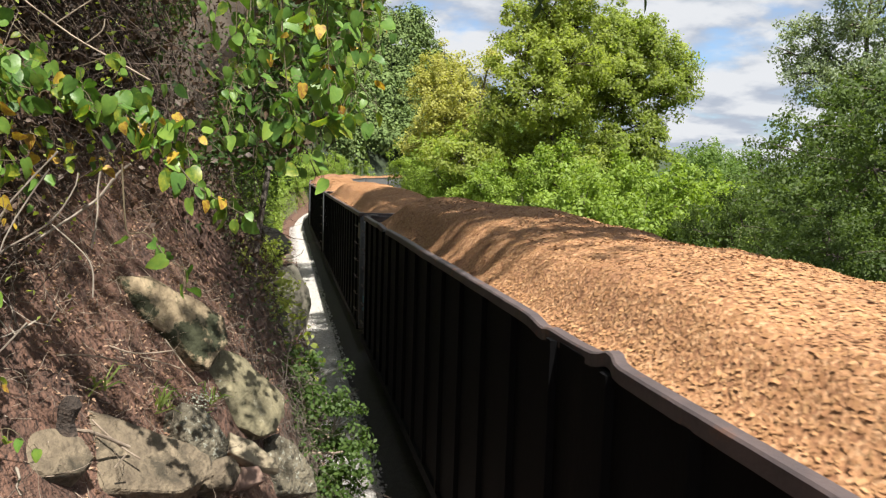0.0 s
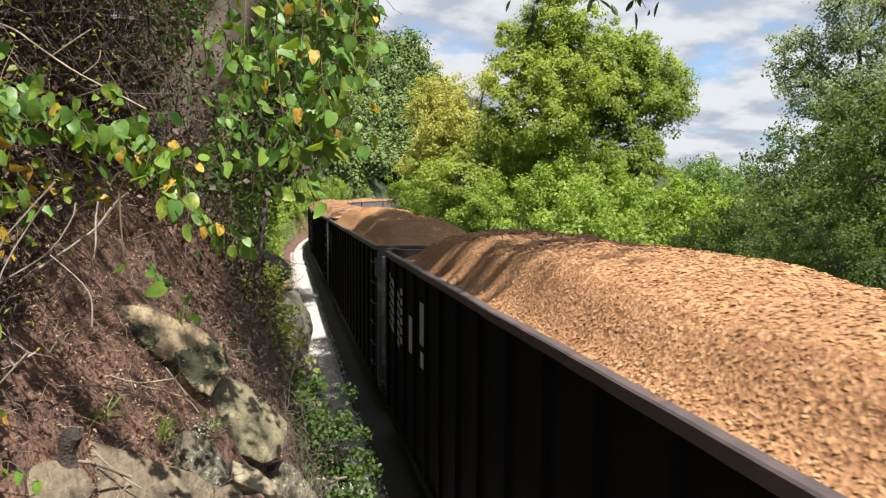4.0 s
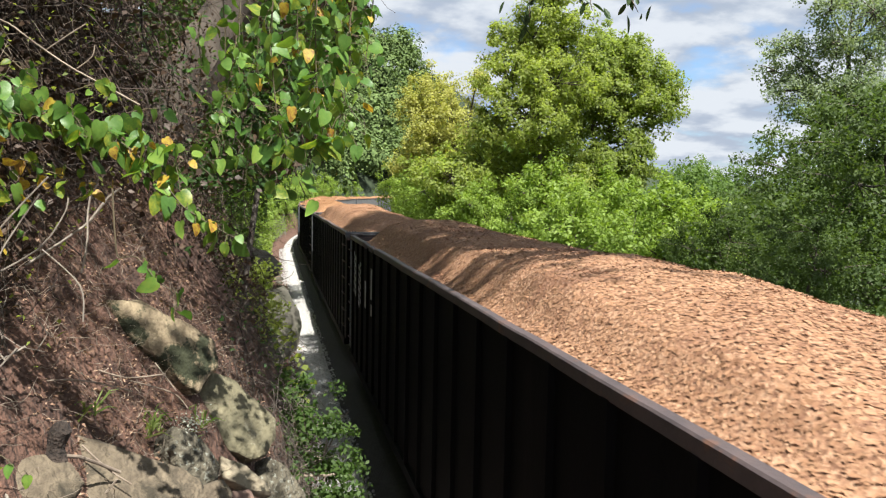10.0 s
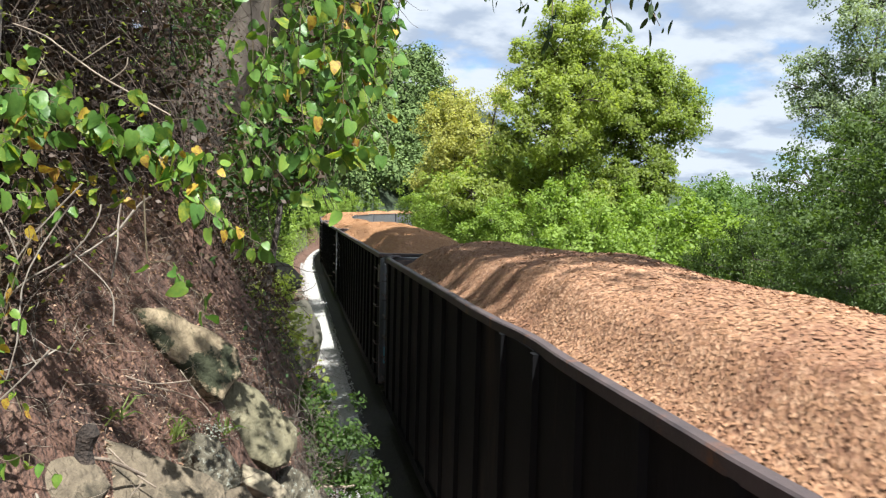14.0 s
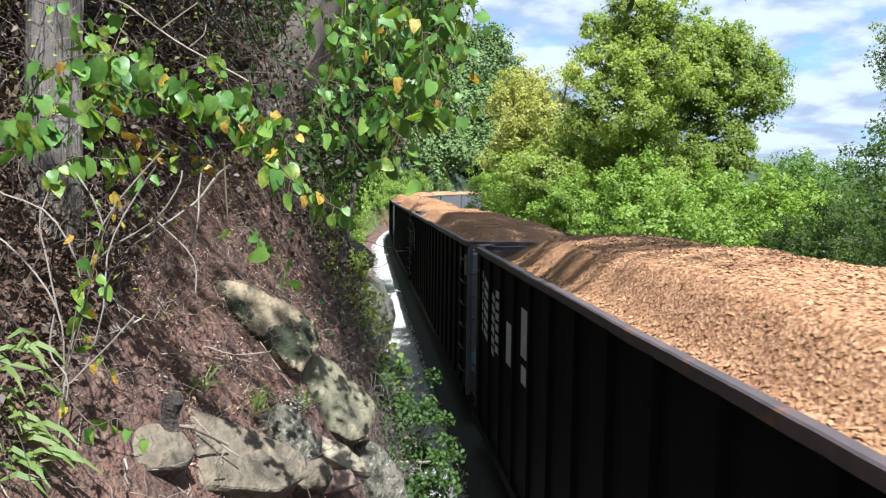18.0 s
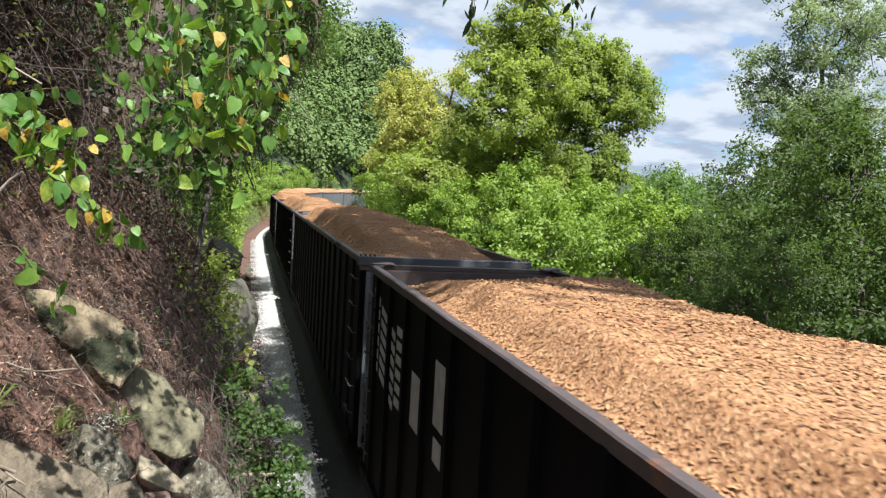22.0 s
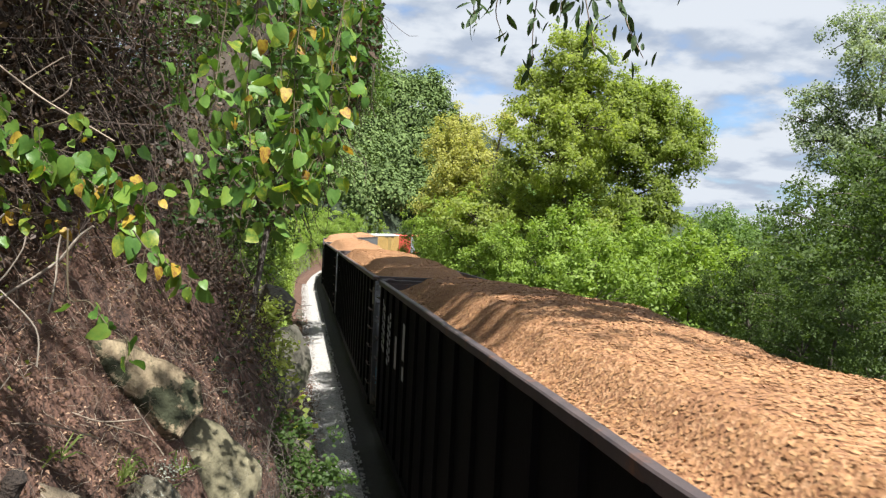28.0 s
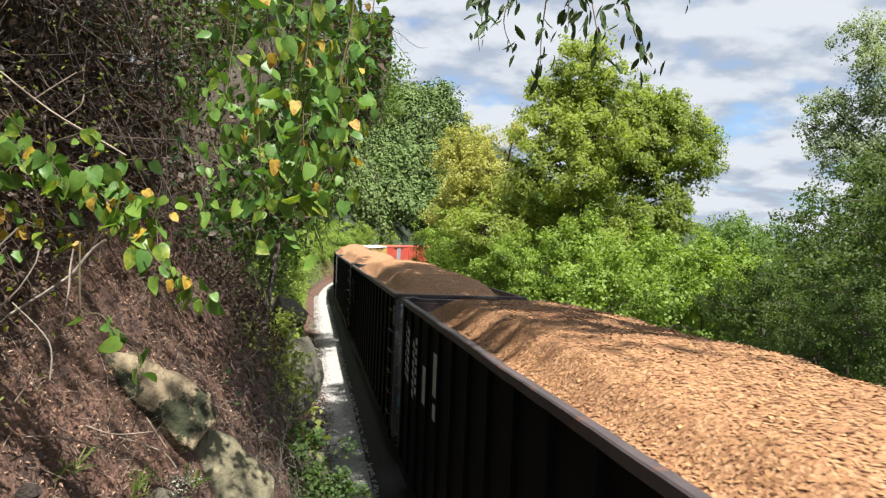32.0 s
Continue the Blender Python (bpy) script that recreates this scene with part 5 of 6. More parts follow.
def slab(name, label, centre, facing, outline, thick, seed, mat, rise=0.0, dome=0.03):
    """A block of stone set in the bank, its outline fitted to the camera's view, with worn edges, an uneven face and
    broken sides.
    """
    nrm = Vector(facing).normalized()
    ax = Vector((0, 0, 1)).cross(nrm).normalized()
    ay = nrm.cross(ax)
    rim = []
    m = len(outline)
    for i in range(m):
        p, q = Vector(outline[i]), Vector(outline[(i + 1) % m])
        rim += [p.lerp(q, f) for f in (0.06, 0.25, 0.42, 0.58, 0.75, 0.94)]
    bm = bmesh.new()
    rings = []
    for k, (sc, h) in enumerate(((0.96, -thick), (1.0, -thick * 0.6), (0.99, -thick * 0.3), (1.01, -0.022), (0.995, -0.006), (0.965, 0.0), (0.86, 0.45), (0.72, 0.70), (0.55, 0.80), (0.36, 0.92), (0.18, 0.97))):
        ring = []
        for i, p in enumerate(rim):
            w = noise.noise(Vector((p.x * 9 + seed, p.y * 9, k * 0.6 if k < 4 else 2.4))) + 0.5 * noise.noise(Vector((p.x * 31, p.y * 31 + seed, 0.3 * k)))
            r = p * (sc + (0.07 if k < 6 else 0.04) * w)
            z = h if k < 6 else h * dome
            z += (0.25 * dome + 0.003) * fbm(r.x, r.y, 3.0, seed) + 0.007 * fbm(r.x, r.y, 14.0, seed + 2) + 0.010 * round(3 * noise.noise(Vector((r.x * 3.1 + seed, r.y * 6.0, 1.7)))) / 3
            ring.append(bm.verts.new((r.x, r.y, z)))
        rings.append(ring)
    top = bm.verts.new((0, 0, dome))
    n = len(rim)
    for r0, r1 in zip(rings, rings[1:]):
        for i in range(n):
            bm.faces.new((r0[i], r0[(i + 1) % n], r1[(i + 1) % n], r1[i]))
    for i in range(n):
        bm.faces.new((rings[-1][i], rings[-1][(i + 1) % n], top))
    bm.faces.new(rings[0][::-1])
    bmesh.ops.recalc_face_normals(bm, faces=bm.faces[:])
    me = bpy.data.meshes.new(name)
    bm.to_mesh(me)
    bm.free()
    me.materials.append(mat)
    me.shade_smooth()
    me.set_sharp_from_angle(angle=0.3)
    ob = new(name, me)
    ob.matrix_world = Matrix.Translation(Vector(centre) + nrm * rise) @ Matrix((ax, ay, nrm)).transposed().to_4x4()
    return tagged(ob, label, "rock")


def rocks():
    # slab centres and outlines are placed to fit the camera's view
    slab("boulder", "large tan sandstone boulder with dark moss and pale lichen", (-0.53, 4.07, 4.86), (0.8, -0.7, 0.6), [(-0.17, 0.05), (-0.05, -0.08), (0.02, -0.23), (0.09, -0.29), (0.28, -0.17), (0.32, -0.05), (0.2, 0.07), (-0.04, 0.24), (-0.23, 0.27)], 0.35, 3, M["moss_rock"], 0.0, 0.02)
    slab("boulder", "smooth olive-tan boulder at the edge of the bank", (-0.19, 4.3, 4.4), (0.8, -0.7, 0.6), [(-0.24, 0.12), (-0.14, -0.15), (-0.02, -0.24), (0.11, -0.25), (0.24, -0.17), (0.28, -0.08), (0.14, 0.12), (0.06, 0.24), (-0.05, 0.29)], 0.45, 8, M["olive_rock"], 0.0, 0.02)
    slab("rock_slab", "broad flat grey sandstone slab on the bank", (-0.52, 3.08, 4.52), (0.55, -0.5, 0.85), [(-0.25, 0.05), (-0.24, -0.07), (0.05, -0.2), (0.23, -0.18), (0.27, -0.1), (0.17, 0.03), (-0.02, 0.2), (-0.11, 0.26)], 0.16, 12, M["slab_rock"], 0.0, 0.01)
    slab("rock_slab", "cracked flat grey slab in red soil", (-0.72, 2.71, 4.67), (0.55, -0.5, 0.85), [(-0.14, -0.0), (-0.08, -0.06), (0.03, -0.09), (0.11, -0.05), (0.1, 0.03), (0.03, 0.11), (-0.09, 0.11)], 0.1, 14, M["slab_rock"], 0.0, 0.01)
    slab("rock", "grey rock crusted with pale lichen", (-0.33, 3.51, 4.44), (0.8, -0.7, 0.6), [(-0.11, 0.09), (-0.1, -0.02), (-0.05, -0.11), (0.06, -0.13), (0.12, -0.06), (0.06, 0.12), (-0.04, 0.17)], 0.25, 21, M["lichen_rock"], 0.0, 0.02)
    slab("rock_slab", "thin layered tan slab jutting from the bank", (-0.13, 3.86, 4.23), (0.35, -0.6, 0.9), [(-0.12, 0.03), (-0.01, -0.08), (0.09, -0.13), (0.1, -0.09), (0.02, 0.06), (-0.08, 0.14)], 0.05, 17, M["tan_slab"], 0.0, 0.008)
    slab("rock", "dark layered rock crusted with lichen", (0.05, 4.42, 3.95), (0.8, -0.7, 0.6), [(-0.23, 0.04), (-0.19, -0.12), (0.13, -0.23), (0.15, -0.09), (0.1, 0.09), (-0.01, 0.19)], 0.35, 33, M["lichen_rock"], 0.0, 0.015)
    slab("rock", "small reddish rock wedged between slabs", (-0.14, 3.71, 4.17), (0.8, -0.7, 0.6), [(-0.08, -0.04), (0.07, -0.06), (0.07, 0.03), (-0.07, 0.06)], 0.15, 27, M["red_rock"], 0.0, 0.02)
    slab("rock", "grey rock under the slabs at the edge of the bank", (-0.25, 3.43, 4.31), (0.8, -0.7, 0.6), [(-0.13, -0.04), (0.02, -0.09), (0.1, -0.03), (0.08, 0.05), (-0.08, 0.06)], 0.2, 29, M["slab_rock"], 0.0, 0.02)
    slab("cliff_block", "brown sandstone block jutting from the cut face", (-0.13, 14.3, 4.36), (0.8, -0.7, 0.6), [(-0.27, -0.14), (0.21, -0.29), (0.4, -0.08), (0.18, 0.19), (-0.2, 0.31)], 0.5, 52, M["rock"], 0.0, 0.015)
    slab("cliff_block", "weathered sandstone block in the shade of the cut face", (0.09, 11.12, 3.74), (0.8, -0.7, 0.6), [(-0.49, -0.09), (-0.31, -0.55), (0.19, -0.4), (0.53, 0.01), (0.46, 0.57), (-0.21, 0.47)], 0.8, 53, M["rock"], 0.0, 0.08)
    rng = np.random.default_rng(9)
    for i in range(26):
        y = 7.5 + 1.15 * i + rng.uniform(-0.4, 0.4)
        s = rng.uniform(0.5, 1.25)
        rock("cliff_block", "weathered brown sandstone block in the cut face", rng.uniform(-0.5, -0.2) - set_back(y) * 0.8, y, (s, s * rng.uniform(0.9, 1.6), s * rng.uniform(0.5, 0.9)), 40 + i,
             M["rock"] if i % 3 else M["lichen_rock"], rng.uniform(-0.2, 0.5), rng.uniform(-0.4, 0.4), 0.5, z=rng.uniform(0.9, 2.9))
    for i in range(22):
        y = 8 + 2.2 * i + rng.uniform(-0.6, 0.6)
        s = rng.uniform(0.18, 0.5)
        rock("fallen_rock", "fallen rock at the foot of the cut", rng.uniform(0.1, 0.65), y, (s, s * 1.2, s * 0.7), 90 + i, M["rock"], 0.2, rng.uniform(0, 3), 0.3)
    rock("pale_stone", "pale grey stone lying beside the ballast", 1.5, 21.8, (0.26, 0.3, 0.24), 130, M["stone_piece"], 0.1, 0.3, 0.3)
    stump = thing("stump", "short weathered dark root stump on the bank", "stump", Matrix.Translation((-0.735, 2.80, 4.70)) @ Matrix.Scale(0.8, 4))
    bm = bmesh.new()
    tube(bm, [(0, 0, -0.25), (0.01, 0, 0.0), (0.0, 0.01, 0.06), (0.012, 0.0, 0.13), (0.0, 0.0, 0.17)], [0.052, 0.046, 0.036, 0.044, 0.022], 14)
    for v in bm.verts:
        v.co += Vector((0.12, 0.1, 0)) * max(0.0, v.co.z) + Vector(noise.noise_vector(v.co * 30)) * 0.011
    part("stem", bm, M["rotten_wood"], stump)
    part("root", rods([(0.02, 0, 0.03), (0.09, 0.06, 0.0), (0.15, 0.16, -0.07), (0.22, 0.26, -0.15)], r=0.008, sides=7), M["twig"], stump)


# ---- vines, twigs and thicket ----
def heart_leaf(name, mat, curl):
    """A heart-shaped leaf, one unit long from its stalk, folded along the midrib."""
    half = [(0.0, 0.0), (0.17, -0.06), (0.33, 0.02), (0.41, 0.20), (0.40, 0.42), (0.31, 0.66), (0.16, 0.88), (0.0, 1.02)]
    mid = [(0.0, t) for t in (0.0, 0.12, 0.3, 0.5, 0.7, 0.86, 0.95, 1.02)]
    vs, fs = [], []
    for x, y in mid:
        vs.append((0, y, -0.24 * curl * y * y))
    for s in (-1, 1):
        b = len(vs)
        for x, y in half:
            vs.append((s * x, y, 0.34 * x - 0.24 * curl * y * y - 0.42 * curl * x * x + 0.03 * math.sin(9 * y + 4 * s)))
        for i in range(7):
            q = (i, i + 1, b + i + 1, b + i)
            fs.append(q if s > 0 else q[::-1])
    me = bpy.data.meshes.new(name)
    me.from_pydata(vs, [], fs)
    me.materials.append(mat)
    me.validate()
    me.shade_smooth()
    return me


LEAVES = {"green": [heart_leaf("leaf", M["leaf_vine"], c) for c in (0.2, 0.7, 1.2, 1.9)],
          "gold": [heart_leaf("leaf", M["leaf_gold"], c) for c in (0.6, 1.4)],
          "half": [heart_leaf("leaf", M["leaf_turning"], c) for c in (0.5, 1.0)]}


def leaf_at(parent, p, size, rng, gold, face=(0.15, -0.8, 0.55)):
    tip = Vector((rng.normal() * 0.55 + 0.1, rng.normal() * 0.45 - 0.1, -0.85 + rng.normal() * 0.35)).normalized()
    nrm = Vector(face) + Vector(rng.normal(size=3)) * 1.25
    nrm = (nrm - tip * nrm.dot(tip)).normalized()
    side = tip.cross(nrm)
    m = Matrix((side, tip, nrm)).transposed().to_4x4()
    r = rng.random()
    kind = "gold" if r < gold * 0.75 else ("half" if r < gold * 1.6 + 0.08 else "green")
    if kind == "gold":
        size *= 0.8
    me = LEAVES[kind][int(rng.integers(0, len(LEAVES[kind])))]
    ob = new("leaf", me)
    ob.parent = parent
    ob.matrix_local = Matrix.Translation(p) @ m @ Matrix.Diagonal((size * rng.uniform(0.85, 1.1), size, size, 1))
    if kind == "gold":
        ob["label"] = "yellow autumn leaf"


def smooth_path(pts, n):
    """Points along a smooth curve through pts."""
    pts = [Vector(p) for p in pts]
    out = []
    m = len(pts) - 1
    for i in range(n + 1):
        u = i / n * m
        k = min(m - 1, int(u))
        f = u - k
        p0, p1, p2, p3 = pts[max(0, k - 1)], pts[k], pts[k + 1], pts[min(m, k + 2)]
        out.append(0.5 * ((2 * p1) + (p2 - p0) * f + (2 * p0 - 5 * p1 + 4 * p2 - p3) * f * f + (3 * p1 - p0 - 3 * p2 + p3) * f ** 3))
    return out


def vine(label, stems, seed, group="heart-leaved vines"):
    """stems: (points, leaves, reach, leaf size, share of gold, first part without leaves)."""
    rng = np.random.default_rng(seed)
    ob = thing("vine", label, "vine", group=group)
    for pts, n, reach, size, gold, bare in stems:
        path = smooth_path(pts, 24)
        bm = bmesh.new()
        tube(bm, path, [0.0026 * (1 - 0.6 * i / 24) for i in range(25)], 5)
        for i in range(n):
            f = bare + (1 - bare) * (i + rng.random()) / n
            base = path[min(24, int(f * 24))]
            off = Vector(rng.normal(size=3)) * reach * 0.5
            off.z -= abs(rng.normal()) * reach * 0.25
            p = base + off
            tube(bm, [base, base.lerp(p, 0.5) + Vector((0, 0, 0.012)), p], [0.0013, 0.0010, 0.0009], 3)
            leaf_at(ob, p, size * rng.uniform(0.45, 1.0), rng, gold)
        part("stem", bm, M["vine_stem"], ob)
    return ob


def vines():
    vine("bright green heart-leaved vine with yellowing leaves hanging over the bank",
         [([(-0.94, 2.74, 6.01), (-0.78, 2.70, 5.94), (-0.64, 2.67, 5.87), (-0.50, 2.63, 5.83), (-0.38, 2.60, 5.78), (-0.29, 2.58, 5.70)], 92, 0.055, 0.068, 0.12, 0),
          ([(-0.92, 2.68, 5.90), (-0.75, 2.64, 5.86), (-0.64, 2.62, 5.88), (-0.58, 2.60, 5.80), (-0.47, 2.57, 5.80)], 76, 0.06, 0.07, 0.1, 0),
          ([(-0.92, 2.77, 5.76), (-0.80, 2.74, 5.73), (-0.71, 2.72, 5.69), (-0.60, 2.69, 5.66), (-0.53, 2.68, 5.66)], 26, 0.05, 0.062, 0.45, 0.1),
          ([(-0.49, 2.58, 5.80), (-0.42, 2.56, 5.75), (-0.37, 2.54, 5.69), (-0.34, 2.53, 5.62)], 34, 0.05, 0.066, 0.3, 0.1),
          ([(-0.90, 2.80, 6.12), (-0.81, 2.77, 6.03), (-0.74, 2.75, 5.98)], 10, 0.05, 0.06, 0.05, 0),
          ([(-0.94, 2.77, 5.69), (-0.87, 2.75, 5.63), (-0.81, 2.73, 5.56), (-0.83, 2.73, 5.51)], 12, 0.06, 0.055, 0.2, 0)], 1)
    vine("thin vine runner with a few small leaves",
         [([(-0.67, 2.78, 5.95), (-0.59, 2.77, 5.98), (-0.52, 2.75, 6.01)], 3, 0.02, 0.058, 0, 0.6),
          ([(-0.50, 2.74, 5.88), (-0.43, 2.73, 5.90), (-0.34, 2.71, 5.91)], 4, 0.02, 0.06, 0, 0.3),
          ([(-0.24, 2.76, 6.23), (-0.25, 2.76, 6.15), (-0.24, 2.75, 6.06), (-0.25, 2.74, 5.95)], 8, 0.03, 0.066, 0, 0.1),
          ([(-0.61, 2.81, 5.88), (-0.55, 2.81, 5.94), (-0.59, 2.82, 5.98)], 5, 0.03, 0.05, 0.1, 0.2)], 9)
    vine("trailing vine sprig with bright heart-shaped leaves",
         [([(-0.31, 2.47, 5.64), (-0.27, 2.46, 5.59), (-0.21, 2.44, 5.55), (-0.16, 2.43, 5.52), (-0.08, 2.41, 5.48)], 22, 0.028, 0.062, 0.02, 0.25)], 2)
    vine("hanging vine sprig with small bright leaves",
         [([(-0.44, 2.30, 5.64), (-0.43, 2.28, 5.50), (-0.42, 2.28, 5.45), (-0.37, 2.26, 5.45), (-0.32, 2.25, 5.39), (-0.27, 2.24, 5.35), (-0.27, 2.23, 5.29)], 10, 0.022, 0.058, 0.08, 0.45)], 3)
    vine("curtain of heart-leaved vine with a few golden leaves",
         [([(0.02, 2.58, 6.78), (0.01, 2.56, 6.38), (-0.01, 2.55, 6.16), (0.00, 2.53, 5.97), (0.02, 2.52, 5.82), (0.04, 2.51, 5.74)], 78, 0.080, 0.066, 0.11, 0.05),
          ([(0.15, 2.56, 6.78), (0.14, 2.53, 6.38), (0.13, 2.52, 6.20), (0.13, 2.51, 6.04), (0.14, 2.49, 5.90), (0.16, 2.48, 5.78)], 90, 0.080, 0.068, 0.14, 0.05),
          ([(0.29, 2.59, 6.78), (0.27, 2.56, 6.39), (0.24, 2.55, 6.19), (0.24, 2.54, 6.07), (0.22, 2.53, 5.94), (0.20, 2.53, 5.82)], 70, 0.065, 0.066, 0.14, 0.05),
          ([(-0.09, 2.76, 6.82), (-0.10, 2.74, 6.42), (-0.12, 2.73, 6.19), (-0.14, 2.72, 6.04), (-0.18, 2.72, 5.89), (-0.20, 2.72, 5.78)], 58, 0.075, 0.060, 0.05, 0.05),
          ([(0.08, 2.84, 6.84), (0.08, 2.81, 6.41), (0.08, 2.79, 6.18), (0.09, 2.77, 5.96), (0.10, 2.75, 5.80)], 70, 0.095, 0.066, 0.09, 0.05),
          ([(0.37, 2.69, 6.82), (0.34, 2.65, 6.44), (0.32, 2.64, 6.24), (0.30, 2.63, 6.07)], 26, 0.055, 0.066, 0.1, 0.1)], 4)
    vine("shaded vine leaves farther along the bank",
         [([(-0.05, 3.60, 7.10), (-0.06, 3.57, 6.61), (-0.07, 3.54, 6.24), (-0.09, 3.53, 5.97), (-0.12, 3.51, 5.72)], 72, 0.14, 0.080, 0.06, 0.0),
          ([(0.17, 3.66, 7.12), (0.16, 3.63, 6.64), (0.14, 3.60, 6.26), (0.15, 3.58, 5.98), (0.10, 3.57, 5.78)], 78, 0.14, 0.080, 0.08, 0.0),
          ([(0.33, 3.64, 7.10), (0.31, 3.60, 6.64), (0.28, 3.57, 6.26), (0.25, 3.56, 5.98)], 50, 0.11, 0.078, 0.1, 0.0),
          ([(-0.23, 3.61, 6.61), (-0.21, 3.58, 6.24), (-0.26, 3.57, 6.01)], 20, 0.12, 0.07, 0.04, 0.0)], 5)
    vine("leafy vine with large heart-shaped leaves beside the old trunk",
         [([(-1.10, 2.50, 5.73), (-1.02, 2.51, 5.86), (-0.94, 2.50, 5.93), (-0.83, 2.49, 5.95), (-0.73, 2.48, 5.91)], 46, 0.05, 0.07, 0.06, 0),
          ([(-1.05, 2.44, 5.68), (-0.96, 2.44, 5.76), (-0.86, 2.44, 5.79), (-0.77, 2.42, 5.74)], 30, 0.05, 0.072, 0.08, 0),
          ([(-0.98, 2.43, 5.58), (-0.90, 2.43, 5.64), (-0.80, 2.42, 5.64), (-0.72, 2.41, 5.64)], 18, 0.04, 0.066, 0.35, 0.05),
          ([(-0.97, 2.57, 6.12), (-0.91, 2.56, 6.05), (-0.87, 2.55, 6.00), (-0.78, 2.54, 5.95)], 16, 0.045, 0.066, 0.03, 0.1)], 15)
    vine("low leafy sapling with yellowing leaves on the bank",
         [([(-0.91, 2.33, 4.98), (-0.88, 2.34, 5.12), (-0.86, 2.35, 5.26), (-0.84, 2.36, 5.40), (-0.84, 2.36, 5.50)], 14, 0.04, 0.056, 0.4, 0.25),
          ([(-0.91, 2.33, 4.98), (-0.87, 2.34, 5.11), (-0.83, 2.35, 5.27), (-0.79, 2.35, 5.42), (-0.75, 2.36, 5.52)], 12, 0.04, 0.056, 0.25, 0.3),
          ([(-0.91, 2.28, 5.01), (-0.87, 2.28, 4.96), (-0.80, 2.27, 4.89), (-0.73, 2.26, 4.91), (-0.67, 2.25, 4.85)], 10, 0.03, 0.05, 0.15, 0.1),
          ([(-0.85, 2.34, 5.14), (-0.80, 2.33, 5.08), (-0.77, 2.32, 5.01)], 4, 0.02, 0.05, 0.5, 0.5)], 6)
    blades = thing("bamboo_grass", "clump of long narrow green blades on the bank", "grass", Matrix.Translation((-1.00, 2.19, 4.98)))
    rng = np.random.default_rng(12)
    for i in range(46):
        a = rng.uniform(-1.2, 1.6)
        ln = rng.uniform(0.09, 0.19)
        d = Vector((math.cos(a), math.sin(a) * 0.6, 0))
        b = Vector((rng.normal() * 0.05, rng.normal() * 0.06, rng.uniform(-0.22, 0.18)))
        w = Vector((-d.y * 0.6, d.x * 0.6, 0.6)) * 0.010
        pts = [b + d * ln * f + Vector((0, 0, 0.10 * f - 0.15 * f * f)) for f in (0, 0.35, 0.7, 1.0)]
        ws = [0.4, 1.0, 0.8, 0.05]
        vs = [p + w * k * s for p, k in zip(pts, ws) for s in (-1, 1)]
        mesh_ob("blade", vs, [(0, 1, 3, 2), (2, 3, 5, 4), (4, 5, 7, 6)], M["grass_blade"], blades)


def tangle(name, label, n, where, droop, mat, seed, r=0.004, length=(0.4, 1.2), category="twigs"):
    """Many thin crooked twigs as one mass."""
    rng = np.random.default_rng(seed)
    vs, fs = [], []
    for i in range(n):
        p = np.array(where(rng))
        d = rng.normal(size=3)
        d[2] -= droop
        d /= np.linalg.norm(d)
        ln = rng.uniform(*length)
        rr = r * rng.uniform(0.5, 1.6)
        prev = None
        k = 6
        for j in range(k + 1):
            b = len(vs)
            for q in range(3):
                a = 2.094 * q
                vs.append((p[0] + rr * math.cos(a), p[1] + rr * math.sin(a) * 0.7, p[2] + rr * math.sin(a) * 0.7))
            if prev is not None:
                for q in range(3):
                    fs.append((prev + q, prev + (q + 1) % 3, b + (q + 1) % 3, b + q))
            prev = b
            d = d + rng.normal(size=3) * 0.28
            d[2] -= droop * 0.08
            d /= np.linalg.norm(d)
            p = p + d * ln / k
            rr *= 0.86
    me = array_mesh(name, np.array(vs), np.array(fs), mat)
    return tagged(new(name, me), label, category, kind="stuff")


def scatter(name, label, n, where, size, mat, seed, up=0.6, aspect=0.6, droop=0.3, category="leaves"):
    rng = np.random.default_rng(seed)
    P = np.array([where(rng) for _ in range(n)])
    v, q = flat_leaves(P, rng.uniform(size[0], size[1], n), rng, up=up, aspect=aspect, droop=droop)
    return tagged(new(name, array_mesh(name, v, q, mat)), label, category, kind="stuff")


def over_bank(x0, x1, y0, y1, lo, hi, power=1.0):
    def where(rng):
        x, y = rng.uniform(x0, x1), rng.uniform(y0, y1)
        return x, y, ground_z(x, y, False) + lo + (hi - lo) * rng.random() ** power
    return where


def on_face(y0, y1, z0, z1, out0, out1):
    """Places on the steep face of the cut, by height."""
    def where(rng):
        y, z = y0 + (y1 - y0) * rng.random() ** 1.4, rng.uniform(z0, z1)
        d = float(np.interp(z / float(np.interp(y, FADE_Y, FADE)), BANK_Z, BANK_D)) + set_back(y)
        x, yy, a = track_point(y, -TRACK_X - d + rng.uniform(out0, out1))
        return x, yy, z
    return where


def gravel(name, label, n, where, size, mat, seed):
    """Many small angular stones, six corners each."""
    rng = np.random.default_rng(seed)
    P = np.array([where(rng) for _ in range(n)])
    s = rng.uniform(size[0], size[1], (n, 1, 1))
    base = np.array([(1, 0, 0), (-1, 0, 0), (0, 1, 0), (0, -1, 0), (0, 0, 0.8), (0, 0, -0.8)], float)
    a = rng.uniform(0, 6.28, n)
    rot = np.zeros((n, 3, 3))
    rot[:, 0, 0], rot[:, 0, 1], rot[:, 1, 0], rot[:, 1, 1], rot[:, 2, 2] = np.cos(a), -np.sin(a), np.sin(a), np.cos(a), 1
    V = np.einsum("nij,kj->nki", rot, base) * s * rng.uniform(0.6, 1.2, (n, 6, 1)) + P[:, None, :]
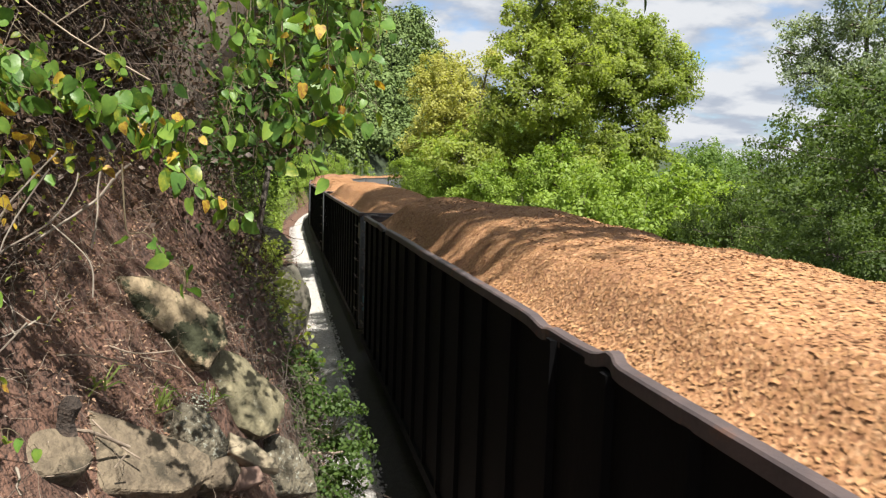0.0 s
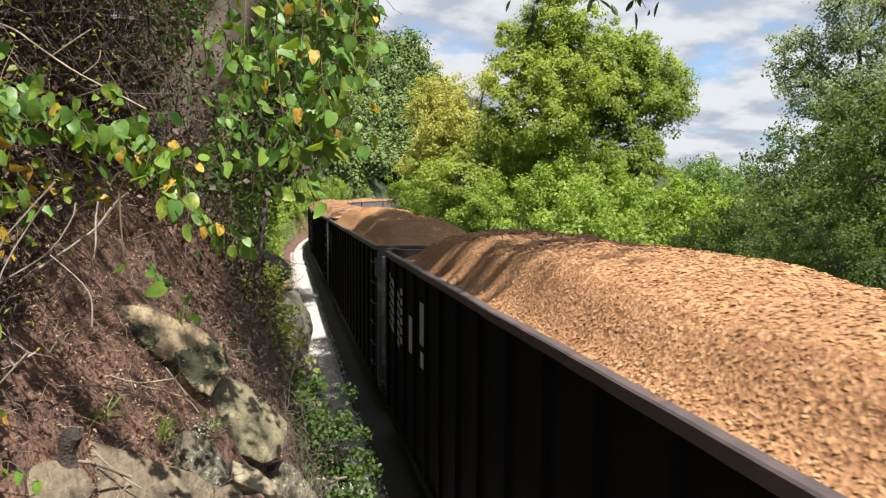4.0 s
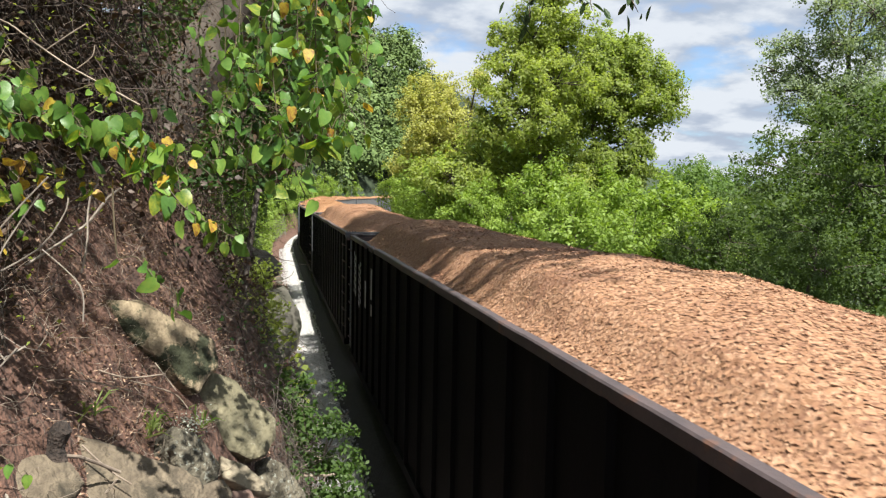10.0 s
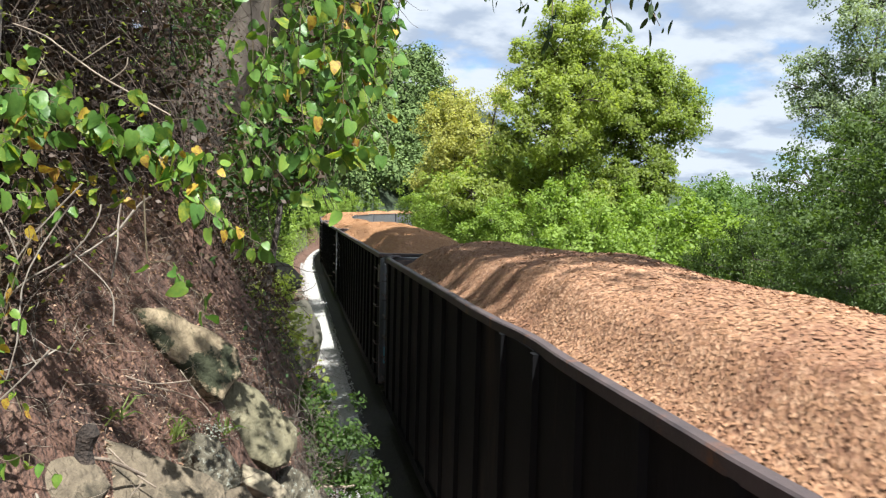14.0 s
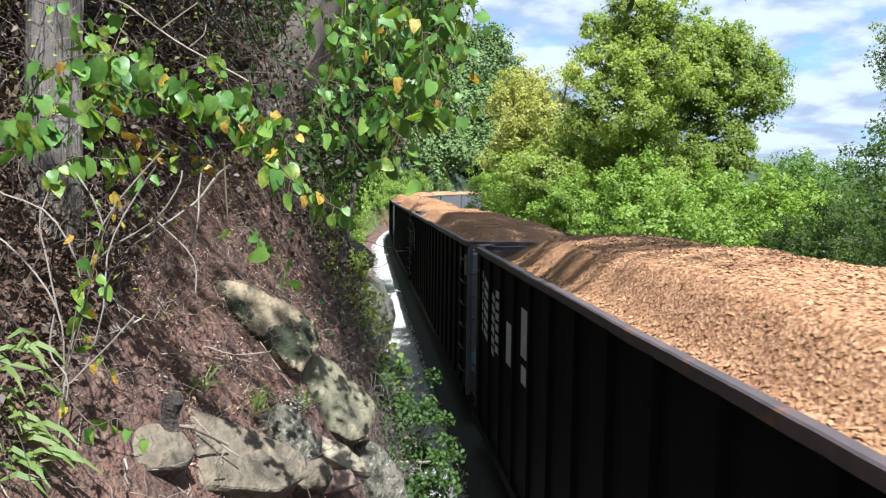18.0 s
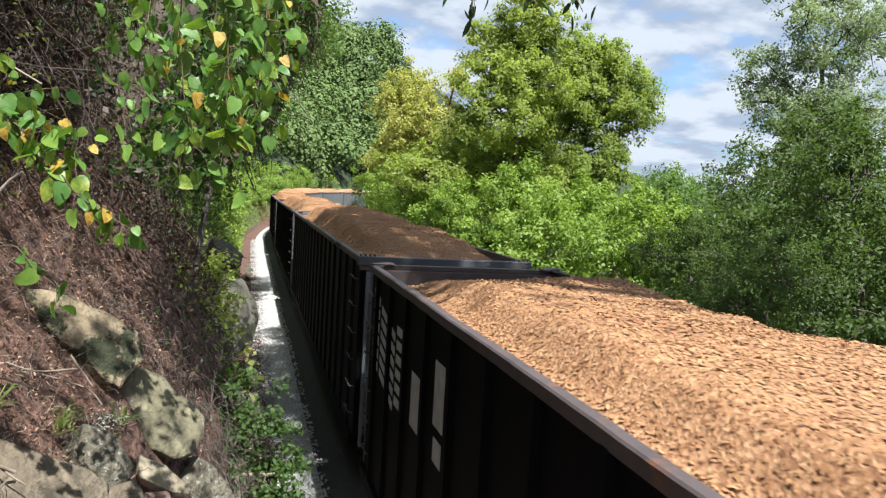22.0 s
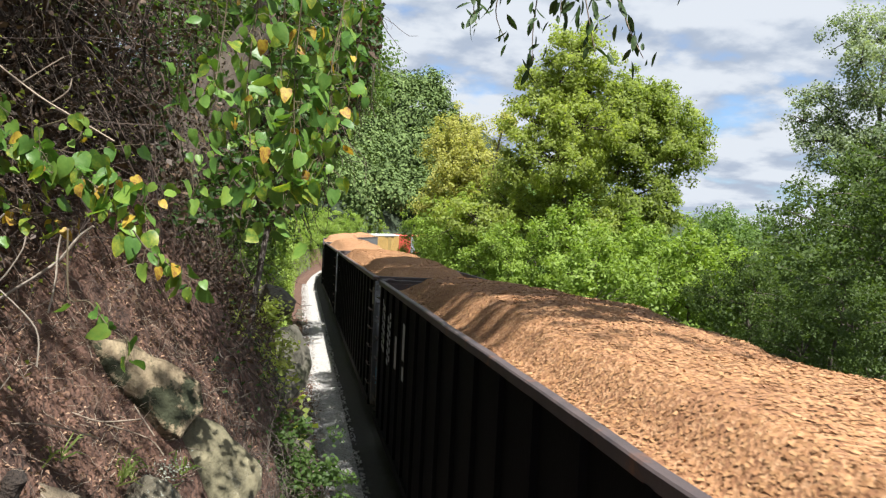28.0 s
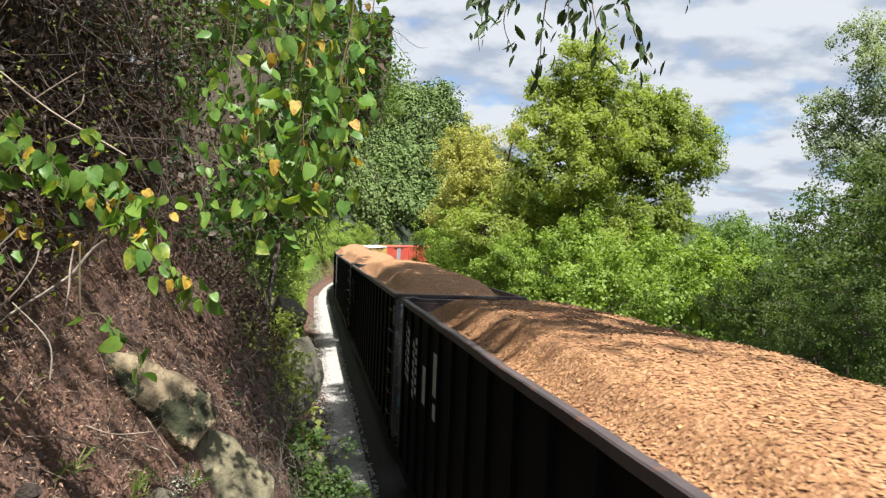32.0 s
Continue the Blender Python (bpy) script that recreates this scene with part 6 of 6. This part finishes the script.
    tri = np.array([(0, 2, 4), (2, 1, 4), (1, 3, 4), (3, 0, 4), (2, 0, 5), (1, 2, 5), (3, 1, 5), (0, 3, 5)])
    F = (np.arange(n) * 6)[:, None, None] + tri[None]
    return tagged(new(name, array_mesh(name, V.reshape(-1, 3), F.reshape(-1, 3), mat)), label, "gravel", kind="stuff")


def thicket():
    def shoulder(rng):
        o = -rng.uniform(2.0, 3.3)
        x, y, a = track_point(6 + 70 * rng.random() ** 1.5, o)
        return x, y, float(np.interp(o, [-3.4, -2.6, -2.1, -1.55], [0.02, 0.05, 0.15, 0.27]))
    gravel("loose_stones", "loose pale grey ballast stones beside the rails", 9000, shoulder, (0.02, 0.055), M["stone_piece"], 41)
    up = over_bank(-2.6, -0.99, 3.3, 6.6, 0.12, 1.6, 1.2)
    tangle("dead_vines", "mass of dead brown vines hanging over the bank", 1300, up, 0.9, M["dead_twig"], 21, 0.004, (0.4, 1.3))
    scatter("dead_leaves", "withered brown leaves caught in the dead vines", 15000, over_bank(-2.6, -1.0, 3.3, 6.6, 0.10, 1.6, 1.2), (0.02, 0.055), M["leaf_dry_shaded"], 22, up=0.2, droop=1.0)
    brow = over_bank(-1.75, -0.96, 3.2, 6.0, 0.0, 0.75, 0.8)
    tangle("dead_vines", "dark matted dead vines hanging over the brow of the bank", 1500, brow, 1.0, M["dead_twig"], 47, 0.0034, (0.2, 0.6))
    scatter("dead_leaves", "withered leaves matted on the brow of the bank, darkened for shade", 14000, over_bank(-1.75, -0.96, 3.2, 6.0, 0.0, 0.75, 0.8), (0.02, 0.05), M["leaf_dry_shaded"], 48, up=0.1, droop=1.0)
    tangle("dead_vines", "thin pale dry tendrils tangled in the dead vines", 420, over_bank(-1.5, -0.93, 2.7, 4.6, 0.25, 1.3), 0.5, M["twig"], 49, 0.0013, (0.15, 0.5))
    tangle("dead_vines", "dead stalks and roots over the upper bank", 520, over_bank(-1.7, -0.98, 1.9, 3.3, 0.0, 0.35), 0.6, M["dead_twig"], 50, 0.003, (0.15, 0.5))
    scatter("dead_leaves", "withered leaves over the upper bank", 5000, over_bank(-1.7, -0.98, 1.9, 3.3, 0.0, 0.25), (0.015, 0.045), M["leaf_dry_shaded"], 51, up=0.4, droop=0.8)
    mid = over_bank(-1.5, -0.2, 5.6, 12.0, 0.05, 0.9, 1.6)
    tangle("dead_vines", "grey-brown dead twigs matted against the rock face", 1100, mid, 0.6, M["dead_twig"], 23, 0.004, (0.3, 0.8))
    scatter("dead_leaves", "withered leaves and stalks over the rock face", 5000, over_bank(-1.6, -0.05, 5.4, 12.0, 0.02, 0.7), (0.02, 0.06), M["leaf_dry_shaded"], 24, up=0.2, droop=0.8)
    scatter("creeper", "green creeper leaves darkened for the shade of the bank", 4000, over_bank(-3.2, -0.5, 4.8, 12.0, 0.2, 2.6, 1.3), (0.035, 0.085), M["leaf_shaded"], 25, up=0.3, droop=0.8)
    scatter("creeper", "green creeper leaves high on the bank, darkened for shade", 2000, over_bank(-3.4, -1.5, 2.2, 6.0, 0.9, 2.6), (0.03, 0.07), M["leaf_shaded"], 26, up=0.3, droop=0.8)
    scatter("dead_leaves", "withered leaves hanging in the thicket, darkened for its shade", 12000, over_bank(-3.4, -0.6, 4.2, 9.0, 0.2, 2.8), (0.03, 0.07), M["leaf_dry_shaded"], 38, up=0.2, droop=1.0)
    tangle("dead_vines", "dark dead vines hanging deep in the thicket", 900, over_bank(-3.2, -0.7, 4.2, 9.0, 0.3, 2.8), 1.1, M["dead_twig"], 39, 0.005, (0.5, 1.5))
    tangle("pale_twigs", "bare pale dead twigs sticking out of the bank", 10, over_bank(-1.15, -0.75, 2.4, 3.3, 0.0, 0.35), -0.9, M["pale_twig"], 27, 0.0035, (0.25, 0.6))
    tangle("fallen_twigs", "fallen dry twigs on the red soil", 1500, over_bank(-1.1, -0.05, 2.0, 5.2, 0.0, 0.02), 0.25, M["twig"], 28, 0.0019, (0.05, 0.24))
    scatter("leaf_litter", "dry brown leaves littering the soil", 15000, over_bank(-1.2, 0.0, 1.8, 5.6, 0.0, 0.02), (0.006, 0.030), M["leaf_dry"], 29, up=1.0, aspect=0.4)
    scatter("pale_tuft", "tuft of pale grey-green leaves on the soil", 420, lambda rng: (-0.40 + rng.normal() * 0.045, 3.84 + rng.normal() * 0.10, 4.51 + rng.normal() * 0.025), (0.006, 0.016), M["pale_leaf"], 43, up=0.6)
    scatter("leaf_litter", "dry leaves on the soil under the bank", 1800, over_bank(0.2, 1.1, 8, 48, -0.02, 0.05), (0.05, 0.13), M["leaf_dry"], 30, up=1.5)
    stick = thing("dead_branch", "forked pale dead branch reaching out from the bank", "branch")
    part("limb", rods(smooth_path([(-0.86, 2.98, 5.36), (-0.76, 2.97, 5.43), (-0.69, 2.96, 5.48), (-0.64, 2.95, 5.52), (-0.58, 2.94, 5.60), (-0.53, 2.93, 5.64)], 12), r=0.0052, sides=7), M["bare_wood"], stick)
    part("fork", rods(smooth_path([(-0.66, 2.91, 5.34), (-0.64, 2.91, 5.45), (-0.64, 2.92, 5.54), (-0.63, 2.92, 5.61)], 8), r=0.0036), M["bare_wood"], stick)
    stems = thing("bare_shrub", "leafless shrub of slender pale stems on the bank", "shrub")
    for pts in ([(-0.96, 2.37, 4.66), (-0.94, 2.37, 4.81), (-0.92, 2.38, 4.96), (-0.89, 2.39, 5.13), (-0.85, 2.40, 5.30), (-0.81, 2.41, 5.45), (-0.73, 2.41, 5.56), (-0.63, 2.40, 5.67)],
                [(-0.92, 2.38, 4.96), (-0.92, 2.39, 5.10), (-0.94, 2.40, 5.20), (-1.00, 2.41, 5.30), (-1.09, 2.43, 5.39), (-1.14, 2.44, 5.42)],
                [(-0.87, 2.45, 5.29), (-0.81, 2.45, 5.37), (-0.67, 2.44, 5.46), (-0.60, 2.44, 5.56), (-0.59, 2.45, 5.61)],
                [(-0.91, 2.33, 4.98), (-0.84, 2.33, 5.04), (-0.79, 2.34, 5.21), (-0.78, 2.35, 5.36), (-0.73, 2.35, 5.48), (-0.64, 2.35, 5.62)],
                [(-0.89, 2.39, 5.13), (-0.87, 2.40, 5.27), (-0.91, 2.41, 5.40), (-0.98, 2.42, 5.49), (-1.09, 2.44, 5.53), (-1.15, 2.45, 5.56)],
                [(-0.94, 2.40, 5.20), (-0.97, 2.41, 5.35), (-0.99, 2.42, 5.46), (-0.95, 2.43, 5.58)],
                [(-0.81, 2.41, 5.45), (-0.84, 2.41, 5.53), (-0.91, 2.43, 5.63)],
                [(-0.90, 2.27, 4.83), (-0.87, 2.28, 5.01), (-0.92, 2.29, 5.09), (-0.91, 2.30, 5.20)],
                [(-0.69, 2.55, 5.45), (-0.58, 2.53, 5.34), (-0.57, 2.52, 5.23)],
                [(-0.84, 2.33, 5.04), (-0.77, 2.33, 5.11), (-0.70, 2.33, 5.19)]):
        part("stem", rods(smooth_path(pts, 10), r=0.0026), M["pale_twig"], stems)
    for pts in ([(-0.98, 3.21, 4.88), (-0.74, 3.16, 4.90), (-0.53, 3.11, 4.86)],
                [(-0.64, 3.71, 4.76), (-0.45, 3.66, 4.71), (-0.38, 3.64, 4.64)],
                [(-0.77, 3.59, 4.85), (-0.63, 3.56, 4.81), (-0.46, 3.52, 4.83)],
                [(-0.83, 2.99, 4.79), (-0.78, 2.97, 4.70), (-0.77, 2.96, 4.68)],
                [(-0.69, 3.01, 4.69), (-0.59, 2.98, 4.60), (-0.51, 2.96, 4.55)],
                [(-0.58, 2.86, 4.56), (-0.54, 2.85, 4.61)],
                [(-1.03, 3.41, 5.11), (-0.94, 3.38, 4.97), (-0.83, 3.35, 4.88)],
                [(-0.55, 3.85, 4.81), (-0.45, 3.81, 4.68)]):
        fallen = thing("fallen_stick", "thin dry stick lying on the red soil", "stick")
        part("stem", rods(smooth_path(pts, 8), r=0.0034), M["twig"], fallen)
    bough = thing("bare_branch", "thin bare brown branch slanting down over the bank", "branch")
    part("limb", rods(smooth_path([(-0.99, 2.93, 6.23), (-0.88, 2.90, 6.19), (-0.81, 2.88, 6.14), (-0.68, 2.84, 6.05), (-0.55, 2.81, 5.98), (-0.44, 2.78, 5.92)], 14), r=0.0034), M["twig"], bough)
    part("side_twig", rods(smooth_path([(-0.75, 2.86, 6.10), (-0.68, 2.85, 6.15), (-0.62, 2.84, 6.19)], 6), r=0.0022), M["twig"], bough)
    part("side_twig", rods(smooth_path([(-0.65, 2.84, 6.04), (-0.60, 2.83, 6.08), (-0.59, 2.83, 6.12)], 6), r=0.0022), M["twig"], bough)
    def hanging(rng):
        y, e = rng.uniform(4.6, 9.0), rng.uniform(0.0, 0.29)
        side = float(np.interp(e, [0.0, 0.03, 0.08, 0.23], [-0.02, 0.016, 0.048, 0.104]))
        return 0.06 + y * (side - 0.13 * rng.random() ** 1.3), y, 5.64 + e * y
    scatter("creeper", "green creeper hanging in a mass over the edge of the bank, darkened for shade", 9000, hanging, (0.03, 0.085), M["leaf_shaded"], 31, up=0.3, droop=0.8)
    scatter("dead_leaves", "brown withered leaves among the hanging creeper", 5000, hanging, (0.03, 0.07), M["leaf_dry_shaded"], 45, up=0.2, droop=0.9)
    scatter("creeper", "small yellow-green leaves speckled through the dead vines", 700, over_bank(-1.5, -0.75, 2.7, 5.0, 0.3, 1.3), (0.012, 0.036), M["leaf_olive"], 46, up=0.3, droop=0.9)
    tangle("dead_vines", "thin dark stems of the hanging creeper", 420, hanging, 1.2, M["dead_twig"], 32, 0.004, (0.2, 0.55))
    tangle("dead_vines", "thin grey twigs hanging over the steep rock face", 2600, on_face(5.0, 10.0, 1.2, 4.9, -0.04, 0.12), 1.3, M["grey_twig"], 33, 0.0024, (0.2, 0.6))
    scatter("creeper", "small green leaves scattered through the hanging twigs", 1100, on_face(5.2, 10.5, 1.8, 5.0, 0.0, 0.22), (0.02, 0.05), M["leaf_shaded"], 34, up=0.3, droop=0.8)
    scatter("creeper", "yellow-green leaves of a creeper on the rock face", 170, on_face(7.0, 10.0, 3.7, 4.9, 0.08, 0.40), (0.05, 0.10), M["leaf_olive"], 35, up=0.4, droop=0.8, aspect=0.8)
    scatter("creeper", "bright green growth covering the far bank", 11000, on_face(30.0, 130.0, 0.5, 4.6, -0.1, 0.4), (0.10, 0.24), M["leaf_bright"], 36, up=0.4, droop=0.6)
    tangle("dead_vines", "brown stalks and roots along the foot of the cut", 500, on_face(9.0, 34.0, 0.4, 3.4, 0.02, 0.3), 0.8, M["dead_twig"], 37, 0.006, (0.4, 1.2))
    pole = thing("sapling", "slender pale sapling leaning out of the bank", "tree")
    part("stem", rods(smooth_path([(-0.32, 7.9, 3.9), (-0.27, 7.93, 4.75), (-0.13, 7.99, 5.82), (0.05, 8.1, 7.4)], 10), r=0.03, sides=7), M["bark"], pole)
    for sx, sy, n in ((-0.55, 3.64, 46), (-0.42, 3.75, 30), (-0.75, 3.3, 20), (-0.36, 4.02, 26)):
        tuft = thing("grass_tuft", "small tuft of green and dry grass", "grass", Matrix.Translation((sx, sy, ground_z(sx, sy))))
        rng = np.random.default_rng(int(1000 * -sx))
        vs, fs = [], []
        for i in range(n):
            b = rng.normal(size=3) * (0.035, 0.05, 0.0) - np.array((0, 0, 0.02))
            d = rng.normal(size=3) * (0.7, 0.7, 0.3) + (0.2, -0.1, 0.7)
            d /= np.linalg.norm(d)
            ln = rng.uniform(0.07, 0.18)
            w = np.cross(d, (0.3, 0.9, 0.1)) * 0.004
            k = len(vs)
            tip = b + d * ln + np.array((0, 0, -0.3 * ln))
            vs += [b - w, b + w, b + d * ln * 0.6 + w, b + d * ln * 0.6 - w, tip + w * 0.1, tip - w * 0.1]
            fs += [(k, k + 1, k + 2, k + 3), (k + 3, k + 2, k + 4, k + 5)]
        mesh_ob("sward", vs, fs, M["grass_blade"], tuft)


def bank_plants():
    bush = crown_tree("green_bush", "bright green leafy bush growing from the foot of the rocks",
                      [(-0.16, 0.0, 2.12, 0.17, 0.20), (-0.02, 0.0, 1.88, 0.24, 0.24), (0.10, 0.05, 1.60, 0.27, 0.28), (0.10, 0.1, 1.25, 0.30, 0.32), (0.0, 0.1, 0.9, 0.3, 0.4), (0.34, 0.0, 1.50, 0.08, 0.05)],
                      M["leaf_foot"], 0.046, 120, 40, 91, (0.07, 0.12), bark=M["twig"], category="bush")
    put(bush, 0.30, 6.15, 1.88)
    weed = grow_tree("rock_shrub", "small shrub with yellow-green leaves on the rock face", 1.6, 0.8, M["leaf_olive"], 1500, 0.085, 93, clear=0.05, clumps=30)
    put(weed, -0.25, 10.4, 3.5, 0.0, 0.75)
    again(weed, -0.75, 19.5, 3.2, 0.9, 2.2)
    old = thing("old_tree", "old tree with a thick grey stringy-barked trunk on the bank", "tree", Matrix.Translation((-1.26, 3.14, ground_z(-1.26, 3.14, False))))
    for k, (dx, r) in enumerate(((0.0, 0.105), (-0.20, 0.045))):
        bm = bmesh.new()
        pts = [(dx + 0.03 * i * (1 - k) - 0.02 * i * k, 0.02 * i, -0.5 + 0.75 * i) for i in range(10)]
        tube(bm, pts, [r * (1.25 if i < 1 else 1 - 0.04 * i) for i in range(10)], 28)
        for v in bm.verts:
            a = math.atan2(v.co.y, v.co.x - dx)
            s = 1 + 0.10 * math.sin(a * 9 + v.co.z * 0.7) + 0.16 * noise.noise(Vector((math.cos(a) * 3, math.sin(a) * 3, v.co.z * 0.6 + k)))
            v.co.x, v.co.y = dx + (v.co.x - dx) * s, v.co.y * s
        part("trunk", bm, M["bark"], old)
    rng = np.random.default_rng(77)
    # unseen leaf cloud, added above the bank to dapple it with shade
    hub = rng.normal(size=(70, 3)) * (0.95, 1.4, 0.7) + (0.11, -1.64, 5.4)
    P = hub[rng.integers(0, 70, 3700)] + rng.normal(size=(3700, 3)) * (0.30, 0.30, 0.16)
    v, q = flat_leaves(P, rng.uniform(0.07, 0.15, len(P)), rng, up=0.8, droop=0.4)
    c = new("crown", array_mesh("crown", v, q, M["leaf_mid"]))
    c.parent = old


def overhang():
    """Slender-leaved twigs that hang into the top of the view."""
    ob = thing("hanging_branch", "drooping leafy twigs of an overhanging tree", "branch")
    rng = np.random.default_rng(8)
    bm = bmesh.new()
    main = smooth_path([(0.6, 2.2, 8.2), (1.0, 2.9, 7.5), (1.2, 3.2, 7.0)], 10)
    tube(bm, main, [0.014 - 0.0008 * i for i in range(11)], 6)
    part("limb", bm, M["twig"], ob)
    stems = [[(1.2, 3.2, 7.0), (1.25, 3.15, 6.75), (1.30, 3.17, 6.58), (1.34, 3.18, 6.44)], [(1.2, 3.2, 7.0), (1.4, 3.15, 6.7), (1.46, 3.13, 6.55), (1.52, 3.11, 6.43)],
             [(1.1, 3.2, 7.0), (1.0, 3.4, 6.8), (0.97, 3.45, 6.66), (1.02, 3.47, 6.55)], [(1.1, 3.2, 7.05), (1.12, 3.3, 6.78), (1.13, 3.4, 6.6), (1.15, 3.46, 6.46)],
             [(1.2, 3.2, 7.0), (1.2, 3.25, 6.8), (1.22, 3.3, 6.62)], [(1.0, 3.2, 7.1), (0.9, 3.35, 6.85), (0.86, 3.4, 6.68), (0.88, 3.42, 6.58)], [(1.1, 3.0, 7.1), (1.5, 3.0, 6.8), (1.6, 2.95, 6.7)]]
    places = []
    for s in stems:
        p = smooth_path(s, 12)
        bm = bmesh.new()
        tube(bm, p, [0.004 - 0.0002 * i for i in range(13)], 4)
        part("twig", bm, M["twig"], ob)
        places += [(p[int(rng.integers(3, 13))], 0) for _ in range(24)]
    vs = [(0, 0, 0), (0.11, 0.22, 0.03), (0.15, 0.5, 0.02), (0.10, 0.8, -0.04), (0, 1, -0.10), (-0.10, 0.8, -0.04), (-0.15, 0.5, 0.02), (-0.11, 0.22, 0.03), (0, 0.25, -0.01), (0, 0.5, -0.02), (0, 0.8, -0.06)]
    fs = [(0, 1, 8), (1, 2, 9, 8), (2, 3, 10, 9), (3, 4, 10), (0, 8, 7), (8, 9, 6, 7), (9, 10, 5, 6), (10, 4, 5)]
    me = bpy.data.meshes.new("leaf")
    me.from_pydata(vs, [], fs)
    me.materials.append(M["leaf_backlit"])
    for base, _ in places:
        tip = Vector((rng.normal() * 0.5, rng.normal() * 0.4, -0.8 + rng.normal() * 0.3)).normalized()
        nrm = Vector(rng.normal(size=3))
        nrm = (nrm - tip * nrm.dot(tip)).normalized()
        m = Matrix((tip.cross(nrm), tip, nrm)).transposed().to_4x4()
        s = rng.uniform(0.04, 0.09)
        leaf = new("leaf", me)
        leaf.parent = ob
        leaf.matrix_local = Matrix.Translation(base + Vector(rng.normal(size=3)) * 0.03) @ m @ Matrix.Diagonal((s * 1.15, s, s, 1))


def tall_shade_trees():
    """Unseen tall trees added to shade the train, their crowns reaching over it above the view."""
    a = grow_tree("poplar_tree", "tall tree beside the track with its crown over the train", 33.0, 4.3, M["leaf_mid"], 3800, 0.32, 103, clear=0.62, clumps=80, lean=(-6.5, 0.0), group="tall trees over the track")
    put(a, 12.0, 0.2, -2.0)
    again(a, 15.4, 8.6, 0.0, 1.0, -2.0)
    again(a, 11.0, 4.6, 0.0, 1.0, -2.0)
    c = grow_tree("poplar_tree", "tall leaning tree beside the track with its crown over the train", 34.0, 4.2, M["leaf_mid"], 3600, 0.32, 107, clear=0.64, clumps=80, lean=(-11.0, 11.0), group="tall trees over the track")
    put(c, 18.6, 1.2, -4.0)
    b = grow_tree("poplar_tree", "tall tree on the bank arching over the track", 21.0, 3.9, M["leaf_mid"], 5800, 0.30, 105, clear=0.6, clumps=80, lean=(11.0, 3.0), group="tall trees over the track")
    put(b, -2.2, 10.2)


def insect():
    """A small furry flying insect that passes close to the lens once."""
    amber = material("insect_amber", (0.110, 0.060, 0.010), (0.220, 0.125, 0.022), 300.0, 0.8, bump=0.0)
    fur = material("insect_fur", (0.150, 0.125, 0.030), (0.270, 0.230, 0.060), 600.0, 0.95, bump=0.0)
    wing = material("insect_wing", (0.20, 0.18, 0.13), (0.30, 0.27, 0.20), 300.0, 0.3, bump=0.0)
    shader = next(n for n in wing.node_tree.nodes if n.type == "BSDF_PRINCIPLED")
    shader.inputs["Alpha"].default_value = 0.22
    ob = thing("flying_insect", "small furry amber and yellow flying insect with clear wings", "insect")

    def body(name, y0, y1, r, mat):
        bm = bmesh.new()
        n = 12
        tube(bm, [(0, y0 + (y1 - y0) * (0.5 - 0.5 * math.cos(math.pi * i / n)), 0) for i in range(n + 1)],
             [max(0.0002, r * math.sin(math.pi * i / n)) for i in range(n + 1)], 16)
        bit = part(name, bm, mat, ob)
        bit.data.shade_smooth()
        return bit
    body("abdomen", -0.0100, 0.0040, 0.0052, amber)
    body("thorax", -0.0005, 0.0100, 0.0056, fur)
    body("head", 0.0085, 0.0122, 0.0022, amber)
    rng = np.random.default_rng(4)
    hairs = bmesh.new()
    for _ in range(260):
        a, u = rng.uniform(0, 6.2832), rng.uniform(0.1, 0.9)
        r = 0.0056 * math.sin(math.pi * u)
        d = Vector((math.cos(a), rng.normal() * 0.4, math.sin(a)))
        p = Vector((d.x * r, -0.0005 + 0.0105 * (0.5 - 0.5 * math.cos(math.pi * u)), d.z * r))
        tube(hairs, [p, p + d * rng.uniform(0.0005, 0.0013)], [0.00010, 0.00003], 3)
    part("fur", hairs, fur, ob)
    for s in (-1, 1):
        mesh_ob("wing", [(s * 0.001, 0.005, 0.003), (s * 0.006, 0.006, 0.005), (s * 0.012, 0.003, 0.006), (s * 0.013, 0.000, 0.006), (s * 0.010, -0.003, 0.005), (s * 0.004, -0.001, 0.004)],
                [(0, 1, 2, 3, 4, 5)], wing, ob)
    return ob


right_woods()
left_woods()
far_woods()
train()
far_wagons()
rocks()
vines()
thicket()
bank_plants()
overhang()
tall_shade_trees()
FLIER = insect()


def motions():
    for ob, k in MOVING:
        walk(ob, [(t, car_pose(k, t)) for t in KEY_TIMES])
    walk(FLIER, [(0.0, pose(-1.2, 0.4, 7.6, 0, 0, 200)), (5.7, pose(-1.2, 0.4, 7.6, 0, 0, 200)), (5.9, pose(-0.2, 0.24, 5.9, 0, 0, 230)), (5.96, pose(0.068, 0.227, 5.645, 10, 10, 255)),
                 (6.0, pose(0.074, 0.225, 5.637, 10, 10, 260)), (6.04, pose(0.082, 0.223, 5.628, 10, 10, 265)), (6.1, pose(0.4, 0.2, 5.35, 0, 0, 280)), (6.4, pose(1.0, -0.8, 4.6, 0, 0, 270)), (32.0, pose(1.0, -0.8, 4.6, 0, 0, 270))])



motions()
